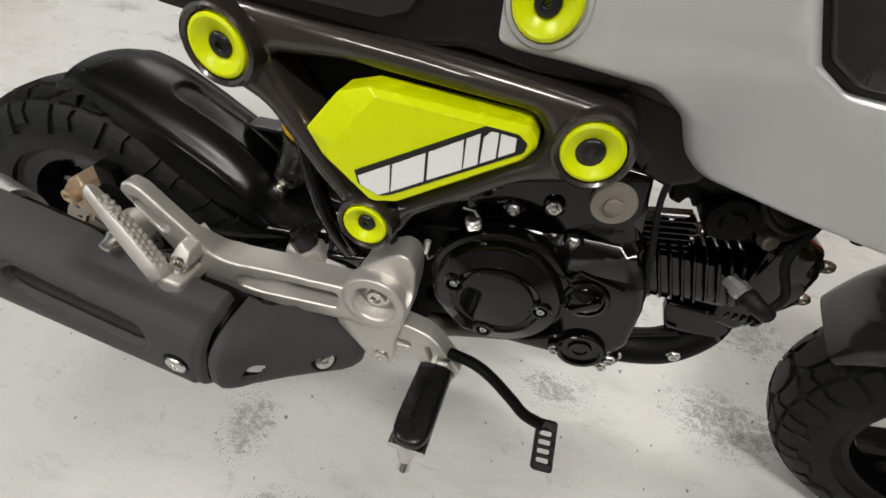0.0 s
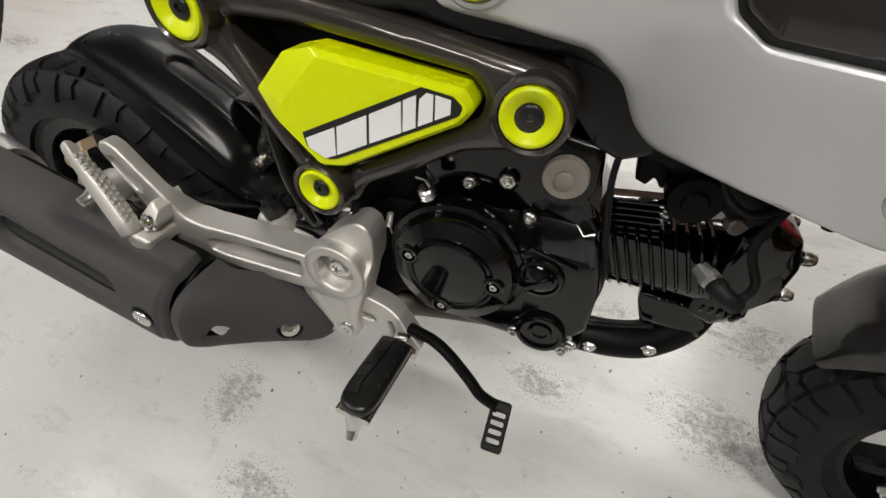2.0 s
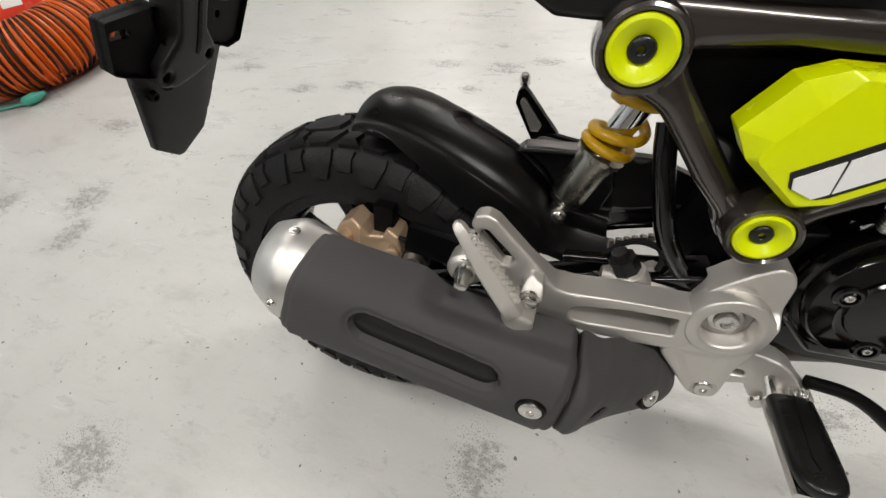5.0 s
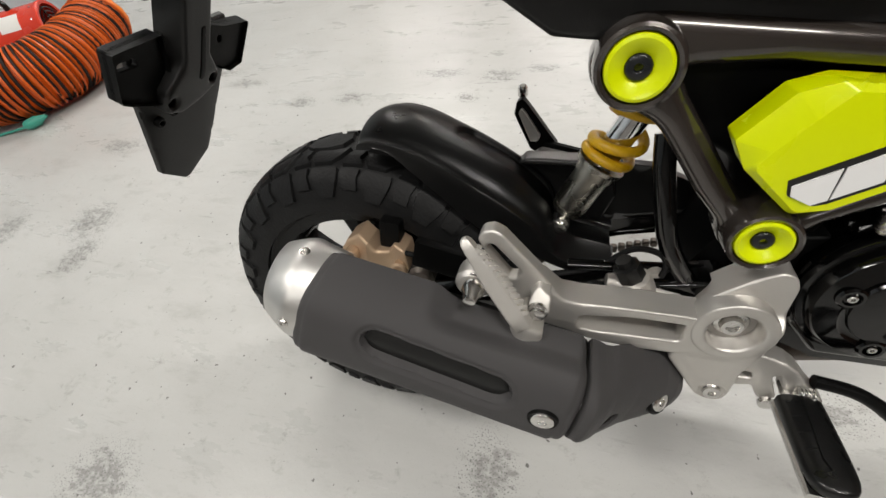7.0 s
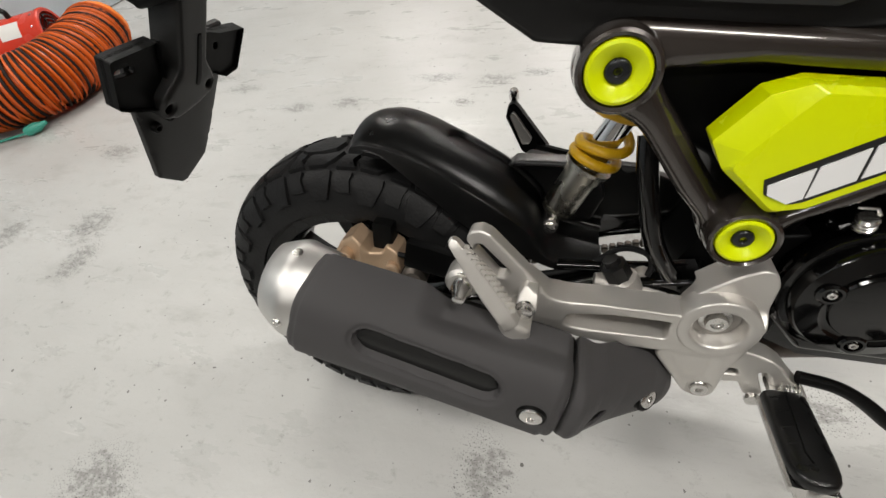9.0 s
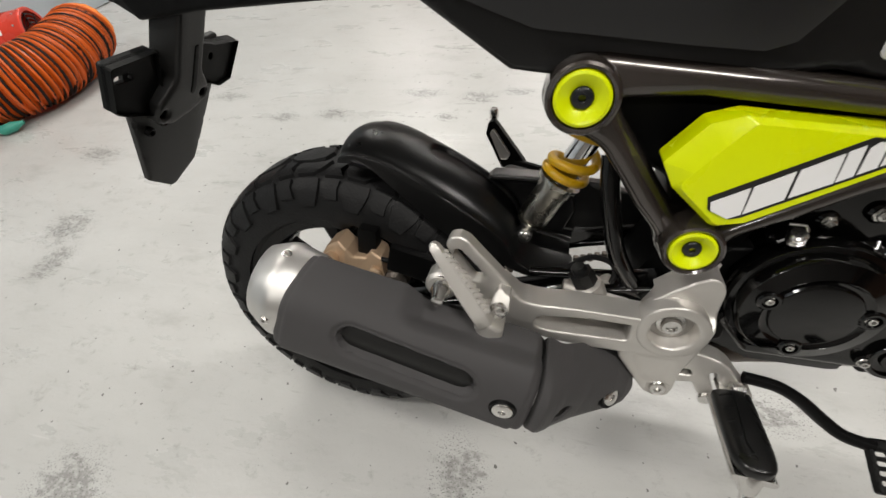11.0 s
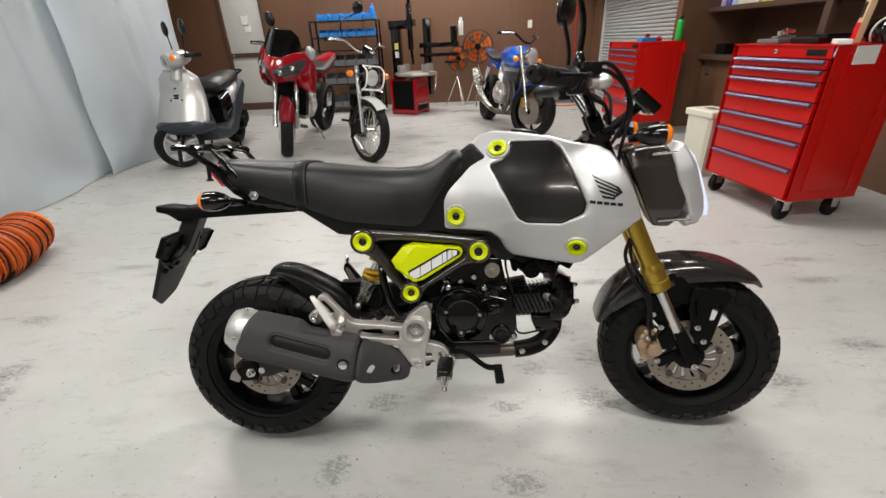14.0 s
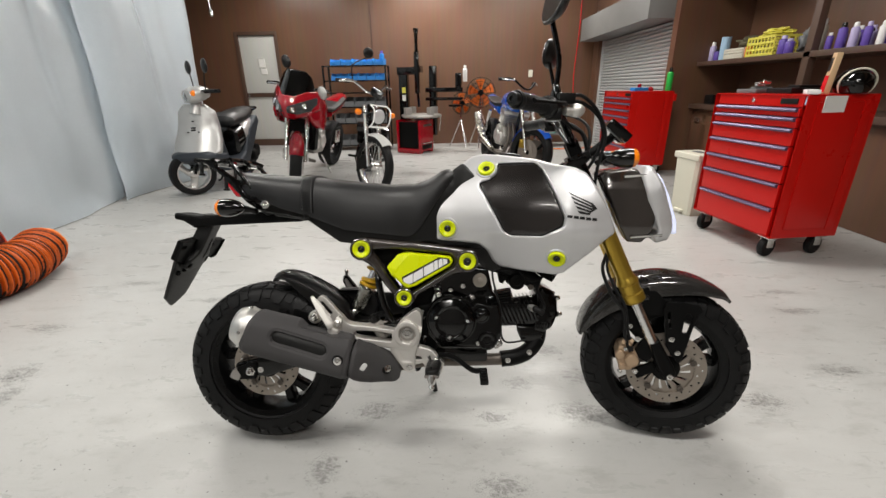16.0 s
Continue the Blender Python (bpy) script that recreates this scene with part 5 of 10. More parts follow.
# the mark: plain slanted white blocks
for points in ([(0.4593, 0.5155), (0.4864, 0.5295), (0.4857, 0.5045), (0.4760, 0.5000), (0.4610, 0.5074)], [(0.4885, 0.5304), (0.5147, 0.5444), (0.5142, 0.5195), (0.4870, 0.5050)],
               [(0.5172, 0.5457), (0.5431, 0.5598), (0.5438, 0.5350), (0.5167, 0.5210)], [(0.5449, 0.5610), (0.5547, 0.5662), (0.5554, 0.5413), (0.5449, 0.5357)],
               [(0.5575, 0.5638), (0.5625, 0.5690), (0.5680, 0.5685), (0.5685, 0.5486), (0.5572, 0.5425)], [(0.5697, 0.5683), (0.5813, 0.5665), (0.5818, 0.5560), (0.5702, 0.5496)]):
    decal(points, 0.0018, WHITE_PRINT, "mark_block", lime, lime_face, 0.02)


def washer(parent, c, r, axis=OUT, name="lime_ring", cup=None):
    """A dished lime ring with a dark bolt in its middle."""
    if cup:
        bm = bmesh.new()
        lathe(bm, [(r * 1.34, -0.024), (r * 1.32, 0.0), (r * 1.26, 0.005), (r * 1.16, 0.0065), (r * 1.05, 0.005), (r * 1.02, -0.004), (r * 0.5, -0.006)], c, axis, 36)
        parent = part("boss", bm, cup, parent)
    bm = bmesh.new()
    lathe(bm, [(r, -0.004), (r, 0.003), (r * 0.96, 0.0052), (r * 0.86, 0.0062), (r * 0.72, 0.0050), (r * 0.50, 0.0008), (r * 0.40, -0.0005), (r * 0.36, -0.002)], c, axis, 36)
    ring = part(name, bm, LIME, parent, "lime ring")
    bm = bmesh.new()
    lathe(bm, [(r * 0.42, -0.003), (r * 0.40, 0.0002), (r * 0.37, 0.0014), (r * 0.31, 0.0021), (r * 0.15, 0.0023), (r * 0.13, 0.0019), (r * 0.12, -0.0020)], c, axis, 24)
    part("socket_bolt", bm, BOLT_BLACK, ring)


for (x, z), w, r in ((B1, 0.1125, 0.0245), (B2, 0.094, 0.0245), (B3, 0.1210, 0.0215)):
    washer(cover, V(x, w, z), r, (0, -1, 0), cup=BROWN_METALLIC)

# seat: long stepped saddle with a stitched band
tops = [(-0.022, 0.795), (-0.012, 0.816), (0.02, 0.816), (0.06, 0.811), (0.12, 0.806), (0.165, 0.803), (0.20, 0.801), (0.26, 0.795), (0.33, 0.786), (0.43, 0.777), (0.495, 0.780), (0.535, 0.794), (0.565, 0.814), (0.588, 0.822), (0.600, 0.812)]
lows = [(-0.022, 0.770), (0.02, 0.752), (0.06, 0.735), (0.12, 0.710), (0.20, 0.688), (0.25, 0.668), (0.30, 0.650), (0.40, 0.638), (0.47, 0.630), (0.495, 0.637), (0.535, 0.698), (0.575, 0.760), (0.600, 0.792)]
wides = [(-0.022, 0.062), (-0.005, 0.085), (0.04, 0.098), (0.15, 0.104), (0.20, 0.108), (0.30, 0.116), (0.42, 0.112), (0.50, 0.100), (0.56, 0.092), (0.60, 0.082)]


def at(rows, x):
    return float(np.interp(x, [r[0] for r in rows], [r[1] for r in rows]))


def seat_ring(x, grow=0.0, low=None):
    top, bot, wide = at(tops, x), at(lows, x) if low is None else low, at(wides, x)
    sect = [(0.97, 0.0), (1.0, 0.12), (1.0, 0.35), (0.985, 0.55), (0.95, 0.70), (0.89, 0.82), (0.78, 0.91), (0.60, 0.965), (0.35, 0.99), (0, 1.0)]
    right = [V(x, w * (wide + grow), bot + (top + grow - bot) * h) for w, h in sect]
    return right + [V(p.x, p.y, p.z) for p in reversed(right[:-1])]


bm = bmesh.new()
ring_loft(bm, [seat_ring(x) for x in (-0.022, -0.016, -0.006, 0.01, 0.03, 0.06, 0.09, 0.12, 0.15, 0.18, 0.21, 0.24, 0.27, 0.30, 0.33, 0.36, 0.39, 0.42, 0.445, 0.47, 0.49, 0.51, 0.53, 0.55, 0.565, 0.58, 0.592, 0.600)])
seat = part("seat", bm, VINYL, bike, "black vinyl seat with a stitched band")
bm = bmesh.new()
ring_loft(bm, [seat_ring(x, g)[1:-1] for x, g in ((0.178, 0.0), (0.180, 0.003), (0.186, 0.0042), (0.198, 0.0045), (0.206, 0.0042), (0.211, 0.003), (0.213, 0.0))], cap=False, closed=False)
bmesh.ops.solidify(bm, geom=bm.faces[:], thickness=0.002)
strap = part("seat_band", bm, VINYL, seat)
bm = bmesh.new()
for x in (0.1835, 0.2085):
    row = seat_ring(x, 0.0050)[1:-1]
    line = [p for a, b in zip(row, row[1:]) for p in (a.lerp(b, k / 6) for k in range(6))]
    for k in range(0, len(line) - 1, 2):
        tube(bm, [line[k], line[k + 1]], 0.0008, 5)
tagged(part("stitching", bm, THREAD, strap, "grey stitching"), kind="stuff")

# tail and seat cowl below the saddle
body = fillet([(-0.02, 0.775), (0.02, 0.725), (0.10, 0.690), (0.19, 0.676), (0.279, 0.615), (0.358, 0.606), (0.532, 0.612), (0.585, 0.60), (0.66, 0.595), (0.72, 0.58), (0.74, 0.66), (0.66, 0.80), (0.628, 0.835),
               (0.600, 0.815), (0.575, 0.77), (0.53, 0.72), (0.49, 0.66), (0.30, 0.665), (0.20, 0.70), (0.06, 0.76)], 0.012)
part("seat_cowl", relief(body, lambda x, z: float(np.interp(x, [-0.02, 0.1, 0.3, 0.5, 0.62, 0.74], [0.05, 0.088, 0.098, 0.088, 0.072, 0.07])) - 0.10 * max(0, z - 0.74), 0.02, 0.006, (), 0.016, True), BLACK_PLASTIC, bike, "black plastic cowl below the seat")

# black body fills this gap, for its shadow as well as the cowl plastic
bm = relief(fillet([(0.640, 0.610), (0.660, 0.560), (0.690, 0.528), (0.712, 0.520), (0.735, 0.530), (0.760, 0.600), (0.700, 0.640)], 0.010), 0.060, 0.12, 0.006, (), 0.02, True)
part("cowl_gap_fill", bm, BLACK_PLASTIC, bike)

# tank shroud
def shroud_height(x, z):
    w = float(np.interp(x, [0.53, 0.60, 0.70, 0.80, 0.90, 0.96, 1.03], [0.078, 0.087, 0.112, 0.150, 0.182, 0.182, 0.168]))
    if z > 0.68:
        w -= 0.090 * ((z - 0.68) / 0.18) ** 2
    if z < 0.640:
        w -= (0.640 - z) * (0.58 if x > 0.7 else 0.58 * max(0, (x - 0.58) / 0.12))
    return w


shroud_outline = fillet([(0.531, 0.655), (0.534, 0.630), (0.552, 0.617), (0.610, 0.613), (0.668, 0.607), (0.694, 0.588), (0.712, 0.555), (0.730, 0.538), (0.80, 0.528), (0.880, 0.519), (0.902, 0.526), (0.955, 0.578), (1.020, 0.640),
                         (1.010, 0.680), (0.980, 0.748), (0.950, 0.798), (0.925, 0.812), (0.870, 0.824), (0.825, 0.840), (0.755, 0.854), (0.690, 0.863), (0.655, 0.856), (0.630, 0.835), (0.597, 0.800), (0.562, 0.725)],
                        [0.02, 0.02, 0.02, 0.1, 0.03, 0.04, 0.04, 0.04, 0.2, 0.02, 0.02, 0.2, 0.012, 0.1, 0.2, 0.02, 0.04, 0.1, 0.1, 0.2, 0.03, 0.03, 0.04, 0.1, 0.2])
panel_outline = fillet([(0.674, 0.774), (0.706, 0.784), (0.722, 0.802), (0.729, 0.828), (0.822, 0.826), (0.838, 0.808), (0.884, 0.682), (0.880, 0.660), (0.834, 0.635), (0.756, 0.636), (0.738, 0.647)],
                       [0.008, 0.012, 0.014, 0.006, 0.012, 0.012, 0.012, 0.012, 0.014, 0.014, 0.012])
cx, cz = 0.785, 0.735
lip = [(cx + (x - cx) * 1.035 , cz + (z - cz) * 1.035) for x, z in panel_outline]
inner = [(cx + (x - cx) * 0.995, cz + (z - cz) * 0.995) for x, z in panel_outline]
for side_of in (1, -1):
    bm = relief(shroud_outline, shroud_height, 0.005, 0.007, (lip,), 0.011)
    shroud = part("tank_shroud", bm if side_of > 0 else mirrored(bm), SILVER_PAINT, bike, "silver metallic tank shroud")
    bm = relief(inner, lambda x, z: shroud_height(x, z) - 0.0042, 0.004, 0.0025, (), 0.012)
    part("shroud_panel", bm if side_of > 0 else mirrored(bm), PANEL_DARK, shroud, "dark grey satin inset panel")
    bm = relief(lip, lambda x, z: shroud_height(x, z) - 0.0075, 0.002, 0.0, (), 0.014)
    part("panel_backing", bm if side_of > 0 else mirrored(bm), BLACK_PLASTIC, shroud)
    if side_of < 0:
        continue
    for x, z in ((0.694, 0.815), (0.583, 0.650), (0.878, 0.570)):
        e = 0.004
        gx, gz = (shroud_height(x + e, z) - shroud_height(x - e, z)) / (2 * e), (shroud_height(x, z + e) - shroud_height(x, z - e)) / (2 * e)
        axis = Vector((-gx, -1, -gz)).normalized()
        w = shroud_height(x, z)
        bm = bmesh.new()
        lathe(bm, [(0.031, -0.006), (0.0305, 0.0008), (0.0285, 0.003), (0.0255, 0.003), (0.0245, 0.0), (0.0245, -0.004)], V(x, w, z), axis, 36)
        seatring = part("washer_seat", bm, SILVER_PAINT, shroud)
        washer(seatring, V(x, w, z) + axis * 0.003, 0.0235, axis)
    # the plain wing-like mark: bars that fan to one point, above a dark bar
    for k in range(5):
        x0, z0 = 0.896 + 0.0052 * k, 0.7485 - 0.0122 * k
        x1, z1 = 0.958 - 0.002 * k, 0.7165 - 0.0062 * k
        decal([(x0, z0), (x1, z1), (x1 - 0.002, z1 - 0.0042), (x0 + 0.005, z0 - 0.0075)], 0.0009, BLACK_PRINT, "mark_bar", shroud, shroud_height, 0.03)
    decal([(0.9565, 0.7180), (0.9675, 0.7035), (0.950, 0.6930), (0.944, 0.6935), (0.955, 0.7030), (0.952, 0.7150)], 0.0010, BLACK_PRINT, "mark_bar", shroud, shroud_height, 0.03)
    for k in range(5):
        x0 = 0.892 + 0.0158 * k
        decal([(x0, 0.6885 - 0.0021 * k), (x0 + 0.0125, 0.6870 - 0.0021 * k), (x0 + 0.0120, 0.6800 - 0.0021 * k), (x0 - 0.0005, 0.6815 - 0.0021 * k)], 0.0009, BLACK_PRINT, "mark_bar", shroud, shroud_height, 0.03)

# tank between the shrouds
bm = bmesh.new()
rings = []
for x, top, wide in ((0.600, 0.796, 0.045), (0.615, 0.820, 0.045), (0.645, 0.846, 0.040), (0.690, 0.858, 0.036), (0.75, 0.852, 0.050), (0.83, 0.836, 0.072), (0.90, 0.814, 0.09), (0.96, 0.786, 0.09), (0.99, 0.740, 0.08)):
    rings.append([V(x, w * wide, z) for w, z in ((1, 0.60), (1.02, top - 0.05), (0.9, top - 0.022), (0.6, top - 0.006), (0.25, top), (-0.25, top), (-0.6, top - 0.006), (-0.9, top - 0.022), (-1.02, top - 0.05), (-1, 0.60))])
ring_loft(bm, rings)
tank = part("fuel_tank", bm, BLACK_PLASTIC, bike, "black tank cover between the shrouds")
bm = bmesh.new()
lathe(bm, [(0.036, -0.004), (0.036, 0.004), (0.03, 0.007), (0.012, 0.008)], V(0.77, 0.0, 0.855), (0.15, 0, 1), 24)
part("fuel_cap", bm, BLACK_PLASTIC, tank)

# luggage rack, tail light, rear signals
rack = None
for sgn in (1, -1):
    W = 0.092
    bm = bmesh.new()
    box_pts = [(0.186, 0.688), (0.120, 0.706), (0.060, 0.736), (0.045, 0.748), (-0.022, 0.832), (-0.112, 0.838)]
    plate = fillet([(0.196, 0.680), (0.200, 0.692), (0.128, 0.716), (0.070, 0.742), (0.052, 0.758), (-0.018, 0.846), (-0.118, 0.852), (-0.118, 0.842), (-0.085, 0.836), (-0.040, 0.800), (0.0, 0.752), (0.022, 0.728), (0.060, 0.704), (0.130, 0.692)], 0.006)
    cut1 = fillet([(-0.068, 0.838), (-0.022, 0.834), (0.018, 0.782), (-0.024, 0.806)], 0.006)
    cut2 = fillet([(0.004, 0.776), (0.022, 0.776), (0.046, 0.748), (0.030, 0.742)], 0.004)
    bm = relief(plate, W + 0.004, 0.010, 0.003, (cut1, cut2), 0.012)
    ob = part("luggage_rack" if rack is None else "rack_side", bm if sgn > 0 else mirrored(bm), GLOSS_BLACK, rack or bike, "black steel luggage rack" if rack is None else "")
    rack = rack or ob
    for x, z in ((0.192, 0.688), (0.075, 0.722)):
        bolt(rack, V(x, sgn * (W + 0.004), z), (0, -sgn, 0), STEEL if x < 0.1 else BLACK_PLASTIC, 0.009, 0.012)
    for x, z in ((-0.100, 0.832), (-0.034, 0.790)):
        bm = bmesh.new()
        tube(bm, [V(x, sgn * W, z + 0.01), V(x, sgn * W, z - 0.022), V(x, sgn * W, z - 0.023), V(x, sgn * W, z - 0.028)], [0.005, 0.005, 0.008, 0.008], 10)
        part("tie_hook", bm, BLACK_PLASTIC, rack)
for x, r in ((-0.112, 0.008), (-0.066, 0.006), (-0.018, 0.007)):
    bm = bmesh.new()
    tube(bm, [V(x, -0.095, 0.846), V(x, 0.095, 0.846)], r, 10)
    part("cross_bar", bm, GLOSS_BLACK, rack)
for w in (-0.035, 0.035):
    bm = bmesh.new()
    tube(bm, curve([V(-0.11, w, 0.850), V(-0.02, w, 0.850), V(0.01, w * 1.4, 0.838)], 4), 0.006, 10)
    part("long_bar", bm, GLOSS_BLACK, rack)
bm = relief(fillet([(-0.066, 0.796), (-0.052, 0.803), (-0.010, 0.756), (-0.016, 0.744), (-0.030, 0.746)], 0.004), 0.055, 0.03, 0.008, (), 0.012, True)
part("tail_light", bm, RED_LENS, bike, "red tail light lens")
bm = relief(fillet([(-0.02, 0.79), (0.04, 0.76), (0.10, 0.70), (0.06, 0.69), (0.0, 0.73)], 0.008), 0.06, 0.03, 0.008, (), 0.02, True)
part("tail_housing", bm, BLACK_PLASTIC, bike)


def signal(parent, c, sgn, lens_ahead, name):
    """A pointed lamp pod on a stalk; the lens is at its outer end."""
    bm = bmesh.new()
    d = 1 if lens_ahead else -1
    rings = []
    for s, r in ((-0.040, 0.004), (-0.034, 0.011), (-0.022, 0.0185), (-0.006, 0.0235), (0.010, 0.0245), (0.020, 0.0235)):
        rings.append([c + Vector((d * s, 0, 0)) + Vector((0, r * 1.15 * math.cos(a), r * math.sin(a))) for a in (2 * math.pi * k / 20 for k in range(20))])
    ring_loft(bm, rings)
    pod = part(name, bm, GLOSS_BLACK, parent, "black turn signal with an amber lens")
    bm = bmesh.new()
    rings = []
    for s, r in ((0.0205, 0.0235), (0.026, 0.0225), (0.032, 0.018), (0.035, 0.010), (0.036, 0.003)):
        rings.append([c + Vector((d * s, 0, 0)) + Vector((0, r * 1.15 * math.cos(a), r * math.sin(a))) for a in (2 * math.pi * k / 20 for k in range(20))])
    ring_loft(bm, rings)
    part("signal_lens", bm, AMBER, pod)
    bm = bmesh.new()
    tube(bm, curve([c + Vector((-d * 0.012, 0, 0)), c + Vector((-d * 0.028, sgn * 0.035, -0.006)), c + Vector((-d * 0.03, sgn * 0.085, -0.012))], 4), [0.011] * 5 + [0.009] * 4, 10)
    part("stalk", bm, BLACK_PLASTIC, pod)


signal(bike, V(0.000, 0.145, 0.715), 1, False, "rear_signal")
signal(bike, V(0.000, -0.145, 0.715), -1, False, "rear_signal")

# tail arm, number plate bracket and mudguard flap
bm = relief(fillet([(-0.225, 0.702), (-0.225, 0.682), (-0.20, 0.676), (-0.17, 0.655), (-0.09, 0.662), (0.05, 0.668), (0.16, 0.672), (0.16, 0.70), (0.0, 0.700), (-0.16, 0.692)], 0.008), lambda x, z: float(np.interp(x, [-0.23, -0.1, 0.1], [0.040, 0.030, 0.05])), 0.02, 0.006, (), 0.018, True)
mud = part("tail_arm", bm, MATT_BLACK, bike, "black plastic tail arm with mudguard flap")
F0, F1 = Vector((-0.135, 0, 0.668)), Vector((-0.268, 0, 0.418))
f_way = (F1 - F0).normalized()
f_nrm = Vector((-f_way.z, 0, f_way.x))
f_nrm = f_nrm if f_nrm.x > 0 else -f_nrm


def flap(points, depth, thick, rim, holes=(), step=0.014):
    """A plate across the tail: points are (to the right, down along the flap)."""
    own = relief(points, depth, thick, rim, holes, step)
    rows = Matrix((( 0, -f_nrm.x, f_way.x, F0.x), (-1, 0, 0, 0), (0, -f_nrm.z, f_way.z, F0.z), (0, 0, 0, 1)))
    own.transform(rows)
    return own


sheet = fillet([(0.074, 0.060), (0.069, 0.136), (0.063, 0.163), (0.043, 0.262), (0.030, 0.272), (-0.002, 0.297), (-0.012, 0.297), (-0.055, 0.266), (-0.067, 0.232), (-0.083, 0.172), (-0.094, 0.130), (-0.096, 0.060)], 0.006)
part("mudguard_flap", flap(sheet, lambda u, v: -0.010 - 0.10 * max(0, abs(u + 0.006) - 0.045), 0.006, 0.0025, (), 0.010), FLAP_PLASTIC, mud, "", 25)
spine = fillet([(0.020, -0.020), (-0.030, -0.020), (-0.027, 0.085), (-0.046, 0.116), (-0.042, 0.136), (-0.012, 0.150), (0.022, 0.158), (0.046, 0.150), (0.050, 0.120), (0.022, 0.088)], [0.004, 0.004, 0.02, 0.012, 0.010, 0.02, 0.02, 0.010, 0.012, 0.02])
part("plate_spine", flap(spine, lambda u, v: 0.016 - 0.10 * max(0, v - 0.10), 0.034, 0.006, [circle(-0.033, 0.122, 0.0062, 12), circle(0.038, 0.136, 0.0066, 12)], 0.008), FLAP_PLASTIC, mud)
part("spine_rib", flap(fillet([(-0.017, 0.045), (-0.008, 0.045), (-0.004, 0.112), (-0.010, 0.118), (-0.015, 0.112)], 0.004), lambda u, v: 0.0172 - 0.10 * max(0, v - 0.10), 0.006, 0.002, (), 0.008), MATT_BLACK, mud)
for u, v in ((-0.002, 0.156), (0.018, 0.164), (0.042, 0.172)):
    part("fixing_boss", flap(circle(u, v, 0.0075, 16), -0.004, 0.008, 0.002, (circle(u, v, 0.0035, 10),), 0.006), MATT_BLACK, mud)
for wing, hole in (([(0.040, 0.050), (0.108, 0.056), (0.104, 0.116), (0.092, 0.122), (0.044, 0.139), (0.030, 0.110)], [(0.072, 0.072), (0.098, 0.072), (0.098, 0.081), (0.072, 0.081)]),
                   ([(-0.040, 0.055), (-0.068, 0.063), (-0.121, 0.067), (-0.109, 0.127), (-0.083, 0.132), (-0.040, 0.113)], [(-0.062, 0.078), (-0.070, 0.078), (-0.070, 0.088), (-0.062, 0.088)])):
    part("plate_wing", flap(fillet(wing, 0.004), -0.002, 0.005, 0.0015, (fillet(hole, 0.004),), 0.010), MATT_BLACK, mud)
    line = fillet(wing, 0.004)
    bm = bmesh.new()
    ring_loft(bm, [[F0 + f_way * v + Vector((0, -u, 0)) + f_nrm * d for d in (-0.014, 0.004)] for u, v in line + line[:1]], cap=False, closed=False)
    bmesh.ops.solidify(bm, geom=bm.faces[:], thickness=0.0025)
    part("wing_rim", bm, FLAP_PLASTIC, mud)

# left passenger peg and its bracket, seen past the fender
bm = relief(fillet([(0.212, 0.452), (0.2155, 0.470), (0.2245, 0.475), (0.2325, 0.466), (0.280, 0.402), (0.262, 0.385), (0.238, 0.396)], 0.005), 0.195, 0.014, 0.004, (), 0.008)
part("left_bracket", mirrored(bm), MATT_BLACK, bike)
part("chain_guard", mirrored(relief(fillet([(0.235, 0.420), (0.262, 0.452), (0.300, 0.444), (0.40, 0.436), (0.46, 0.41), (0.45, 0.372), (0.36, 0.355), (0.26, 0.365)], 0.012), 0.070, 0.012, 0.005, (), 0.02)), BLACK_PLASTIC, bike)
part("left_stay", tube(bmesh.new(), [V(0.262, -0.186, 0.398), V(0.36, -0.15, 0.392), V(0.45, -0.10, 0.38)], [0.014, 0.012, 0.012], 10, 0.6), MATT_BLACK, bike)
bm = bmesh.new()
lathe(bm, [(0.005, -0.004), (0.0075, 0.0), (0.0075, 0.012), (0.005, 0.016), (0.002, 0.016)], V(0.222, -0.198, 0.474), (0, -0.3, 1), 14)
part("left_peg_end", bm, STEEL, bike)
bm = bmesh.new()
tube(bm, [V(0.50, -0.11, 0.27), V(0.535, -0.20, 0.012 + 0.0)], 0.010, 10)
box(bm, V(0.537, -0.203, 0.008), (0.05, 0.03, 0.008), bevel=0.003)
part("side_stand", bm, GLOSS_BLACK, bike)
plate = relief(fillet([(0.2195, 0.456), (0.2235, 0.462), (0.2290, 0.456), (0.2530, 0.420), (0.2490, 0.412), (0.2380, 0.412)], 0.003), 0.1805, 0.010, 0.002, (), 0.008)
pad = part("peg_plate", mirrored(plate), CAST_ALU, bike, "ribbed aluminium plate of the far peg")
bm = bmesh.new()
for k in range(7):
    c = V(0.2245 + 0.0034 * k, -0.1800, 0.4545 - 0.0056 * k)
    tube(bm, [c + Vector((-0.0030 - 0.0004 * k, 0, -0.0015)), c + Vector((0.0028 + 0.0006 * k, 0, 0.0015))], 0.0015, 6)
tagged(part("plate_rib", bm, STEEL, pad), kind="stuff")

# ---- engine ----
case_outline = fillet([(0.522, 0.345), (0.525, 0.405), (0.548, 0.440), (0.590, 0.452), (0.625, 0.452), (0.660, 0.478), (0.700, 0.478), (0.722, 0.452), (0.735, 0.40), (0.738, 0.345), (0.725, 0.315), (0.700, 0.302), (0.560, 0.302)], 0.014)
engine = part("engine", relief(case_outline, lambda x, z: 0.092 - 0.032 * ease((z - 0.428) / 0.02), 0.184, 0.008, (), 0.009, True), GLOSS_BLACK, bike, "gloss black single cylinder engine")
bm = relief(fillet([(0.530, 0.50), (0.56, 0.545), (0.70, 0.53), (0.715, 0.455), (0.66, 0.44), (0.55, 0.43)], 0.01), 0.06, 0.12, 0.008, (), 0.02, True)
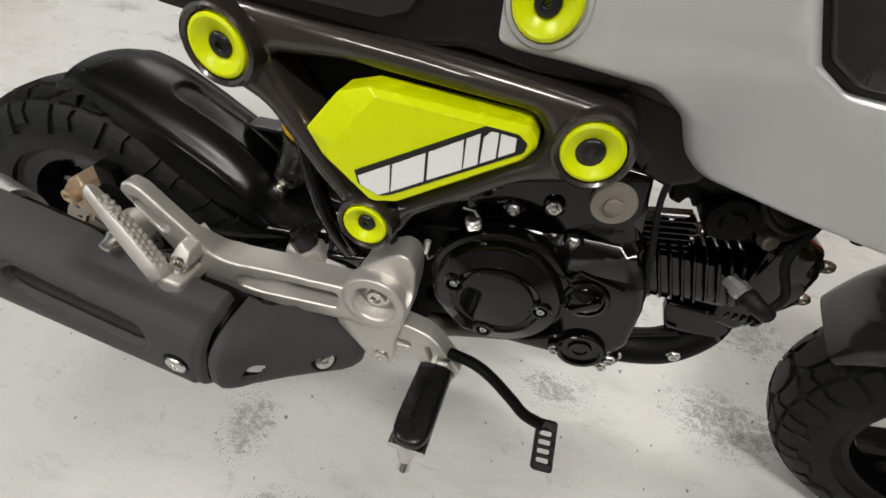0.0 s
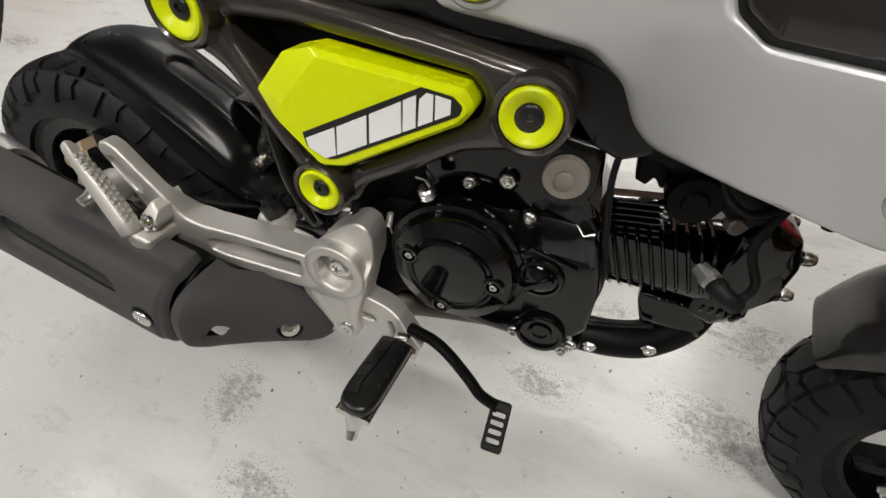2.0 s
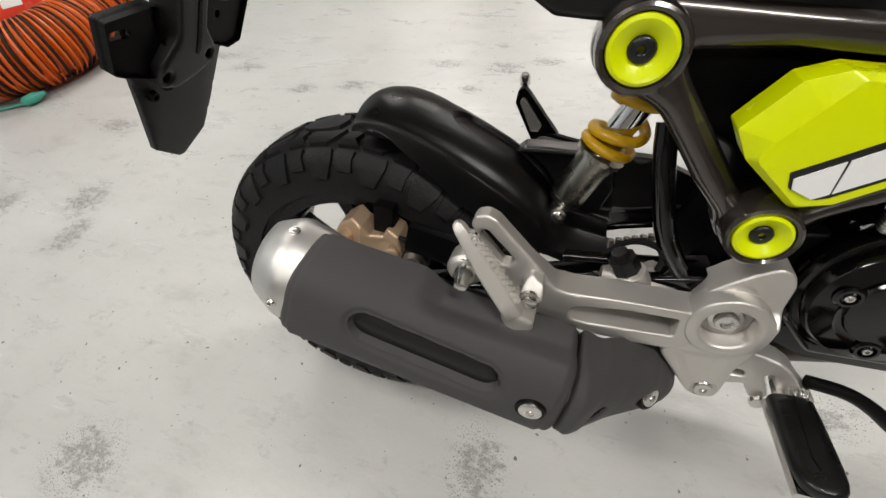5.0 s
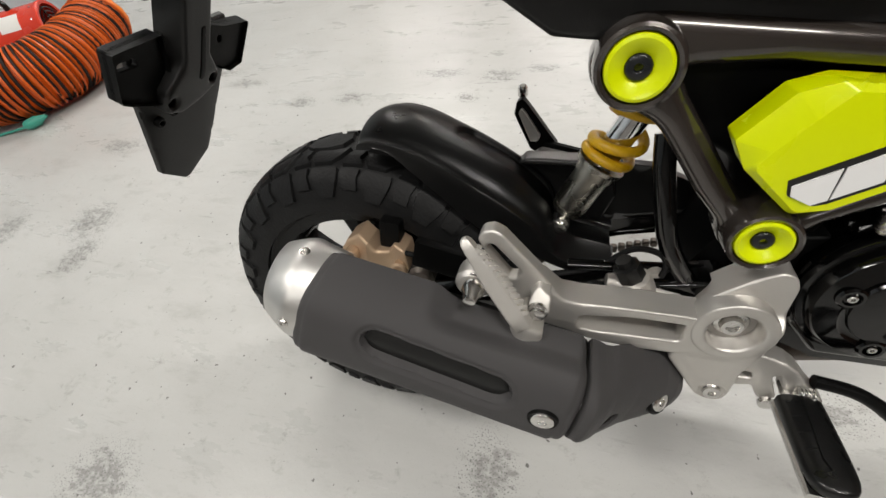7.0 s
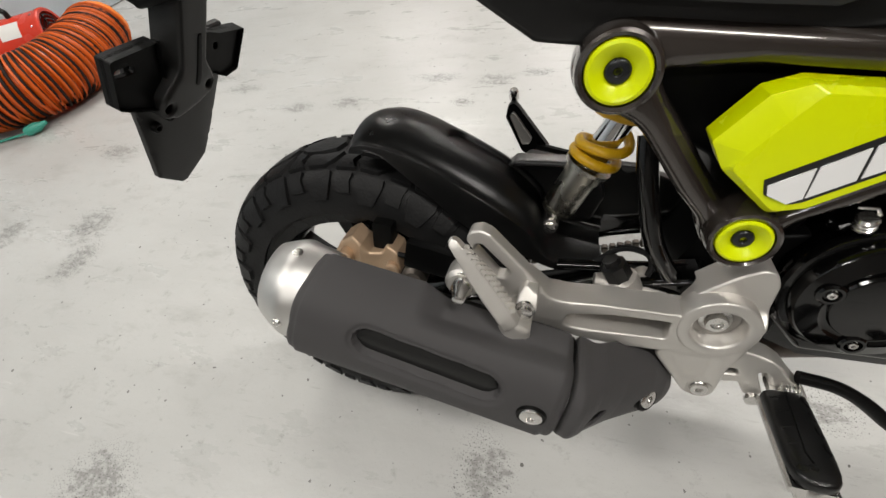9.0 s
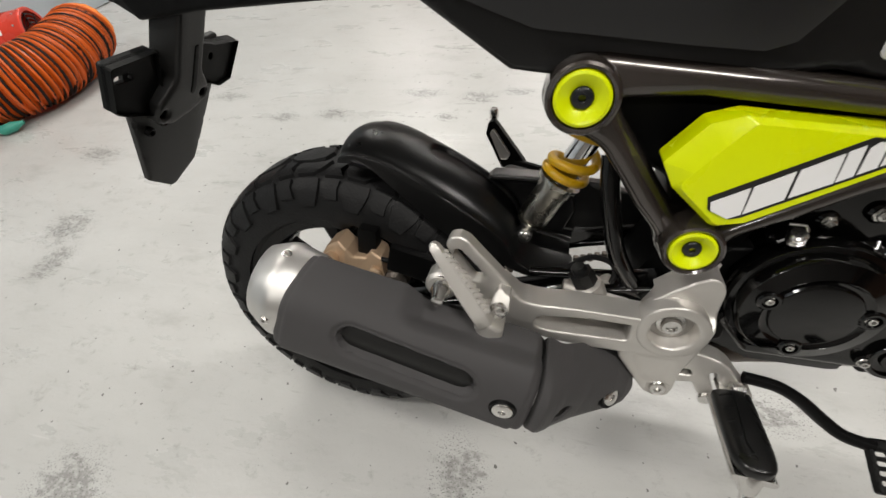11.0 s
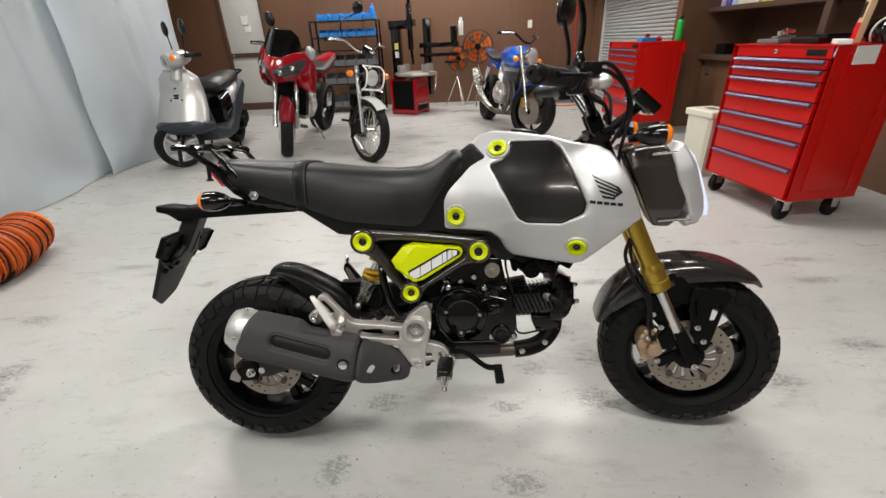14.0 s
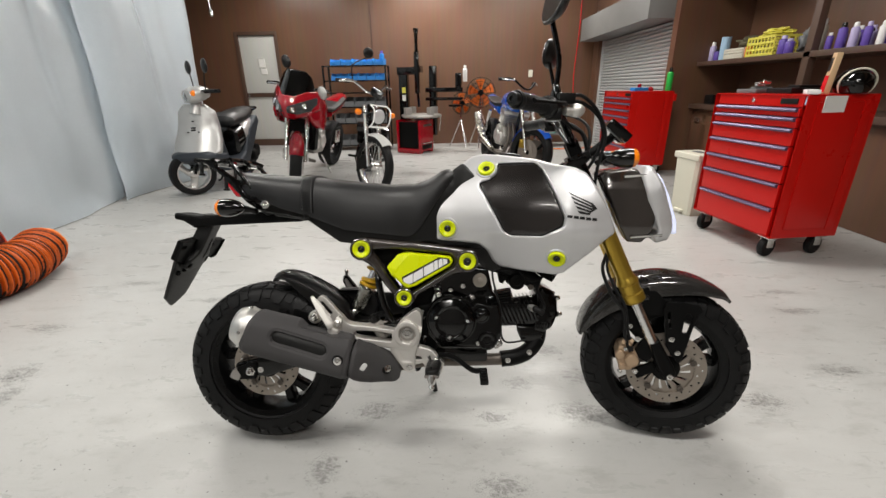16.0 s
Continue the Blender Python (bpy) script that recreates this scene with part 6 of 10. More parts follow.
part("upper_case", bm, GLOSS_BLACK, engine)
CC = V(0.592, 0.090, 0.387)
bm = bmesh.new()
lathe(bm, [(0.074, -0.012), (0.074, 0.001), (0.072, 0.004), (0.067, 0.005), (0.0665, 0.012), (0.063, 0.017), (0.053, 0.0205), (0.047, 0.0225), (0.0445, 0.0205), (0.040, 0.0200), (0.0385, 0.0222), (0.036, 0.0228), (0.0, 0.0232)], CC, OUT, 48)
clutch = part("clutch_cover", bm, GLOSS_BLACK, engine, "round gloss black clutch cover")
for deg in (163, 4, 263):
    a = radians(deg)
    p = CC + Vector((0.0460 * math.cos(a), 0, 0.0460 * math.sin(a)))
    bm = bmesh.new()
    lathe(bm, [(0.0115, 0.004), (0.0115, 0.0225), (0.0095, 0.0245), (0.0072, 0.0245), (0.0070, 0.0195), (0.002, 0.0195)], p, OUT, 18)
    lug = part("cover_lug", bm, GLOSS_BLACK, clutch)
    bolt(lug, p + Vector((0, -0.0195, 0)), OUT, STEEL, 0.0040, 0.0055)
bm = bmesh.new()
lathe(bm, [(0.024, 0), (0.024, 0.008), (0.022, 0.011), (0.019, 0.012), (0.018, 0.008)], V(0.678, 0.086, 0.402), OUT, 26)
lathe(bm, [(0.0175, 0.006), (0.017, 0.011), (0.010, 0.016), (0.0, 0.0175)], V(0.678, 0.086, 0.402), OUT, 22)
box(bm, V(0.678, 0.1025, 0.402), (0.032, 0.008, 0.006), pose(0, 0, 0, 0, -40, 0), 0.002)
part("oil_filler", bm, GLOSS_BLACK, engine)
bm = bmesh.new()
lathe(bm, [(0.027, -0.01), (0.027, 0.010), (0.025, 0.013), (0.021, 0.013), (0.020, 0.009), (0.013, 0.008), (0.012, 0.0105), (0.008, 0.0105), (0.007, 0.0085), (0.0, 0.0085)], V(0.694, 0.086, 0.326), OUT, 30)
for dx, dz in ((-0.026, -0.006), (0.026, -0.014)):
    lathe(bm, [(0.008, 0), (0.008, 0.010), (0.006, 0.011)], V(0.694 + dx, 0.086, 0.326 + dz), OUT, 14)
cap = part("oil_filter_cap", bm, GLOSS_BLACK, engine)
for dx, dz in ((-0.027, -0.006), (0.027, -0.014)):
    bolt(cap, V(0.694 + dx, 0.097, 0.326 + dz), OUT, STEEL, 0.0045, 0.006)
for x, z, w in ((0.653, 0.447, 0.062), (0.718, 0.432, 0.062), (0.728, 0.318, 0.088), (0.626, 0.481, 0.062), (0.590, 0.468, 0.060)):
    bm = bmesh.new()
    lathe(bm, [(0.011, -0.02), (0.0105, 0.002), (0.008, 0.004)], V(x, w, z), OUT, 16)
    lug = part("case_lug", bm, GLOSS_BLACK, engine)
    bolt(lug, V(x, w + 0.003, z), OUT, STEEL, 0.0055, 0.006)
bm = bmesh.new()
lathe(bm, [(0.0065, 0.0), (0.0085, 0.001), (0.0085, 0.003), (0.0065, 0.004), (0.0085, 0.005), (0.0085, 0.007), (0.0065, 0.008), (0.0085, 0.009), (0.0085, 0.011), (0.0065, 0.013)], V(0.557, 0.088, 0.458), Vector((-0.2, -0.3, 1)), 14)
tube(bm, [V(0.545, 0.090, 0.478), V(0.556, 0.094, 0.480), V(0.560, 0.094, 0.474)], 0.0016, 6)
part("return_spring", bm, STEEL, engine)
bm = bmesh.new()
tube(bm, [V(0.640, 0.0925, 0.432), V(0.650, 0.0930, 0.4245), V(0.658, 0.0930, 0.4268), V(0.6647, 0.0925, 0.4349), V(0.7078, 0.0925, 0.4234)], 0.0024, 8)
part("case_rib", bm, GLOSS_BLACK, engine)
bm = bmesh.new()
lathe(bm, [(0.0205, -0.06), (0.0205, 0.010), (0.0195, 0.012), (0.0085, 0.012), (0.0085, 0.0155), (0.0070, 0.0165)], V(0.675, 0.055, 0.4975), OUT, 28)
part("starter_motor", bm, STARTER, engine, "dull grey-brown starter motor end")
CYL = Matrix.Translation((0.006, 0.050, -0.026))  # the cylinder sits left of the middle
TURNED.append(CYL)
# finned cylinder and head, lying forward
cyl = part("cylinder", tube(bmesh.new(), [V(0.70, 0.012, 0.405), V(0.86, 0.012, 0.425)], [0.034, 0.034], 20), GLOSS_BLACK, engine, "gloss black finned cylinder")
core = bmesh.new()
ring_loft(core, [[V(x - 0.012 - 0.40 * dz, w, 0.413 + dz) for w, dz in ((-0.020, -0.045), (0.046, -0.045), (0.059, -0.022), (0.059, 0.026), (0.048, 0.032), (-0.018, 0.030))] for x in (0.722, 0.852)])
part("cylinder_core", core, GLOSS_BLACK, cyl)
for k in range(11):
    x = 0.732 + 0.0118 * k
    zc = 0.413 + 0.0013 * k
    low = 0.050 if k < 7 else 0.044
    bm = bmesh.new()
    pts = fillet([(-0.022, zc - low), (0.050, zc - low), (0.070, zc - low + 0.020), (0.070, zc + 0.030), (0.054, zc + 0.038), (-0.022, zc + 0.032)], 0.010)
    ring_loft(bm, [[V(x - 0.012 + d - 0.40 * (z - zc), w * g, zc + (z - zc) * g) for w, z in pts] for d, g in ((-0.0022, 0.965), (-0.0010, 0.995), (0.0010, 0.995), (0.0022, 0.965))])
    part("fin", bm, GLOSS_BLACK, cyl, "", 60)
for k in range(6):
    bm = bmesh.new()
    z = 0.4437 + 0.0073 * k
    box(bm, V(0.7505 + -0.00260 * k, 0.043, z), (0.060, 0.024, 0.0026), pose(0, 0, 0, 0, -9, 0), 0.0008)
    part("upper_fin", bm, GLOSS_BLACK, cyl)
bm = bmesh.new()
box(bm, V(0.7400, 0.030, 0.4539), (0.064, 0.006, 0.0485), pose(0, 0, 0, 0, -9, 0), 0.002)
part("upper_fin_backing", bm, MATT_BLACK, cyl)
head = relief(fillet([(0.836, 0.352), (0.842, 0.470), (0.862, 0.492), (0.898, 0.476), (0.912, 0.444), (0.913, 0.399), (0.898, 0.364), (0.868, 0.345)], 0.012), lambda x, z: 0.056 - 0.18 * max(0, x - 0.872), 0.1, 0.012, (), 0.016, True)
head = part("cylinder_head", head, GLOSS_BLACK, engine)
for x, w, z in ((0.908, 0.036, 0.452), (0.916, 0.032, 0.400), (0.908, -0.03, 0.452), (0.916, -0.03, 0.400)):
    bm = bmesh.new()
    tube(bm, [V(x - 0.03, w, z - 0.003), V(x, w, z)], 0.009, 12)
    part("head_stud", bm, GLOSS_BLACK, head)
    bm = bmesh.new()
    lathe(bm, [(0.0075, 0), (0.0075, 0.008), (0.005, 0.013), (0.002, 0.014)], V(x, w, z), (1, 0, 0.1), 10)
    part("stud_nut", bm, STEEL, head)
for k in range(5):
    bm = bmesh.new()
    pts = fillet([(-0.02, 0.358), (0.052, 0.358), (0.062, 0.378), (-0.02, 0.378)], 0.006)
    ring_loft(bm, [[V(0.850 + 0.009 * k + d, w, z) for w, z in pts] for d in (-0.0014, 0.0014)])
    part("head_fin", bm, GLOSS_BLACK, head)
bm = bmesh.new()
lathe(bm, [(0.026, -0.03), (0.026, 0.002), (0.024, 0.004), (0.016, 0.005), (0.0, 0.0055)], V(0.880, 0.048, 0.418), OUT, 26)
part("cam_cover", bm, GLOSS_BLACK, head)
bm = bmesh.new()
d = Vector((0.30, -1, 0.1)).normalized()
c = V(0.822, 0.066, 0.432)
d = Vector((0.62, -1, -0.05)).normalized()
lathe(bm, [(0.0085, 0), (0.0085, 0.010), (0.0105, 0.011), (0.0105, 0.019), (0.0085, 0.020), (0.0080, 0.028), (0.0062, 0.029)], c, d, 10)
plug = part("spark_plug", bm, BRUSHED, head)
bm = bmesh.new()
tube(bm, curve([c + d * 0.024, c + d * 0.030, c + d * 0.036 + Vector((0.004, 0, -0.003)), c + d * 0.040 + Vector((0.014, 0.004, -0.010))], 4), [0.0105] * 5 + [0.009] * 8, 12)
part("plug_cap", bm, RUBBER, plug)
bm = bmesh.new()
hose(bm, [c + d * 0.038 + Vector((0.013, 0.004, -0.008)), V(0.862, 0.09, 0.445), V(0.842, 0.088, 0.485), V(0.856, 0.07, 0.525), V(0.88, 0.03, 0.555)], 0.0042, 10)
part("plug_lead", bm, RUBBER, bike)

TURNED.pop()

# throttle body, boots and wiring over the cylinder
bm = bmesh.new()
lathe(bm, [(0.024, -0.03), (0.0245, 0.0), (0.0245, 0.018), (0.022, 0.022), (0.012, 0.023), (0.010, 0.026), (0.0, 0.026)], V(0.788, 0.012, 0.486), OUT, 26)
body = part("throttle_body", bm, MATT_BLACK, engine)
bm = bmesh.new()
tube(bm, [V(0.70, 0.0, 0.55), V(0.76, 0.0, 0.525), V(0.82, 0.0, 0.50), V(0.85, 0.0, 0.475)], [0.03, 0.026, 0.026, 0.024], 16)
part("intake_boot", bm, RUBBER, body)
bm = bmesh.new()
lathe(bm, [(0.008, 0), (0.008, 0.010), (0.006, 0.012)], V(0.828, 0.022, 0.468), (0.2, -1, 0.2), 14)
part("sensor", bm, DULL_STEEL, body)
bm = bmesh.new()
hose(bm, [V(0.715, 0.050, 0.56), V(0.712, 0.060, 0.51), V(0.722, 0.070, 0.46), V(0.736, 0.070, 0.40), V(0.738, 0.060, 0.335), V(0.760, 0.03, 0.300), V(0.82, 0.010, 0.300)], 0.0030, 8)
part("engine_wire", bm, RUBBER, bike)
bm = bmesh.new()
hose(bm, [V(0.79, 0.03, 0.54), V(0.80, 0.045, 0.51), V(0.83, 0.04, 0.49), V(0.87, 0.02, 0.50)], 0.0035, 8)
part("engine_wire", bm, RUBBER, bike)
bm = bmesh.new()
hose(bm, [V(0.70, 0.03, 0.54), V(0.74, 0.04, 0.525), V(0.78, 0.03, 0.53)], 0.005, 8)
part("breather_hose", bm, RUBBER, bike)
bm = bmesh.new()
box(bm, V(0.80, 0.0, 0.545), (0.18, 0.10, 0.045), None, 0.010)
box(bm, V(0.885, 0.0, 0.515), (0.05, 0.05, 0.05), pose(0, 0, 0, 0, 30, 0), 0.008)
part("air_box", bm, MATT_BLACK, bike)
bm = bmesh.new()
tube(bm, [V(0.93, 0, 0.56), V(0.90, 0, 0.60), V(0.70, 0, 0.62)], 0.022, 12)
tube(bm, [V(0.886, 0.03, 0.535), V(0.888, 0.035, 0.49)], [0.006, 0.005], 10)
part("down_tube", bm, MATT_BLACK, bike)
bm = relief(fillet([(0.735, 0.497), (0.739, 0.478), (0.750, 0.474), (0.755, 0.485), (0.763, 0.474), (0.790, 0.480), (0.800, 0.530), (0.730, 0.535)], 0.003), 0.002, 0.020, 0.003, (), 0.008)
part("wire_clamp", bm, MATT_BLACK, bike)
bm = relief(fillet([(0.470, 0.390), (0.500, 0.425), (0.548, 0.430), (0.548, 0.290), (0.515, 0.283), (0.498, 0.225), (0.484, 0.218), (0.476, 0.285)], 0.010), 0.062, 0.030, 0.004, (fillet([(0.506, 0.330), (0.516, 0.332), (0.514, 0.308), (0.507, 0.306)], 0.003),), 0.012)
pivot = part("pivot_plate", bm, MATT_BLACK, bike)
bm = bmesh.new()
for k in range(7):
    lathe(bm, [(0.0030, 0), (0.0040, 0.0009), (0.0030, 0.0018)], V(0.5080 - 0.0004 * k, 0.072, 0.412 - 0.0026 * k), (0, 0, -1), 10)
tube(bm, [V(0.506, 0.072, 0.396), V(0.510, 0.073, 0.386), V(0.515, 0.072, 0.392)], 0.0013, 6)
part("switch_spring", bm, DULL_ALU, pivot)
bm = bmesh.new()
box(bm, V(0.60, -0.02, 0.268), (0.20, 0.13, 0.05), None, 0.015)
part("sump", bm, GLOSS_BLACK, engine)
bm = relief(fillet([(0.792, 0.342), (0.794, 0.326), (0.808, 0.292), (0.850, 0.276), (0.876, 0.292), (0.873, 0.318), (0.858, 0.342)], [0.004, 0.02, 0.01, 0.02, 0.012, 0.02, 0.004]), lambda x, z: 0.004 - 0.5 * max(0, 0.300 - z), 0.010, 0.004, (), 0.008)
part("flange_plate", bm, GLOSS_BLACK, engine)
# exhaust header
bm = bmesh.new()
tube(bm, curve([V(0.868, -0.04, 0.365), V(0.864, -0.025, 0.312), V(0.842, -0.012, 0.268), V(0.80, -0.008, 0.243), V(0.75, -0.008, 0.234), V(0.64, 0.01, 0.238), V(0.52, 0.05, 0.252), V(0.44, 0.095, 0.258), V(0.40, 0.125, 0.275)], 6), 0.0185, 18)
pipe = part("exhaust_pipe", bm, DULL_STEEL, bike, "dull steel exhaust pipe with a black guard")
bm = bmesh.new()
tube(bm, curve([V(0.866, -0.030, 0.330), V(0.858, -0.019, 0.292), V(0.828, -0.010, 0.257), V(0.79, -0.008, 0.240), V(0.745, -0.007, 0.234)], 6), 0.0250, 18)
guard = part("pipe_guard", bm, MATT_BLACK, pipe)
bolt(guard, V(0.764, 0.016, 0.238), OUT, STEEL, 0.007, 0.005)
bolt(guard, V(0.830, 0.013, 0.262), OUT, STEEL, 0.007, 0.005)
bm = bmesh.new()
lathe(bm, [(0.032, -0.008), (0.034, 0.0), (0.034, 0.008), (0.03, 0.012)], V(0.868, -0.05, 0.352), (0, 0.0, -1), 20)
part("exhaust_flange", bm, GLOSS_BLACK, pipe)

# ---- front end, steered to the right ----
TURNED.append(STEER)

def fork_x(z):
    return 1.231 - 0.448 * (z - 0.227)


for sgn in (1, -1):
    w = sgn * 0.088
    bm = bmesh.new()
    zs = [(0.715, 0.0235), (0.65, 0.0235), (0.522, 0.0235), (0.514, 0.0255), (0.506, 0.0300), (0.500, 0.0300), (0.498, 0.0275), (0.474, 0.0275), (0.472, 0.0305), (0.452, 0.0305), (0.447, 0.0255)]
    tube(bm, [V(fork_x(z), w, z) for z, _ in zs], [r for _, r in zs], 24)
    fork = part("fork_leg", bm, GOLD, bike, "gold anodised upside-down fork leg")
    part("slider_tube", tube(bmesh.new(), [V(fork_x(0.46), w, 0.46), V(fork_x(0.30), w, 0.30)], 0.0155, 20), CHROME, fork)
    bm = relief(fillet([(1.1740, 0.3270), (1.1990, 0.3420), (1.2250, 0.2960), (1.2450, 0.2600), (1.2520, 0.2400), (1.2440, 0.2230), (1.2240, 0.2200), (1.2120, 0.2340), (1.2000, 0.2600)], 0.008), 0.088 + 0.017, 0.034, 0.009, (), 0.010)
    part("axle_clamp", bm if sgn > 0 else mirrored(bm), MATT_BLACK, fork)
bolt(bike, V(1.234, 0.100, 0.233), OUT, STEEL, 0.0095, 0.010, "axle_bolt")
bm = bmesh.new()
box(bm, V(fork_x(0.72), 0, 0.72), (0.05, 0.24, 0.035), pose(0, 0, 0, 0, -24, 0), 0.01)
box(bm, V(fork_x(0.835) - 0.004, 0, 0.835), (0.06, 0.23, 0.024), pose(0, 0, 0, 0, -24, 0), 0.01)
tube(bm, [V(fork_x(0.72) - 0.04, 0, 0.70), V(fork_x(0.835) - 0.035, 0, 0.835)], 0.026, 14)
for w in (-0.088, 0.088):
    tube(bm, [V(fork_x(z), w, z) for z in (0.71, 0.855)], 0.0215, 14)
part("triple_clamp", bm, GLOSS_BLACK, bike)

# front fender
fc = V(1.230, 0, 0.240)
bm = bmesh.new()
rings = []
for k in range(31):
    a = radians(161 - (161 - 50) * k / 30)
    r = float(np.interp(k, [0, 3, 10, 16, 24, 28, 30], [0.262, 0.271, 0.279, 0.278, 0.276, 0.273, 0.264]))
    drop = float(np.interp(k, [0, 4, 9, 15, 21, 26, 30], [0.012, 0.036, 0.056, 0.060, 0.050, 0.030, 0.010]))
    wide = float(np.interp(k, [0, 4, 10, 20, 27, 30], [0.055, 0.072, 0.078, 0.076, 0.062, 0.030]))
    row = []
    for j in range(-9, 10):
        u = abs(j) / 9
        w = math.copysign(wide * math.sin(min(1, u * 1.18) * math.pi / 2), j) if j else 0
        rr = r - drop * max(0, (u - 0.12) / 0.88) ** 2.2
        row.append(fc + V(rr * math.cos(a), w, rr * math.sin(a)))
    rings.append(row)
ring_loft(bm, rings, cap=False, closed=False)
bmesh.ops.solidify(bm, geom=bm.faces[:], thickness=0.0035)
ff = part("front_fender", bm, FENDER_GREY, bike, "glossy dark grey metallic front fender")
for sgn in (1, -1):
    stay = fillet([(1.2080, 0.4250), (1.2150, 0.4520), (1.2980, 0.4450), (1.3080, 0.4280), (1.2900, 0.3880), (1.2680, 0.2800), (1.2580, 0.2660), (1.2440, 0.2820), (1.2250, 0.3110)], [0.01, 0.01, 0.01, 0.01, 0.03, 0.008, 0.008, 0.02, 0.02])
    win = fillet([(1.2672, 0.4185), (1.2762, 0.4190), (1.2860, 0.4080), (1.2740, 0.3600), (1.2600, 0.3590)], 0.004)
    slit = fillet([(1.2190, 0.4190), (1.2257, 0.4190), (1.2325, 0.3710), (1.2280, 0.3705)], 0.002)
    bm = relief(stay, 0.088, 0.006, 0.002, (win, slit), 0.012)
    part("fender_stay", bm if sgn > 0 else mirrored(bm), MATT_BLACK, ff)
    bm = relief(fillet([(1.120, 0.425), (1.133, 0.470), (1.163, 0.488), (1.190, 0.476), (1.216, 0.446), (1.212, 0.400), (1.150, 0.405)], 0.012), 0.077, 0.006, 0.002, (), 0.014)
    part("arch_plate", bm if sgn > 0 else mirrored(bm), MATT_BLACK, ff)
    for x, z in ((1.235, 0.339), (1.2535, 0.299), (1.1225, 0.372), (1.145, 0.335)):
        bolt(ff, V(x, sgn * 0.088, z), (0, -sgn, 0), STEEL, 0.006, 0.006)
    bm = relief(fillet([(1.110, 0.42), (1.150, 0.43), (1.180, 0.35), (1.150, 0.325), (1.120, 0.36)], 0.01), 0.080, 0.006, 0.002, (), 0.016)
    part("rear_stay", bm if sgn > 0 else mirrored(bm), MATT_BLACK, ff)

# front caliper and hoses
body = fillet([(1.098, 0.250), (1.090, 0.285), (1.096, 0.312), (1.112, 0.318), (1.124, 0.310), (1.140, 0.300), (1.150, 0.282), (1.146, 0.252), (1.128, 0.236), (1.110, 0.236)], 0.007)
fcal = part("front_caliper", relief(body, lambda x, z: 0.098 - 0.006 * abs(math.sin((z - 0.25) * 55)), 0.048, 0.005, (), 0.006), BRONZE, bike, "bronze front brake caliper")
for x, z, r, h in ((1.1315, 0.2735, 0.0185, 0.013), (1.0990, 0.2860, 0.0125, 0.006), (1.1060, 0.2500, 0.0090, 0.007)):
    bm = bmesh.new()
    lathe(bm, [(r, -0.004), (r, h * 0.7), (r * 0.92, h * 0.92), (r * 0.8, h), (r * 0.3, h)], V(x, 0.098, z), OUT, 24)
    part("piston_housing", bm, BRONZE, fcal)
for x, z, h in ((1.121, 0.318, 0.022), (1.108, 0.322, 0.016)):
    bm = bmesh.new()
    lathe(bm, [(0.0085, -0.006), (0.0085, h * 0.5), (0.0065, h * 0.55), (0.0065, h), (0.003, h)], V(x, 0.094, z), (0.25, -0.55, 0.8), 16)
    part("slide_pin", bm, BRONZE, fcal)
bolt(fcal, V(1.1420, 0.10, 0.2390), OUT, STEEL, 0.006, 0.008)
bolt(fcal, V(1.1010, 0.10, 0.2360), OUT, STEEL, 0.0055, 0.008)
bolt(fcal, V(1.1130, 0.10, 0.3060), OUT, STEEL, 0.0045, 0.008)
bm = bmesh.new()
box(bm, V(1.172, 0.078, 0.235), (0.06, 0.012, 0.03), pose(0, 0, 0, 0, -30, 0), 0.004)
box(bm, V(1.170, 0.082, 0.30), (0.05, 0.012, 0.06), pose(0, 0, 0, 0, 30, 0), 0.004)
part("caliper_mount", bm, MATT_BLACK, fcal)
bm = bmesh.new()
hose(bm, [V(1.125, 0.10, 0.300), V(1.108, 0.105, 0.35), V(1.100, 0.11, 0.42), V(1.065, 0.11, 0.47), V(1.038, 0.10, 0.54), V(1.050, 0.09, 0.60), V(1.040, 0.08, 0.68)], 0.0048, 10)
hose(bm, [V(1.132, 0.098, 0.300), V(1.116, 0.105, 0.36), V(1.102, 0.107, 0.44), V(1.072, 0.105, 0.49), V(1.050, 0.095, 0.55), V(1.060, 0.085, 0.62)], 0.0038, 10)
part("front_brake_hose", bm, RUBBER, bike)

# headlight: dark shell with a silver front and a lit lens
shell = fillet([(1.016, 0.800), (1.030, 0.812), (1.115, 0.822), (1.170, 0.700), (1.155, 0.640), (1.135, 0.616), (1.098, 0.618), (1.076, 0.660), (1.044, 0.735)], [0.008, 0.01, 0.03, 0.03, 0.03, 0.01, 0.01, 0.03, 0.05])


def lamp_height(x, z):
    return 0.105 - 0.25 * max(0, z - 0.76) - 0.3 * max(0, 0.66 - z) - 0.35 * max(0, 1.040 - x)


lampo = part("headlight", relief(shell, lamp_height, 0.2, 0.008, (), 0.008, True), BROWN_METALLIC, bike, "dark headlight shell with a silver front")
face = fillet([(1.120, 0.800), (1.135, 0.826), (1.152, 0.822), (1.180, 0.775), (1.210, 0.690), (1.216, 0.650), (1.206, 0.622), (1.170, 0.616), (1.162, 0.632), (1.175, 0.650), (1.155, 0.700), (1.138, 0.735)], 0.008)
part("headlight_surround", relief(face, lambda x, z: 0.109 - 0.25 * max(0, z - 0.76) - 0.3 * max(0, 0.66 - z) - 0.5 * max(0, x - 1.170), 0.2, 0.012, (), 0.012, True), SILVER_PAINT, lampo)
lens = fillet([(1.160, 0.812), (1.180, 0.790), (1.202, 0.740), (1.224, 0.672), (1.226, 0.640), (1.210, 0.640), (1.196, 0.690), (1.175, 0.760)], 0.01)
part("headlight_lens", relief(lens, 0.078, 0.1, 0.006, (), 0.010, True), LAMP_LENS, lampo, "pale violet lit lens")
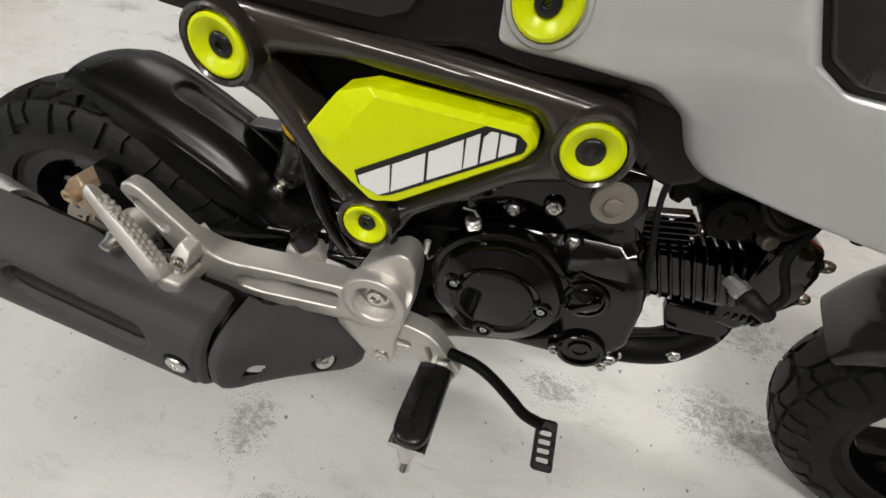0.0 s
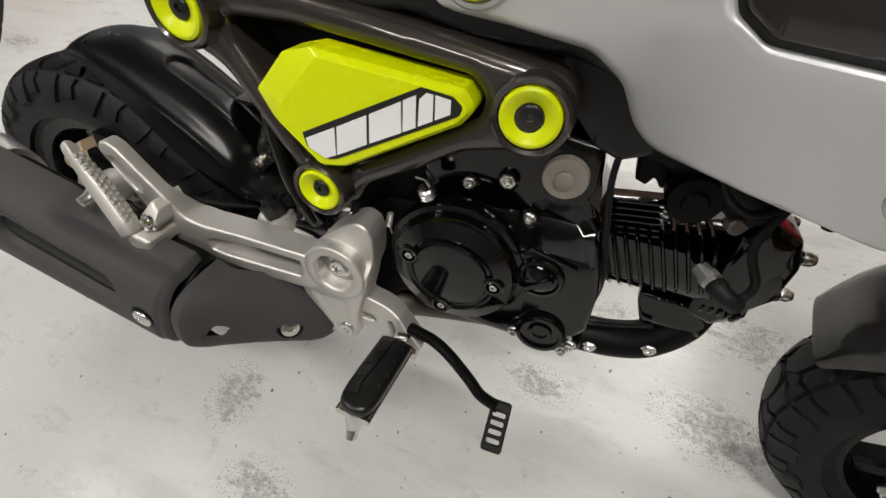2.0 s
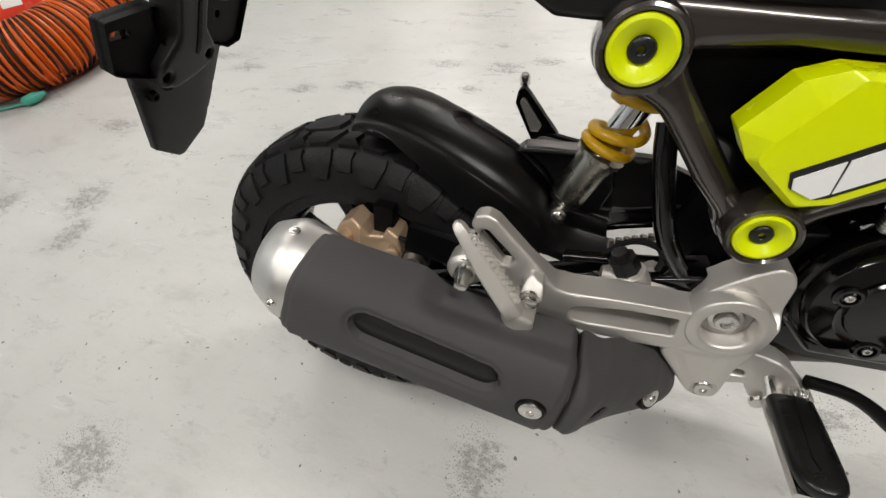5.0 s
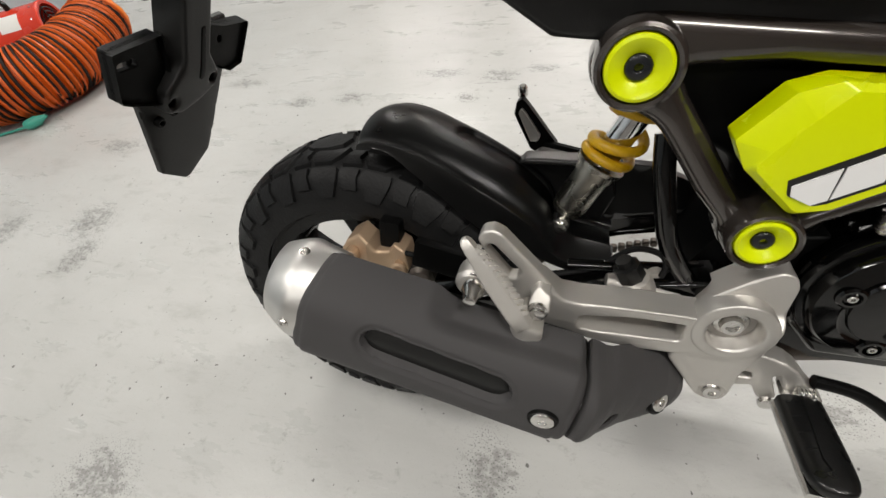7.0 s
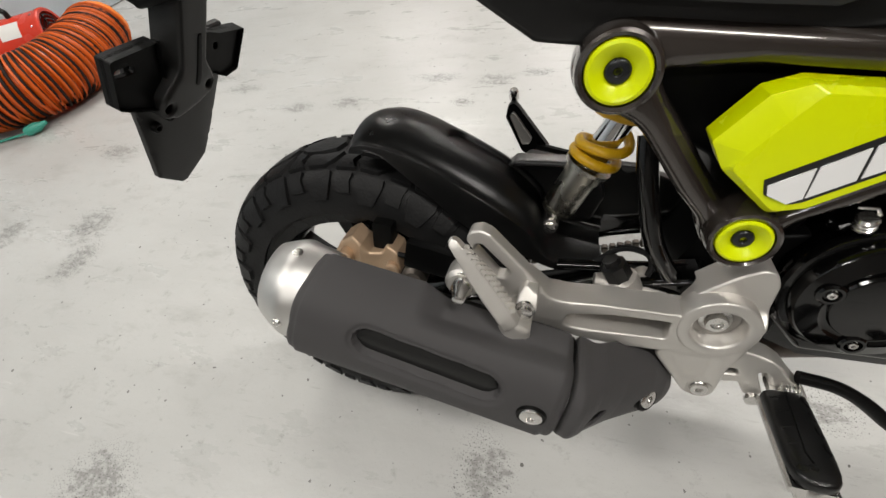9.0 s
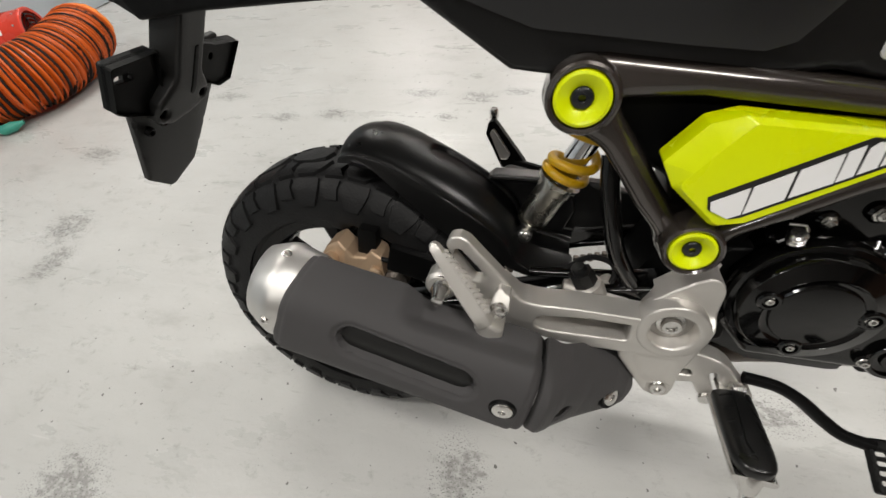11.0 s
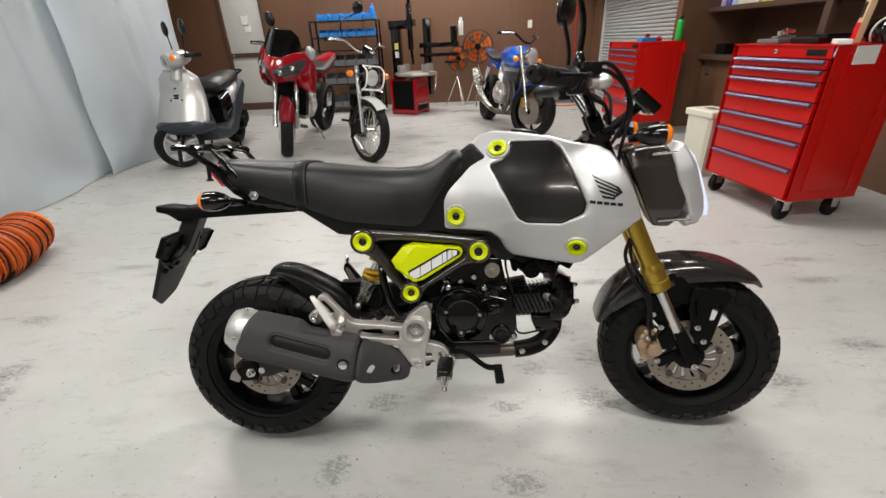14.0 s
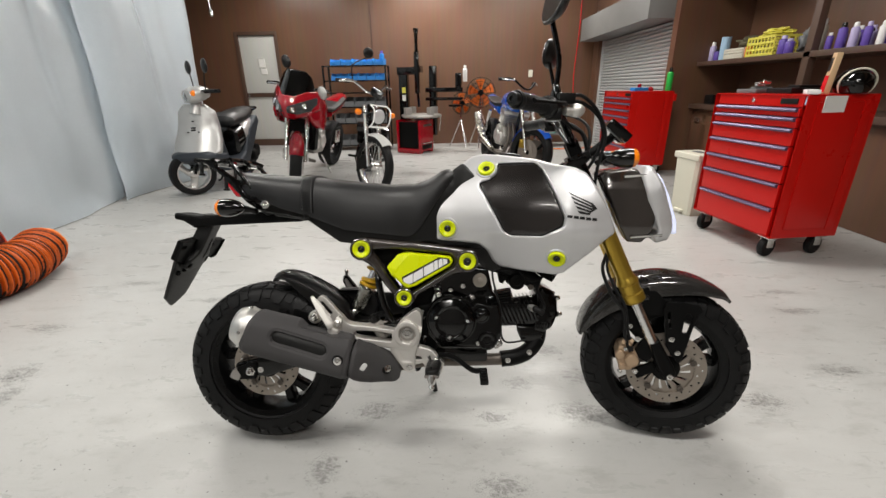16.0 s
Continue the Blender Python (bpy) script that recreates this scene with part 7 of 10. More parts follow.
for sgn in (1, -1):
    for p, q in ((V(1.080, sgn * 0.098, 0.796), V(1.145, sgn * 0.094, 0.800)), (V(1.105, sgn * 0.100, 0.632), V(1.185, sgn * 0.098, 0.640))):
        part("shell_trim", tube(bmesh.new(), [p, q], [0.006, 0.005], 10, 0.5), STEEL, lampo)
signal(bike, V(1.062, 0.175, 0.846), 1, True, "front_signal")
signal(bike, V(1.062, -0.175, 0.846), -1, True, "front_signal")
bm = bmesh.new()
box(bm, V(0, 0, 0), (0.030, 0.125, 0.075), None, 0.010)
bm.transform(Matrix.Translation(V(1.070, -0.02, 0.920)) @ Matrix.Rotation(radians(-48), 4, "Y"))
meter = part("meter", bm, GLOSS_BLACK, bike, "black instrument box")
bm = bmesh.new()
box(bm, V(0, 0, 0), (0.004, 0.105, 0.058), None, 0.001)
bm.transform(Matrix.Translation(V(1.0585, -0.02, 0.9095)) @ Matrix.Rotation(radians(-48), 4, "Y"))
part("meter_face", bm, CLEAR_LENS, meter)
bm = bmesh.new()
tube(bm, [V(0.985, 0.0, 0.85), V(1.060, -0.015, 0.905)], 0.012, 10)
part("meter_stay", bm, MATT_BLACK, meter)

# handlebar
bm = bmesh.new()
right = [V(0.948, 0.0, 0.884), V(0.947, 0.05, 0.886), V(0.934, 0.09, 0.910), V(0.912, 0.145, 0.948), V(0.886, 0.215, 0.968), V(0.806, 0.375, 0.972)]
line = curve(list(reversed(right)), 5)
tube(bm, line + [Vector((p.x, -p.y, p.z)) for p in reversed(line[:-1])], 0.011, 14)
bar_ob = part("handlebar", bm, GLOSS_BLACK, bike, "black tubular handlebar")
for sgn in (1, -1):
    g0, g1 = V(0.869, sgn * 0.250, 0.969), V(0.806, sgn * 0.378, 0.972)
    dg = (g1 - g0).normalized()
    bm = bmesh.new()
    n = 26
    tube(bm, [g0.lerp(g1, k / n) for k in range(n + 1)], [0.0225 if k < 2 else (0.0172 + (0.0008 if k % 2 else 0)) for k in range(n - 2)] + [0.0195, 0.020, 0.0185], 18)
    grip = part("grip", bm, RUBBER, bar_ob, "black rubber grip")
    bm = bmesh.new()
    lathe(bm, [(0.0155, 0), (0.0155, 0.010), (0.013, 0.014), (0.006, 0.0145), (0.005, 0.010)], g1, dg, 18)
    part("bar_end", bm, BLACK_PLASTIC, grip)
    bm = bmesh.new()
    tube(bm, [g0 - dg * 0.052, g0 - dg * 0.048, g0 - dg * 0.006, g0], [0.018, 0.024, 0.026, 0.021], 16)
    box(bm, g0 - dg * 0.03 + Vector((0.006, 0, -0.016)), (0.040, 0.040, 0.030), None, 0.009)
    part("switch_box", bm, BLACK_PLASTIC, bar_ob)
    bm = bmesh.new()
    tube(bm, curve([g0 + Vector((0.045, 0, 0.004)), g0.lerp(g1, 0.4) + Vector((0.056, 0, 0.0)), g1 + Vector((0.040, 0, -0.004))], 6), [0.008, 0.007, 0.006, 0.006, 0.0055, 0.0055, 0.005, 0.005, 0.005, 0.005, 0.005, 0.0055, 0.007], 12, 0.65)
    part("lever", bm, MATT_BLACK, bar_ob)
    if sgn > 0:
        bm = bmesh.new()
        box(bm, g0 + Vector((0.040, 0.035, 0.018)), (0.044, 0.05, 0.026), pose(0, 0, 0, 0, 0, 25), 0.006)
        res = part("brake_reservoir", bm, BLACK_PLASTIC, bar_ob)
        bm = bmesh.new()
        ball(bm, g0 + Vector((0.072, 0.04, -0.008)), (0.022, 0.018, 0.016))
        tube(bm, [g0 + Vector((0.045, 0.02, -0.01)), g0 + Vector((0.085, 0.05, -0.012))], 0.010, 12)
        part("lever_holder", bm, CAST_ALU, res)
    # mirror on a tall stem
    foot = V(0.893, sgn * 0.222, 0.988)
    top = V(0.880, sgn * 0.222, 1.160)
    bm = bmesh.new()
    tube(bm, curve([foot, foot + Vector((0, 0, 0.03)), foot + Vector((0.004, -sgn * 0.004, 0.09)), top], 5), 0.0062, 10)
    lathe(bm, [(0.013, -0.012), (0.013, 0.012), (0.009, 0.03), (0.0065, 0.034)], foot, (0, 0, 1), 14)
    stem = part("mirror_stem", bm, GLOSS_BLACK, bar_ob)
    bm = bmesh.new()
    turn = pose(0, 0, 0, 0, 12, sgn * 22)
    rings = []
    for s, g in ((0.0, 0.93), (0.004, 1.0), (0.012, 0.95), (0.022, 0.70), (0.028, 0.25)):
        ring = []
        for k in range(24):
            a = 2 * math.pi * k / 24
            q = (abs(math.cos(a)) ** 2.6 + abs(math.sin(a)) ** 2.6) ** (-1 / 2.6)
            ring.append(turn @ Vector((s, 0.062 * g * q * math.cos(a), 0.046 * g * q * math.sin(a))) + top + Vector((0, -sgn * 0.035, 0.035)))
        rings.append(ring)
    ring_loft(bm, rings)
    shell = part("mirror_shell", bm, BLACK_PLASTIC, stem)
    bm = bmesh.new()
    ring_loft(bm, [[turn @ Vector((d, 0.056 * q * math.cos(a), 0.040 * q * math.sin(a))) + top + Vector((0, -sgn * 0.035, 0.035)) for a, q in
                    ((2 * math.pi * k / 24, (abs(math.cos(2 * math.pi * k / 24)) ** 2.6 + abs(math.sin(2 * math.pi * k / 24)) ** 2.6) ** (-1 / 2.6)) for k in range(24))] for d in (-0.0015, 0.0)])
    part("mirror_glass", bm, MIRROR, stem)
for run in ([V(0.905, 0.225, 0.985), V(0.955, 0.17, 1.000), V(1.005, 0.10, 0.965), V(1.030, 0.07, 0.90), V(1.010, 0.075, 0.80), V(1.010, 0.08, 0.68)],
            [V(0.905, 0.22, 0.980), V(0.96, 0.15, 0.985), V(1.015, 0.08, 0.945), V(1.022, 0.05, 0.88), V(0.98, 0.05, 0.80)],
            [V(0.90, 0.19, 0.955), V(0.935, 0.13, 0.93), V(0.97, 0.08, 0.91), V(0.99, 0.05, 0.85)],
            [V(0.885, -0.22, 0.975), V(0.94, -0.16, 0.985), V(1.0, -0.09, 0.94), V(1.00, -0.05, 0.84)],
            [V(0.885, -0.20, 0.965), V(0.95, -0.13, 0.955), V(0.995, -0.07, 0.90), V(0.98, -0.04, 0.80)]):
    bm = bmesh.new()
    hose(bm, run, 0.0046, 10)
    part("control_cable", bm, RUBBER, bike)
bm = bmesh.new()
for w in (-0.045, 0.045):
    box(bm, V(0.950, w, 0.876), (0.036, 0.030, 0.044), pose(0, 0, 0, 0, -24, 0), 0.007)
    lathe(bm, [(0.006, 0), (0.006, 0.006), (0.003, 0.007)], V(0.952, w, 0.898), (0.3, 0, 1), 10)
box(bm, V(0.965, 0.0, 0.846), (0.060, 0.17, 0.026), pose(0, 0, 0, 0, -24, 0), 0.008)
part("bar_clamp", bm, MATT_BLACK, bar_ob)
TURNED.pop()


# ---- things round the motorcycle ----
def wheel_at(parent, x, z, radius, wide, rim_mat, name="wheel", rim=0.7, spokes=5, disc=0.0, wire=False, turn=0.0, about=None, bold=1.0):
    """A road wheel in the plane of its vehicle; turn steers it about the upright line through about."""
    m = Matrix()
    if turn:
        m = Matrix.Translation((about, 0, 0)) @ Matrix.Rotation(radians(turn), 4, "Z") @ Matrix.Translation((-about, 0, 0))
    bm = bmesh.new()
    prof = [(rim * radius, -wide * 0.38), (0.80 * radius, -wide * 0.5), (0.92 * radius, -wide * 0.48), (0.98 * radius, -wide * 0.3), (radius, 0), (0.98 * radius, wide * 0.3), (0.92 * radius, wide * 0.48), (0.80 * radius, wide * 0.5), (rim * radius, wide * 0.38)]
    lathe(bm, prof, (x, 0, z), (0, 1, 0), 40, cap=False)
    bm.transform(m)
    w = part(name, bm, RUBBER, parent)
    bm = bmesh.new()
    lathe(bm, [(rim * radius * 1.02, -wide * 0.40), (rim * radius * 0.96, -wide * 0.40), (rim * radius * 0.90, -wide * 0.1), (rim * radius * 0.90, wide * 0.1), (rim * radius * 0.96, wide * 0.40), (rim * radius * 1.02, wide * 0.40)], (x, 0, z), (0, 1, 0), 36, cap=False)
    lathe(bm, [(0.03, -wide * 0.5), (0.042, -wide * 0.4), (0.042, wide * 0.4), (0.03, wide * 0.5)], (x, 0, z), (0, 1, 0), 16)
    if wire:
        for k in range(28):
            a = 2 * math.pi * k / 28
            b = a + (0.5 if k % 2 else -0.5)
            tube(bm, [(x + 0.035 * math.cos(b), wide * (0.3 if k % 4 < 2 else -0.3), z + 0.035 * math.sin(b)), (x + rim * radius * 0.93 * math.cos(a), 0, z + rim * radius * 0.93 * math.sin(a))], 0.0022, 4)
    else:
        for k in range(spokes):
            a = 2 * math.pi * k / spokes + 0.4
            tube(bm, [(x + r * math.cos(a + c), 0, z + r * math.sin(a + c)) for r, c in ((0.03, 0), (rim * radius * 0.5, 0.12), (rim * radius * 0.93, 0.3))], [0.022 * bold, 0.016 * bold, 0.022 * bold], 10, 0.7)
    bm.transform(m)
    part("rim", bm, rim_mat, w)
    if disc:
        for side in (-1, 1):
            bm = bmesh.new()
            lathe(bm, [(disc * 0.55, 0), (disc, 0), (disc, 0.004), (disc * 0.55, 0.004)], (x, side * wide * 0.62, z), (0, 1, 0), 32, cap=False)
            lathe(bm, [(0.03, 0), (disc * 0.55, 0.001), (disc * 0.55, 0.004), (0.03, 0.004)], (x, side * wide * 0.62, z), (0, 1, 0), 10, cap=False)
            bm.transform(m)
            part("brake_disc", bm, DISC, w)
    return w


def fender_at(parent, x, z, radius, wide, a0, a1, mat, name, m=None, drop=0.03):
    bm = bmesh.new()
    rings = []
    for k in range(17):
        a = radians(a0 + (a1 - a0) * k / 16)
        rings.append([(x + (radius - drop * abs(u) ** 2.2) * math.cos(a), u * wide / 2, z + (radius - drop * abs(u) ** 2.2) * math.sin(a)) for u in (-1, -0.8, -0.5, -0.2, 0.2, 0.5, 0.8, 1)])
    ring_loft(bm, rings, cap=False, closed=False)
    bmesh.ops.solidify(bm, geom=bm.faces[:], thickness=0.004)
    if m:
        bm.transform(m)
    return part(name, bm, mat, parent)


def loft_body(parent, stations, mat, name, label="", power=2.6, n=20):
    """A body lofted along x: stations of (x, z low, z high, half width)."""
    bm = bmesh.new()
    rings = []
    for x, z0, z1, w in stations:
        ring = []
        for k in range(n):
            a = 2 * math.pi * k / n
            c, s = math.cos(a), math.sin(a)
            q = (abs(c) ** power + abs(s) ** power) ** (-1 / power)
            ring.append((x, w * q * c, (z0 + z1) / 2 + (z1 - z0) / 2 * q * s))
        rings.append(ring)
    ring_loft(bm, rings)
    return part(name, bm, mat, parent, label)


def rider_controls(v, x, z, half, mirrors=(1, -1), mirror_up=0.22, mat=CHROME, m=None, inward=0.02):
    """Handlebar with grips, levers and mirrors."""
    bm = bmesh.new()
    tube(bm, curve([(x - 0.16, half, z), (x - 0.06, half * 0.65, z + 0.02), (x, 0.06, z - 0.06), (x, -0.06, z - 0.06), (x - 0.06, -half * 0.65, z + 0.02), (x - 0.16, -half, z)], 5), 0.012, 10)
    m = m or Matrix()
    bm.transform(m)
    bar = part("handlebar", bm, mat, v)
    for s in (1, -1):
        bm = bmesh.new()
        tube(bm, [(x - 0.09, s * (half - 0.10), z + 0.012), (x - 0.165, s * (half + 0.01), z)], 0.018, 12)
        bm.transform(m)
        part("grip", bm, RUBBER, bar)
        bm = bmesh.new()
        tube(bm, [(x - 0.03, s * (half - 0.12), z + 0.012), (x - 0.07, s * (half - 0.04), z + 0.008), (x - 0.11, s * half, z)], 0.007, 8)
        bm.transform(m)
        part("lever", bm, STEEL, bar)
        if s in mirrors:
            bm = bmesh.new()
            tube(bm, curve([(x - 0.07, s * (half - 0.12), z + 0.01), (x - 0.06, s * (half - 0.10), z + mirror_up * 0.6), (x - 0.07, s * (half - 0.02 - inward), z + mirror_up)], 4), 0.006, 8)
            ball(bm, (x - 0.06, s * (half - inward), z + mirror_up + 0.03), (0.020, 0.058, 0.050), 14)
            bm.transform(m)
            part("mirror", bm, BLACK_PLASTIC, bar)
    return bar


def round_lamp(v, x, z, r, name="headlight", shell=CHROME, m=None):
    m = m or Matrix()
    bm = bmesh.new()
    lathe(bm, [(r * 0.4, -0.11), (r * 0.85, -0.07), (r, -0.01), (r * 1.04, 0.0), (r * 1.02, 0.012)], (x, 0, z), (1, 0, 0), 24)
    bm.transform(m)
    lamp = part(name, bm, shell, v)
    bm = bmesh.new()
    lathe(bm, [(r * 0.96, 0.008), (r * 0.8, 0.02), (r * 0.4, 0.028), (0.004, 0.03)], (x, 0, z), (1, 0, 0), 24)
    bm.transform(m)
    part("lamp_glass", bm, LAMP_GLASS, lamp)


def small_signals(v, x, z, half, m=None):
    m = m or Matrix()
    for s in (1, -1):
        bm = bmesh.new()
        tube(bm, [(x, 0, z), (x, s * (half - 0.03), z)], 0.007, 8)
        bm.transform(m)
        sig = part("turn_signal", bm, BLACK_PLASTIC, v)
        bm = bmesh.new()
        ball(bm, (x + 0.01, s * half, z), (0.035, 0.035, 0.03), 14)
        bm.transform(m)
        part("signal_lens", bm, AMBER, sig)


def engine_block(v, x, z, size, mat, fins=6, head_mat=None):
    """Crankcase with bevelled halves, finned cylinders, round covers with bolts and a cam cover."""
    head_mat = head_mat or mat
    e = part("engine", relief(fillet([(x - size * 0.55, z - 0.05), (x - size * 0.4, z + size * 0.25), (x, z + size * 0.30), (x + size * 0.3, z + size * 0.22), (x + size * 0.45, z - 0.02), (x + size * 0.3, z - size * 0.32), (x - size * 0.3, z - size * 0.34)], 0.03), 0.13, 0.26, 0.02, (), 0.05, True), mat, v)
    for k in range(fins):
        bm = bmesh.new()
        box(bm, (x + 0.08 + 0.006 * k, 0, z + size * 0.34 + 0.022 * k), (0.19, 0.32, 0.009), pose(0, 0, 0, 0, 14, 0), 0.003, 1)
        part("fin", bm, head_mat, e)
    bm = bmesh.new()
    box(bm, (x + 0.09 + 0.006 * fins, 0, z + size * 0.36 + 0.022 * fins), (0.17, 0.34, 0.05), pose(0, 0, 0, 0, 14, 0), 0.015)
    part("cam_cover", bm, head_mat, e)
    for s in (1, -1):
        for cx, cz, r in ((-0.08, -0.02, 0.085), (0.10, -0.04, 0.065), (0.0, 0.08, 0.045)):
            bm = bmesh.new()
            lathe(bm, [(r, 0), (r, 0.016), (r * 0.82, 0.030), (r * 0.5, 0.030), (r * 0.45, 0.026), (r * 0.2, 0.028)], (x + cx, s * 0.126, z + cz), (0, s, 0), 22)
            for k in range(5):
                a = 2 * math.pi * k / 5
                lathe(bm, [(0.006, 0), (0.006, 0.006), (0.003, 0.007)], (x + cx + r * 0.88 * math.cos(a), s * 0.142, z + cz + r * 0.88 * math.sin(a)), (0, s, 0), 8)
            part("case_cover", bm, head_mat, e)
    return e


def forks(v, x0, z0, x1, z1, half, r, mat, m=None, boots=None):
    for s in (1, -1):
        bm = bmesh.new()
        a, b = Vector((x0, s * half, z0)), Vector((x1, s * half, z1))
        tube(bm, [a, a.lerp(b, 0.45), a.lerp(b, 0.46), b], [r, r * 1.02, r * 0.75, r * 0.75], 14)
        if m:
            bm.transform(m)
        part("fork_leg", bm, mat, v)


# silver scooter
def scooter(m):
    v = thing("scooter", m, "silver step-through scooter with a black seat, on its stand", "scooter")
    turn = -45
    mm = Matrix.Translation((0.46, 0, 0)) @ Matrix.Rotation(radians(turn), 4, "Z") @ Matrix.Translation((-0.46, 0, 0))

    def steered(name, bm, mat, label=""):
        bm.transform(mm)
        return part(name, bm, mat, v, label)

    wheel_at(v, 0.57, 0.215, 0.215, 0.10, BRUSHED, "front_wheel", 0.70, 3, 0, False, turn, 0.46, 2.0)
    wheel_at(v, -0.57, 0.215, 0.215, 0.10, MATT_BLACK, "rear_wheel", 0.66, 3)
    forks(v, 0.47, 0.50, 0.57, 0.215, 0.062, 0.016, MATT_BLACK, mm)
    shield = fillet([(-0.235, 0.40), (-0.225, 0.52), (-0.175, 0.80), (-0.10, 0.87), (0.10, 0.87), (0.175, 0.80), (0.225, 0.52), (0.235, 0.40)], [0.03, 0.06, 0.05, 0.04, 0.04, 0.05, 0.06, 0.03])
    own = relief(shield, lambda y, z: 0.13 * (1 - (abs(y) / 0.25) ** 2.4) + 0.11 * max(0, 1 - abs(z - 0.42) / 0.26) ** 1.3, 0.02, 0.03, (), 0.025)
    own.transform(Matrix.Translation((0.40, 0, 0)) @ Matrix.Rotation(radians(90), 4, "Z"))
    for q in own.verts:
        q.co.x -= 0.20 * (q.co.z - 0.45)
    front = part("front_shield", own, SCOOTER_SILVER, v)
    for y, z, w in ((0, 0.715, 0.012), (-0.05, 0.615, 0.014), (0.05, 0.615, 0.014), (0, 0.655, 0.040), (0, 0.632, 0.040)):
        bm = bmesh.new()
        box(bm, (0.535 - 0.20 * (z - 0.45) + 0.022 * max(0, 0.68 - z) / 0.26, y, z), (0.03, w, 0.012), None, 0.004)
        part("shield_vent", bm, BLACK_PLASTIC, front)
    loft_body(v, [(0.665, 0.385, 0.395, 0.06), (0.65, 0.35, 0.43, 0.16), (0.60, 0.32, 0.45, 0.215), (0.48, 0.29, 0.44, 0.235), (0.36, 0.29, 0.42, 0.225)], SCOOTER_GREY, "leg_shield_skirt")
    side = relief(fillet([(0.46, 0.36), (0.42, 0.58), (0.36, 0.58), (0.27, 0.33), (0.02, 0.27), (-0.16, 0.34), (-0.34, 0.58), (-0.62, 0.72), (-0.68, 0.64), (-0.46, 0.42), (-0.20, 0.20), (0.02, 0.17), (0.32, 0.20)], 0.03), 0.20, 0.3, 0.03, (), 0.05, True)
    part("floorboard", side, SCOOTER_GREY, v)
    loft_body(v, [(0.40, 0.42, 0.78, 0.08), (0.36, 0.40, 0.82, 0.17), (0.32, 0.42, 0.78, 0.15)], BLACK_PLASTIC, "inner_panel")
    loft_body(v, [(-0.22, 0.36, 0.62, 0.16), (-0.30, 0.34, 0.70, 0.19), (-0.48, 0.44, 0.72, 0.19), (-0.70, 0.58, 0.72, 0.13), (-0.80, 0.64, 0.70, 0.05)], SCOOTER_SILVER, "rear_body")
    loft_body(v, [(-0.07, 0.26, 0.56, 0.10), (-0.10, 0.26, 0.62, 0.165), (-0.24, 0.30, 0.68, 0.18)], GLOSS_BLACK, "seat_front_panel")
    loft_body(v, [(-0.06, 0.64, 0.68, 0.08), (-0.09, 0.61, 0.73, 0.15), (-0.20, 0.60, 0.77, 0.175), (-0.38, 0.64, 0.76, 0.175), (-0.52, 0.66, 0.79, 0.16), (-0.72, 0.70, 0.81, 0.12), (-0.80, 0.74, 0.80, 0.05)], VINYL, "seat", "black scooter seat")
    bm = bmesh.new()
    tube(bm, curve([(-0.66, 0.13, 0.76), (-0.84, 0.12, 0.79), (-0.88, 0, 0.79), (-0.84, -0.12, 0.79), (-0.66, -0.13, 0.76)], 4), 0.012, 8)
    part("grab_rail", bm, GLOSS_BLACK, v)
    rings = []
    for x, z0, z1, w in ((0.50, 0.93, 0.97, 0.06), (0.485, 0.885, 1.00, 0.115), (0.42, 0.875, 1.035, 0.14), (0.35, 0.90, 1.04, 0.13), (0.29, 0.93, 1.02, 0.08), (0.27, 0.95, 1.00, 0.03)):
        ring = []
        for k in range(20):
            a = 2 * math.pi * k / 20
            q = (abs(math.cos(a)) ** 2.6 + abs(math.sin(a)) ** 2.6) ** (-1 / 2.6)
            ring.append((x, w * q * math.cos(a), (z0 + z1) / 2 + (z1 - z0) / 2 * q * math.sin(a)))
        rings.append(ring)
    bm = bmesh.new()
    ring_loft(bm, rings)
    steered("handlebar_cover", bm, SCOOTER_SILVER)
    bm = bmesh.new()
    ball(bm, (0.485, 0, 0.945), (0.020, 0.085, 0.042), 18)
    steered("headlight", bm, CLEAR_LENS)
    for s in (1, -1):
        bm = bmesh.new()
        ball(bm, (0.450, s * 0.108, 0.965), (0.030, 0.024, 0.034), 12)
        steered("front_signal", bm, AMBER)
    bm = bmesh.new()
    tube(bm, [(0.40, 0, 0.90), (0.43, 0, 0.78)], [0.045, 0.06], 14)
    steered("steering_neck", bm, SCOOTER_SILVER)
    for s in (1, -1):
        bm = bmesh.new()
        tube(bm, [(0.35, s * 0.12, 0.985), (0.29, s * 0.31, 0.99)], 0.018, 12)
        steered("grip", bm, RUBBER)
        bm = bmesh.new()
        tube(bm, [(0.38, s * 0.13, 0.995), (0.38, s * 0.20, 0.995), (0.335, s * 0.30, 0.995)], 0.007, 8)
        steered("lever", bm, BLACK_PLASTIC)
        bm = bmesh.new()
        tube(bm, curve([(0.35, s * 0.15, 1.00), (0.35, s * 0.165, 1.09), (0.345, s * 0.20, 1.17)], 4), 0.006, 8)
        ball(bm, (0.345, s * 0.215, 1.21), (0.022, 0.055, 0.065), 14)
        steered("mirror", bm, BLACK_PLASTIC)
    bm = bmesh.new()
    box(bm, (-0.42, 0.10, 0.26), (0.30, 0.12, 0.16), None, 0.03)
    lathe(bm, [(0.07, 0), (0.07, 0.05), (0.05, 0.07)], (-0.40, 0.14, 0.26), (0, 1, 0), 18)
    for k in range(5):
        lathe(bm, [(0.075, 0), (0.075, 0.004), (0.06, 0.004)], (-0.56, 0.10 + 0.016 * k, 0.30), (0, 1, 0), 14)
    part("engine", bm, MATT_BLACK, v)
    bm = bmesh.new()
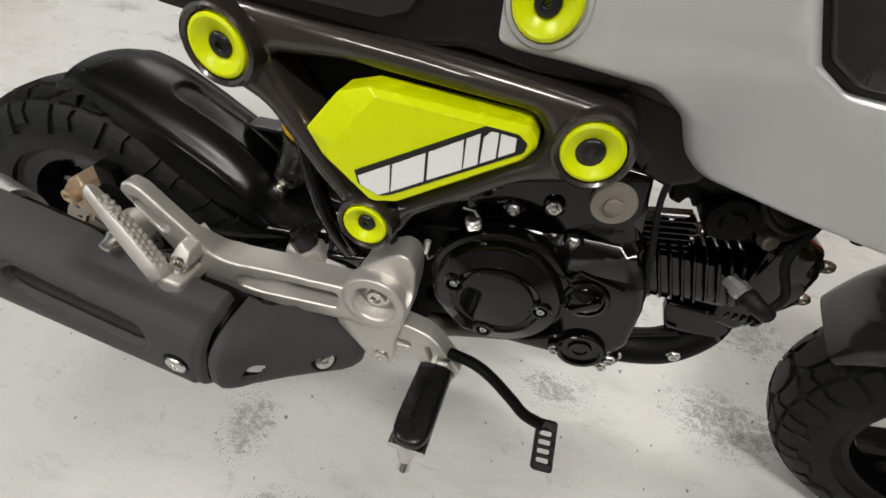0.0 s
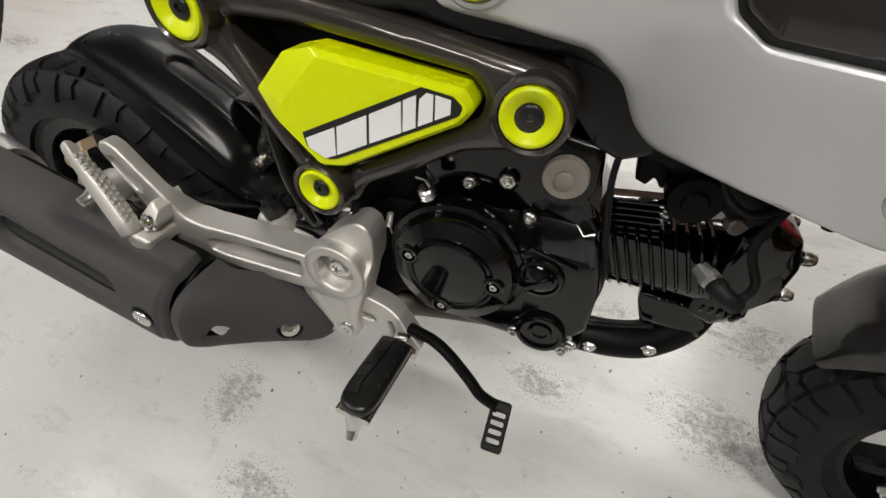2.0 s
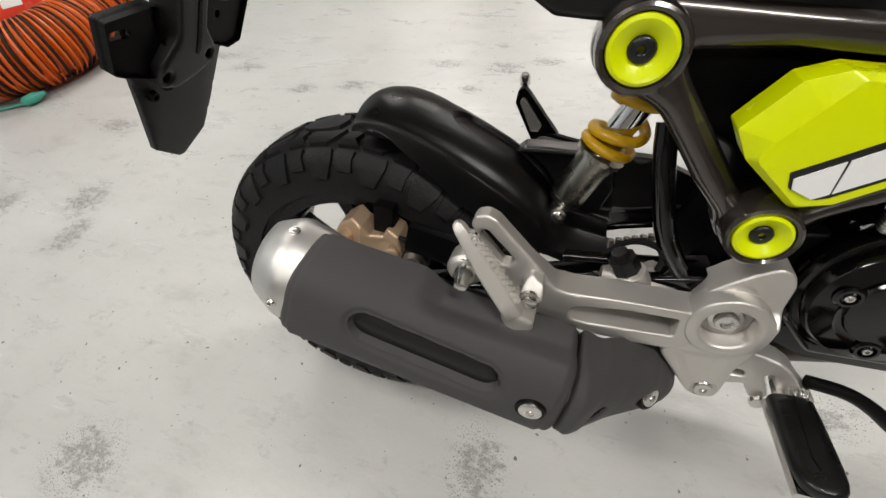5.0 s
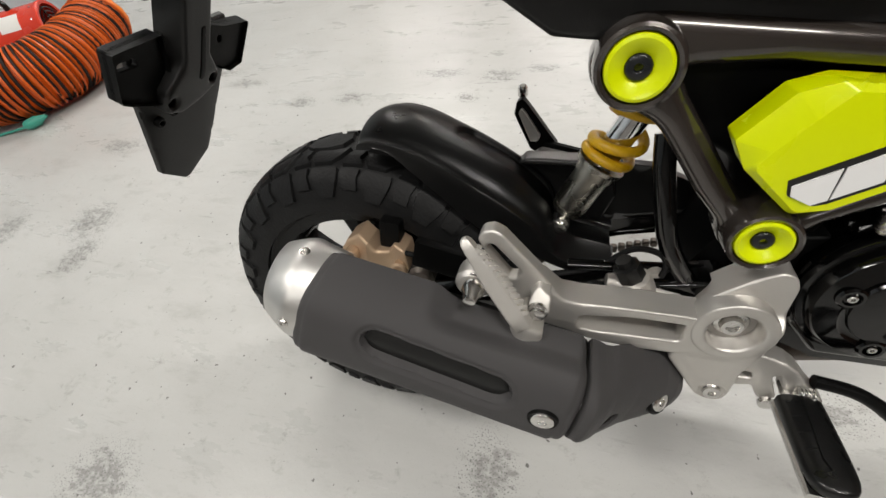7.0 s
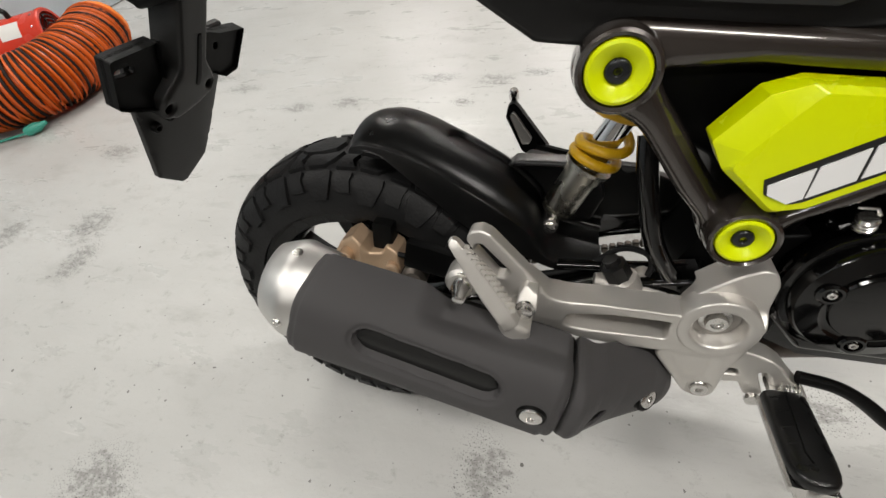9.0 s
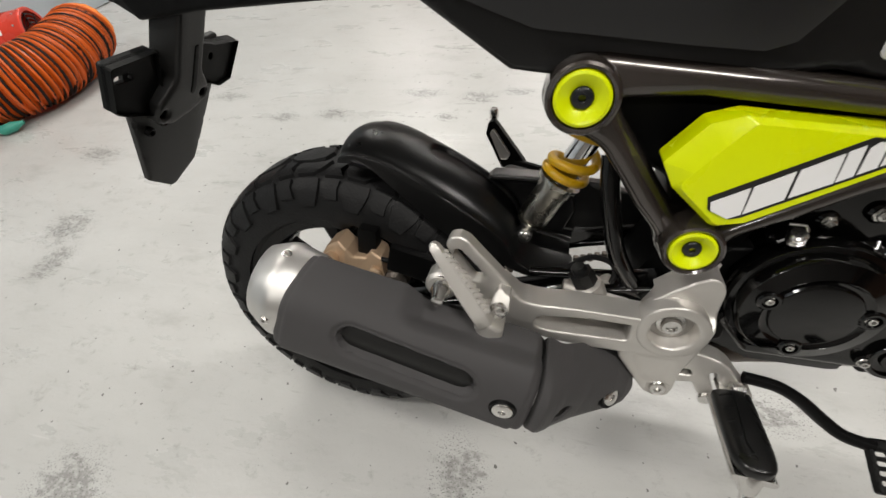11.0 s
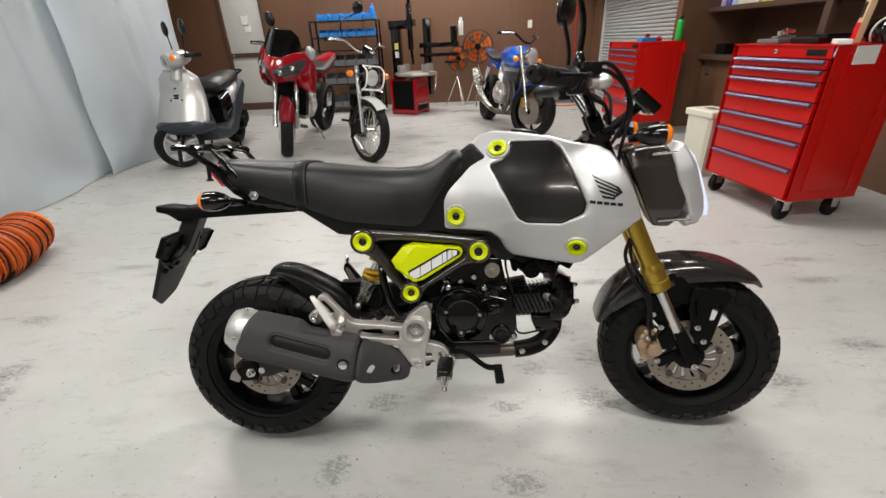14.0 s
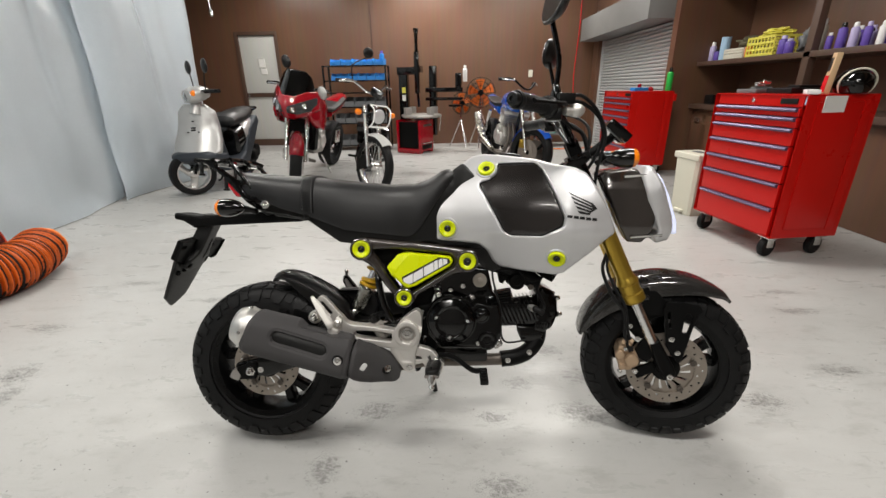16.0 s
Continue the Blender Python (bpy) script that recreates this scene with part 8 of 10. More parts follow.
    tube(bm, curve([(-0.25, -0.12, 0.20), (-0.45, -0.15, 0.22), (-0.75, -0.15, 0.26)], 4), [0.03] * 4 + [0.05] * 5, 14)
    part("muffler", bm, MATT_BLACK, v)
    bm = bmesh.new()
    for s in (1, -1):
        tube(bm, curve([(-0.18, s * 0.12, 0.20), (-0.24, s * 0.15, 0.10), (-0.20, s * 0.17, 0.012), (-0.14, s * 0.17, 0.010)], 4), 0.011, 8)
    tube(bm, [(-0.2, -0.15, 0.14), (-0.2, 0.15, 0.14)], 0.012, 8)
    part("centre_stand", bm, MATT_BLACK, v)


scooter(pose(-2.029, 3.858, 0, 0, 0, -87) @ Matrix.Diagonal((1.04, 1.04, 1.03, 1)))


# red touring motorcycle, half faired
def red_bike(m):
    v = thing("touring_motorcycle", m, "glossy red half-faired motorcycle with twin headlights, parked", "motorcycle", "parked motorcycles")
    turn = 24
    mm = Matrix.Translation((0.46, 0, 0)) @ Matrix.Rotation(radians(turn), 4, "Z") @ Matrix.Translation((-0.46, 0, 0))
    wheel_at(v, 0.72, 0.30, 0.30, 0.125, MATT_BLACK, "front_wheel", 0.72, 3, 0.14, False, turn, 0.46)
    wheel_at(v, -0.72, 0.31, 0.31, 0.18, MATT_BLACK, "rear_wheel", 0.70, 3)
    forks(v, 0.46, 0.95, 0.72, 0.30, 0.105, 0.026, STEEL, mm)
    fender_at(v, 0.72, 0.30, 0.325, 0.15, 25, 150, RED_GLOSS, "front_fender", mm, 0.06)
    for s in (1, -1):
        bm = bmesh.new()
        box(bm, (0.66, s * 0.115, 0.36), (0.06, 0.05, 0.11), None, 0.015)
        bm.transform(mm)
        part("brake_caliper", bm, STEEL, v)

    def nose(y, z):
        return 0.30 * (1 - (abs(y) / 0.27) ** 1.5) - 0.55 * max(0, z - 0.84) - 0.9 * max(0, 0.80 - z)

    def on_nose(pts, up, thick, rim, mat, name, parent, label="", r=0.02):
        bm = relief(fillet(pts, r), lambda y, z: nose(y, z) + up, thick, rim, (), 0.022)
        bm.transform(Matrix.Translation((0.52, 0, 0.055)) @ Matrix.Rotation(radians(90), 4, "Z"))
        return part(name, bm, mat, parent, label)

    f = on_nose([(-0.265, 0.96), (-0.22, 1.00), (-0.15, 0.985), (-0.07, 0.93), (0.07, 0.93), (0.15, 0.985), (0.22, 1.00), (0.265, 0.96), (0.27, 0.82), (0.17, 0.73), (0.05, 0.69), (-0.05, 0.69), (-0.17, 0.73), (-0.27, 0.82)], 0, 0.03, 0.012, RED_GLOSS, "front_fairing", v)
    for s in (1, -1):
        lamp = on_nose([(s * 0.020, 0.755), (s * 0.030, 0.825), (s * 0.13, 0.880), (s * 0.240, 0.945), (s * 0.250, 0.870), (s * 0.21, 0.795), (s * 0.10, 0.745)], 0.008, 0.02, 0.006, LAMP_DARK, "headlight", f, "clear headlight over a dark reflector", 0.014)
        for y, z, r in ((0.080, 0.800, 0.030), (0.165, 0.845, 0.030)):
            bm = bmesh.new()
            lathe(bm, [(r, -0.004), (r, 0.003), (r * 0.8, 0.004), (r * 0.5, 0.0), (r * 0.2, 0.006)], (0.52 + nose(y, z) + 0.010, -s * y, z + 0.055), (1, -s * 0.9, 0.3), 16)
            part("reflector", bm, CHROME, lamp)
        side = relief(fillet([(0.62, 0.80), (0.55, 1.00), (0.40, 1.01), (0.26, 0.93), (0.12, 0.86), (0.08, 0.72), (0.26, 0.62), (0.44, 0.66), (0.56, 0.73)], 0.03), lambda x, z: 0.25 - 0.18 * max(0, x - 0.42) - 0.25 * max(0, 0.26 - x), 0.02, 0.015, (), 0.035)
        part("side_fairing", side if s < 0 else mirrored(side), RED_GLOSS, f)
    screen = relief(fillet([(-0.20, 0.985), (-0.205, 1.07), (-0.16, 1.19), (-0.10, 1.245), (0.10, 1.245), (0.16, 1.19), (0.205, 1.07), (0.20, 0.985), (0.10, 0.925), (-0.10, 0.925)], 0.03), lambda y, z: 0.20 * (1 - (y / 0.22) ** 2) - 0.62 * (z - 1.0), 0.004, 0.0, (), 0.025)
    screen.transform(Matrix.Translation((0.53, 0, -0.005)) @ Matrix.Rotation(radians(90), 4, "Z"))
    part("windscreen", screen, GLOSS_BLACK, f, "dark smoked windscreen")
    loft_body(v, [(0.38, 0.78, 0.90, 0.10), (0.30, 0.76, 1.00, 0.17), (0.10, 0.76, 1.02, 0.18), (-0.10, 0.76, 0.92, 0.13), (-0.18, 0.78, 0.86, 0.10)], RED_GLOSS, "fuel_tank")
    loft_body(v, [(-0.12, 0.80, 0.86, 0.10), (-0.30, 0.77, 0.85, 0.16), (-0.52, 0.80, 0.88, 0.15), (-0.86, 0.88, 0.95, 0.11)], VINYL, "seat")
    loft_body(v, [(-0.30, 0.70, 0.80, 0.13), (-0.60, 0.76, 0.90, 0.14), (-0.98, 0.86, 0.98, 0.08)], RED_GLOSS, "tail_cowl")
    engine_block(v, 0.08, 0.46, 0.46, DULL_ALU, 5, BRUSHED)
    for s in (0.09, 0.03, -0.03, -0.09):
        bm = bmesh.new()
        tube(bm, curve([(0.30, s, 0.60), (0.40, s, 0.46), (0.34, s, 0.28), (0.10, s, 0.20)], 5), 0.021, 10)
        part("header_pipe", bm, DULL_STEEL, v)
    loft_body(v, [(0.36, 0.42, 0.68, 0.16), (0.33, 0.40, 0.70, 0.17)], MATT_BLACK, "radiator")
    bm = bmesh.new()
    tube(bm, [(-0.20, -0.19, 0.34), (-0.80, -0.22, 0.48)], [0.04, 0.062], 16)
    part("muffler", bm, STEEL, v)
    bm = bmesh.new()
    tube(bm, [(0.0, 0.14, 0.28), (-0.06, 0.28, 0.015), (0.02, 0.30, 0.012)], 0.012, 8)
    part("side_stand", bm, STEEL, v)
    bm = bmesh.new()
    tube(bm, [(-0.25, 0.20, 0.38), (-0.10, 0.22, 0.34), (-0.02, 0.26, 0.34)], 0.014, 8)
    box(bm, (-0.38, 0.20, 0.48), (0.14, 0.02, 0.16), None, 0.006)
    part("step_bracket", bm, STEEL, v)
    rider_controls(v, 0.40, 1.05, 0.32, (), 0.30, MATT_BLACK, mm)
    for y, z, mat in ((-0.15, 1.30, BLACK_PLASTIC), (0.27, 1.05, SCOOTER_SILVER)):
        bm = bmesh.new()
        tube(bm, curve([(0.52, y * 0.55, z - 0.16), (0.49, y * 0.75, z - 0.09), (0.47, y, z - 0.03)], 4), 0.008, 8)
        ball(bm, (0.47, y, z), (0.026, 0.050, 0.070), 16, pose(0, 0, 0, 25, 0, 0))
        part("mirror", bm, mat, f)
    box_bm = bmesh.new()
    box(box_bm, (0.30, 0, 0.55), (0.10, 0.36, 0.34), None, 0.02)
    part("radiator_shroud", box_bm, MATT_BLACK, v)


red_bike(pose(-1.235, 4.39, 0, -11, 0, -95))


# white classic small motorcycle
def white_bike(m):
    v = thing("classic_motorcycle", m, "white and black classic small motorcycle with wire wheels, parked", "motorcycle", "parked motorcycles")
    turn = 36
    mm = Matrix.Translation((0.52, 0, 0)) @ Matrix.Rotation(radians(turn), 4, "Z") @ Matrix.Translation((-0.52, 0, 0))
    wheel_at(v, 0.62, 0.295, 0.295, 0.085, STEEL, "front_wheel", 0.80, 5, 0, True, turn, 0.52)
    wheel_at(v, -0.60, 0.29, 0.29, 0.08, STEEL, "rear_wheel", 0.80, 5, 0, True)
    forks(v, 0.46, 0.86, 0.62, 0.29, 0.075, 0.022, STEEL, mm)
    fender_at(v, 0.62, 0.295, 0.325, 0.13, 50, 120, WHITE_PAINT, "front_fender", mm, 0.03)
    bm = relief(fillet([(-0.075, 0.20), (-0.06, 0.40), (0.06, 0.40), (0.075, 0.20)], 0.01), 0.0, 0.006, 0.0, (), 0.04)
    bm.transform(mm @ Matrix.Translation((0.345, 0, 0)) @ Matrix.Rotation(radians(18), 4, "Y") @ Matrix.Rotation(radians(90), 4, "Z"))
    part("mud_flap", bm, RUBBER, v)
    round_lamp(v, 0.60, 0.78, 0.078, shell=GLOSS_BLACK, m=mm)
    bm = bmesh.new()
    for y in (-0.095, 0.095):
        tube(bm, curve([(0.60, y, 0.67), (0.66, y, 0.73), (0.66, y, 0.84), (0.59, y, 0.88)], 4), 0.007, 8)
    tube(bm, [(0.59, -0.095, 0.88), (0.59, 0.095, 0.88)], 0.007, 8)
    tube(bm, [(0.63, -0.095, 0.68), (0.63, 0.095, 0.68)], 0.009, 8)
    bm.transform(mm)
    part("lamp_guard", bm, WHITE_PAINT, v)
    small_signals(v, 0.54, 0.80, 0.20, mm)
    loft_body(v, [(0.36, 0.72, 0.80, 0.06), (0.28, 0.68, 0.88, 0.12), (0.08, 0.68, 0.85, 0.12), (-0.10, 0.70, 0.80, 0.08)], GLOSS_BLACK, "fuel_tank")
    loft_body(v, [(-0.06, 0.73, 0.80, 0.09), (-0.40, 0.73, 0.81, 0.13), (-0.66, 0.75, 0.81, 0.10)], VINYL, "seat")
    fender_at(v, -0.60, 0.29, 0.33, 0.13, 20, 160, GLOSS_BLACK, "rear_fender")
    engine_block(v, 0.06, 0.38, 0.32, GLOSS_BLACK, 6)
    bm = bmesh.new()
    tube(bm, [(0.44, 0, 0.80), (0.28, 0, 0.36), (-0.05, 0, 0.26), (-0.30, 0, 0.36), (-0.25, 0, 0.70), (0.42, 0, 0.76)], 0.018, 10)
    part("frame", bm, GLOSS_BLACK, v)
    bm = bmesh.new()
    tube(bm, curve([(0.20, -0.08, 0.42), (0.24, -0.12, 0.26), (-0.1, -0.15, 0.20), (-0.75, -0.16, 0.34)], 5), [0.016] * 11 + [0.036] * 5, 12)
    part("exhaust", bm, CHROME, v)
    rider_controls(v, 0.46, 1.05, 0.31, (-1,), 0.26, CHROME, mm, 0.26)
    bm = bmesh.new()
    lathe(bm, [(0.02, -0.05), (0.065, -0.03), (0.065, 0.012), (0.056, 0.018)], (0.54, 0, 1.00), (0.6, 0, 1), 20)
    bm.transform(mm)
    part("meter", bm, GLOSS_BLACK, v)
    for s in (1, -1):
        bm = bmesh.new()
        box(bm, (0.02, s * 0.20, 0.28), (0.04, 0.10, 0.025), None, 0.008)
        part("foot_peg", bm, RUBBER, v)
    bm = bmesh.new()
    tube(bm, [(-0.1, 0.10, 0.26), (-0.16, 0.22, 0.012)], 0.010, 8)
    part("side_stand", bm, STEEL, v)


white_bike(pose(-0.378, 3.851, 0, -10, 0, -82))


# blue naked motorcycle
def blue_bike(m):
    v = thing("naked_motorcycle", m, "blue naked motorcycle with chrome engine and gold brake calipers, parked", "motorcycle", "parked motorcycles")
    turn = 30
    mm = Matrix.Translation((0.46, 0, 0)) @ Matrix.Rotation(radians(turn), 4, "Z") @ Matrix.Translation((-0.46, 0, 0))
    wheel_at(v, 0.70, 0.30, 0.30, 0.115, MATT_BLACK, "front_wheel", 0.72, 3, 0.145, False, turn, 0.46)
    wheel_at(v, -0.70, 0.30, 0.30, 0.15, MATT_BLACK, "rear_wheel", 0.72, 3)
    forks(v, 0.46, 0.95, 0.70, 0.30, 0.10, 0.024, STEEL, mm)
    fender_at(v, 0.70, 0.30, 0.322, 0.13, 40, 165, BLUE_GLOSS, "front_fender", mm, 0.04)
    for s in (1, -1):
        bm = bmesh.new()
        box(bm, (0.63, s * 0.10, 0.39), (0.06, 0.05, 0.10), None, 0.015)
        bm.transform(mm)
        part("brake_caliper", bm, GOLD, v)
    loft_body(v, [(0.44, 0.76, 0.88, 0.10), (0.37, 0.72, 0.96, 0.17), (0.15, 0.72, 0.96, 0.18), (-0.06, 0.74, 0.87, 0.12), (-0.14, 0.76, 0.82, 0.09)], BLUE_GLOSS, "fuel_tank")
    loft_body(v, [(-0.10, 0.77, 0.84, 0.09), (-0.30, 0.75, 0.83, 0.15), (-0.55, 0.78, 0.86, 0.14), (-0.85, 0.83, 0.90, 0.10)], VINYL, "seat")
    loft_body(v, [(-0.20, 0.66, 0.78, 0.12), (-0.55, 0.72, 0.84, 0.13), (-0.95, 0.82, 0.92, 0.07)], BLUE_GLOSS, "tail_cowl")
    engine_block(v, 0.08, 0.44, 0.42, DULL_ALU, 6, BRUSHED)
    for s in (0.09, 0.03, -0.03, -0.09):
        bm = bmesh.new()
        tube(bm, curve([(0.28, s, 0.58), (0.38, s, 0.44), (0.32, s, 0.26), (0.10, s, 0.19), (-0.15, s * 0.5 - 0.08, 0.2)], 5), 0.02, 10)
        part("header_pipe", bm, DULL_STEEL, v)
    bm = bmesh.new()
    tube(bm, [(-0.05, -0.15, 0.22), (-0.40, -0.20, 0.32), (-0.56, -0.22, 0.44), (-0.78, -0.24, 0.62)], [0.03, 0.05, 0.058, 0.050], 16)
    part("muffler", bm, SHOCK_STEEL, v)
    round_lamp(v, 0.56, 0.86, 0.09, m=mm)
    small_signals(v, 0.50, 0.82, 0.20, mm)
    rider_controls(v, 0.46, 1.06, 0.31, (), 0.22, MATT_BLACK, mm)
    bm = bmesh.new()
    tube(bm, [(0.44, 0, 0.84), (0.30, 0, 0.36), (-0.05, 0, 0.24), (-0.30, 0, 0.36), (-0.25, 0, 0.74), (0.42, 0, 0.80)], 0.022, 10)
    part("frame", bm, GLOSS_BLACK, v)
    for s in (1, -1):
        bm = bmesh.new()
        tube(bm, [(-0.66, s * 0.13, 0.34), (-0.50, s * 0.13, 0.70)], [0.018, 0.026], 12)
        part("rear_shock", bm, CHROME, v)
    bm = bmesh.new()
    tube(bm, [(0.0, 0.12, 0.26), (-0.06, 0.26, 0.012)], 0.011, 8)
    part("side_stand", bm, STEEL, v)


blue_bike(pose(1.27, 4.71, 0, -8, 0, -80))


# red roller tool cabinets
def tool_cabinet(m, w, d, z0, z1, drawers, name="tool_cabinet", label="red steel roller cabinet with seven drawers on castors"):
    v = thing(name, m, label, "tool cabinet", "red tool cabinets")
    t = 0.03
    bm = bmesh.new()
    bmesh.ops.create_cube(bm, size=1.0, matrix=Matrix.Translation((0, 0, (z0 + z1) / 2)) @ Matrix.Diagonal((w, d, z1 - z0, 1)))
    front = [f for f in bm.faces if f.normal.y < -0.5]
    bmesh.ops.inset_region(bm, faces=front, thickness=t)
    for q in {q for f in front for q in f.verts}:
        q.co.y = d / 2 - 0.02
    bmesh.ops.bevel(bm, geom=[e for e in bm.edges if e.calc_face_angle(0) > 1], offset=0.004, segments=2, affect="EDGES")
    body = part("body", bm, RED_PAINT, v)
    bm = bmesh.new()
    box(bm, (0, -d / 2 + 0.02, z1 - 0.034), (w - 2 * t, 0.02, 0.062), None, 0.003)
    rail = part("top_rail", bm, RED_PAINT, body)
    bm = bmesh.new()
    lathe(bm, [(0.012, 0), (0.012, 0.008), (0.006, 0.010)], (-0.02, -d / 2 + 0.01, z1 - 0.036), (0, -1, 0), 14)
    part("lock", bm, STEEL, rail)
    bm = bmesh.new()
    box(bm, (w * 0.33, -d / 2 + 0.008, z1 - 0.036), (w * 0.16, 0.006, 0.03), None, 0.002)
    part("maker_plate", bm, BLACK_PLASTIC, rail)
    top = z1 - 0.068
    for h in drawers:
        bm = bmesh.new()
        box(bm, (0, -d / 2 + 0.014, top - h / 2), (w - 2 * t - 0.006, 0.024, h - 0.006), None, 0.003)
        dr = part("drawer", bm, RED_PAINT, v)
        bm = bmesh.new()
        prof = [(-d / 2 + 0.004, -0.002), (-d / 2 - 0.012, -0.004), (-d / 2 - 0.018, -0.012), (-d / 2 - 0.014, -0.020), (-d / 2 + 0.002, -0.024)]
        ring_loft(bm, [[(x, y, top + z) for y, z in prof] for x in (-w / 2 + t + 0.012, w / 2 - t - 0.012)])
        part("drawer_pull", bm, LILAC_METAL, dr)
        top -= h
    for sx in (-1, 1):
        bm = bmesh.new()
        box(bm, (sx * (w / 2 + 0.003), -d * 0.04, (z0 + z1) / 2 + 0.01), (0.008, d * 0.62, (z1 - z0) - 0.10), None, 0.003)
        box(bm, (sx * (w / 2 + 0.004), d * 0.34, (z0 + z1) / 2 + 0.01), (0.010, d * 0.12, (z1 - z0) - 0.08), None, 0.004)
        part("side_panel", bm, RED_PAINT, body)
        for sy in (-1, 1):
            x, y = sx * (w / 2 - 0.07), sy * (d / 2 - 0.06)
            bm = bmesh.new()
            lathe(bm, [(0.03, -0.018), (0.058, -0.018), (0.062, -0.012), (0.062, 0.012), (0.058, 0.018), (0.03, 0.018)], (x, y, 0.062), (1, 0.25, 0), 24)
            c = part("castor", bm, RUBBER, v)
            bm = bmesh.new()
            box(bm, (x, y, z0 - 0.008), (0.09, 0.07, 0.012), None, 0.002)
            for e in (-1, 1):
                box(bm, (x + e * 0.026, y, 0.095), (0.005, 0.045, 0.07), None, 0.002)
            part("castor_fork", bm, STEEL, c)
    return v


cab = tool_cabinet(pose(2.686, 1.772, 0, 0, 0, -82.8), 0.70, 0.44, 0.135, 0.955, (0.050, 0.060, 0.100, 0.110, 0.104, 0.148, 0.175))
bm = bmesh.new()
box(bm, (0.3595, -0.06, 0.905), (0.004, 0.13, 0.085))
part("instruction_label", bm, PAPER, cab, "white printed label")
tool_cabinet(pose(2.855, 4.46, 0, 0, 0, -88), 0.84, 0.47, 0.12, 0.945, (0.060, 0.075, 0.075, 0.075, 0.100, 0.160, 0.205), label="second red steel roller cabinet standing before the shutter")

# clutter on the first cabinet
bm = bmesh.new()
box(bm, (0, 0, 0.012), (0.20, 0.13, 0.024), pose(0, 0, 0, 0, 0, 20), 0.008)
box(bm, (0.03, 0.01, 0.030), (0.10, 0.07, 0.014), pose(0, 0, 0, 0, 0, -15), 0.004)
solid("grey_tool_case", bm, GREY_PLASTIC, pose(2.60, 1.95, 0.957), "flat grey plastic tool case on the cabinet", "tool case")
bm = bmesh.new()
for k in range(5):
    tube(bm, [(0.03 * math.cos(k * 1.3), 0.03 * math.sin(k * 1.3), 0.008 + 0.006 * k), (-0.05 * math.cos(k * 1.1 + 0.4), -0.03, 0.010 + 0.006 * k)], 0.008, 8)
solid("metal_fittings", bm, STEEL, pose(2.60, 1.93, 0.995), "small heap of bright metal fittings", "metal parts")
bm = bmesh.new()
box(bm, (0, 0, 0.015), (0.26, 0.17, 0.03), pose(0, 0, 0, 0, 0, 10), 0.006)
box(bm, (0.05, 0.0, 0.038), (0.14, 0.12, 0.016), pose(0, 0, 0, 0, 0, -8), 0.004)
solid("black_case", bm, BLACK_PLASTIC, pose(2.70, 1.74, 0.957), "flat black plastic case on the cabinet", "case")
bm = bmesh.new()
box(bm, (0, 0, 0.012), (0.14, 0.06, 0.024), None, 0.008)
solid("white_tray", bm, WHITE_PAINT, pose(2.57, 1.46, 0.957, 0, 0, 60), "small white plastic tray at the cabinet's edge", "tray")
bm = relief(fillet([(-0.03, -0.06), (-0.02, 0.0), (0.02, 0.004), (0.03, -0.02), (0.012, -0.05), (-0.01, -0.075)], 0.01), 0.0, 0.006, 0.002, (), 0.012)
solid("blue_rag", bm, PALE_BLUE, pose(2.545, 1.412, 0.965, 0, 0, 5), "blue cloth rag hanging over the edge", "rag")
bm = bmesh.new()
box(bm, (0, 0, 0.105), (0.028, 0.052, 0.21), None, 0.003)
card = solid("cardboard_box", bm, TAN, pose(2.700, 1.535, 0.957, 0, 4, -20), "upright tan and red cardboard box", "box")
bm = bmesh.new()
box(bm, (-0.0155, 0.0, 0.05), (0.002, 0.050, 0.085))
part("red_print", bm, RED_LENS, card)
bm = bmesh.new()
box(bm, (-0.0155, 0.006, 0.15), (0.002, 0.030, 0.07))
part("dark_print", bm, BLACK_PRINT, card)
bm = bmesh.new()
bmesh.ops.create_uvsphere(bm, u_segments=32, v_segments=20, radius=1.0)
for q in bm.verts:
    q.co = Vector((q.co.x * 0.085, q.co.y * 0.105 * (1.0 if q.co.y < 0 else 0.8), max(-0.62, q.co.z) * 0.080 + 0.050))
helm = solid("helmet", bm, GLOSS_BLACK, pose(2.80, 1.485, 0.957, 0, 0, -20), "glossy black rounded helmet with a pale edge trim", "helmet")
bm = bmesh.new()
tube(bm, [(0.080 * math.cos(a), -0.045 - 0.02 * math.sin(a), 0.052 + 0.074 * math.sin(a)) for a in (radians(-38 + 256 * k / 24) for k in range(25))], 0.005, 8)
part("edge_trim", bm, CREAM_PLASTIC, helm)
# on the second cabinet
bm = bmesh.new()
box(bm, (0, 0, 0.018), (0.17, 0.10, 0.036), None, 0.006)
solid("blue_tray", bm, BLUE_PLASTIC, pose(2.80, 4.28, 0.947, 0, 0, 10), "blue plastic tray on the cabinet", "tray")
# a domed red plastic cap, not a drinking vessel
bm = bmesh.new()
lathe(bm, [(0.03, 0), (0.035, 0.01), (0.03, 0.03), (0.012, 0.045)], (0, 0, 0), (0, 0, 1), 16)
solid("red_cap", bm, RED_GLOSS, pose(2.93, 4.28, 0.947), "small red plastic cap on the cabinet", "cup")
# a second, smaller red plastic cap, on the blue tray
bm = bmesh.new()
lathe(bm, [(0.02, 0), (0.024, 0.03), (0.01, 0.04)], (0, 0, 0), (0, 0, 1), 12)
solid("small_red_cap", bm, RED_GLOSS, pose(2.80, 4.28, 0.984), "small red plastic cap on a blue tray", "pot")
bm = bmesh.new()
box(bm, (0, 0, 0), (0.03, 0.14, 0.03), None, 0.005)
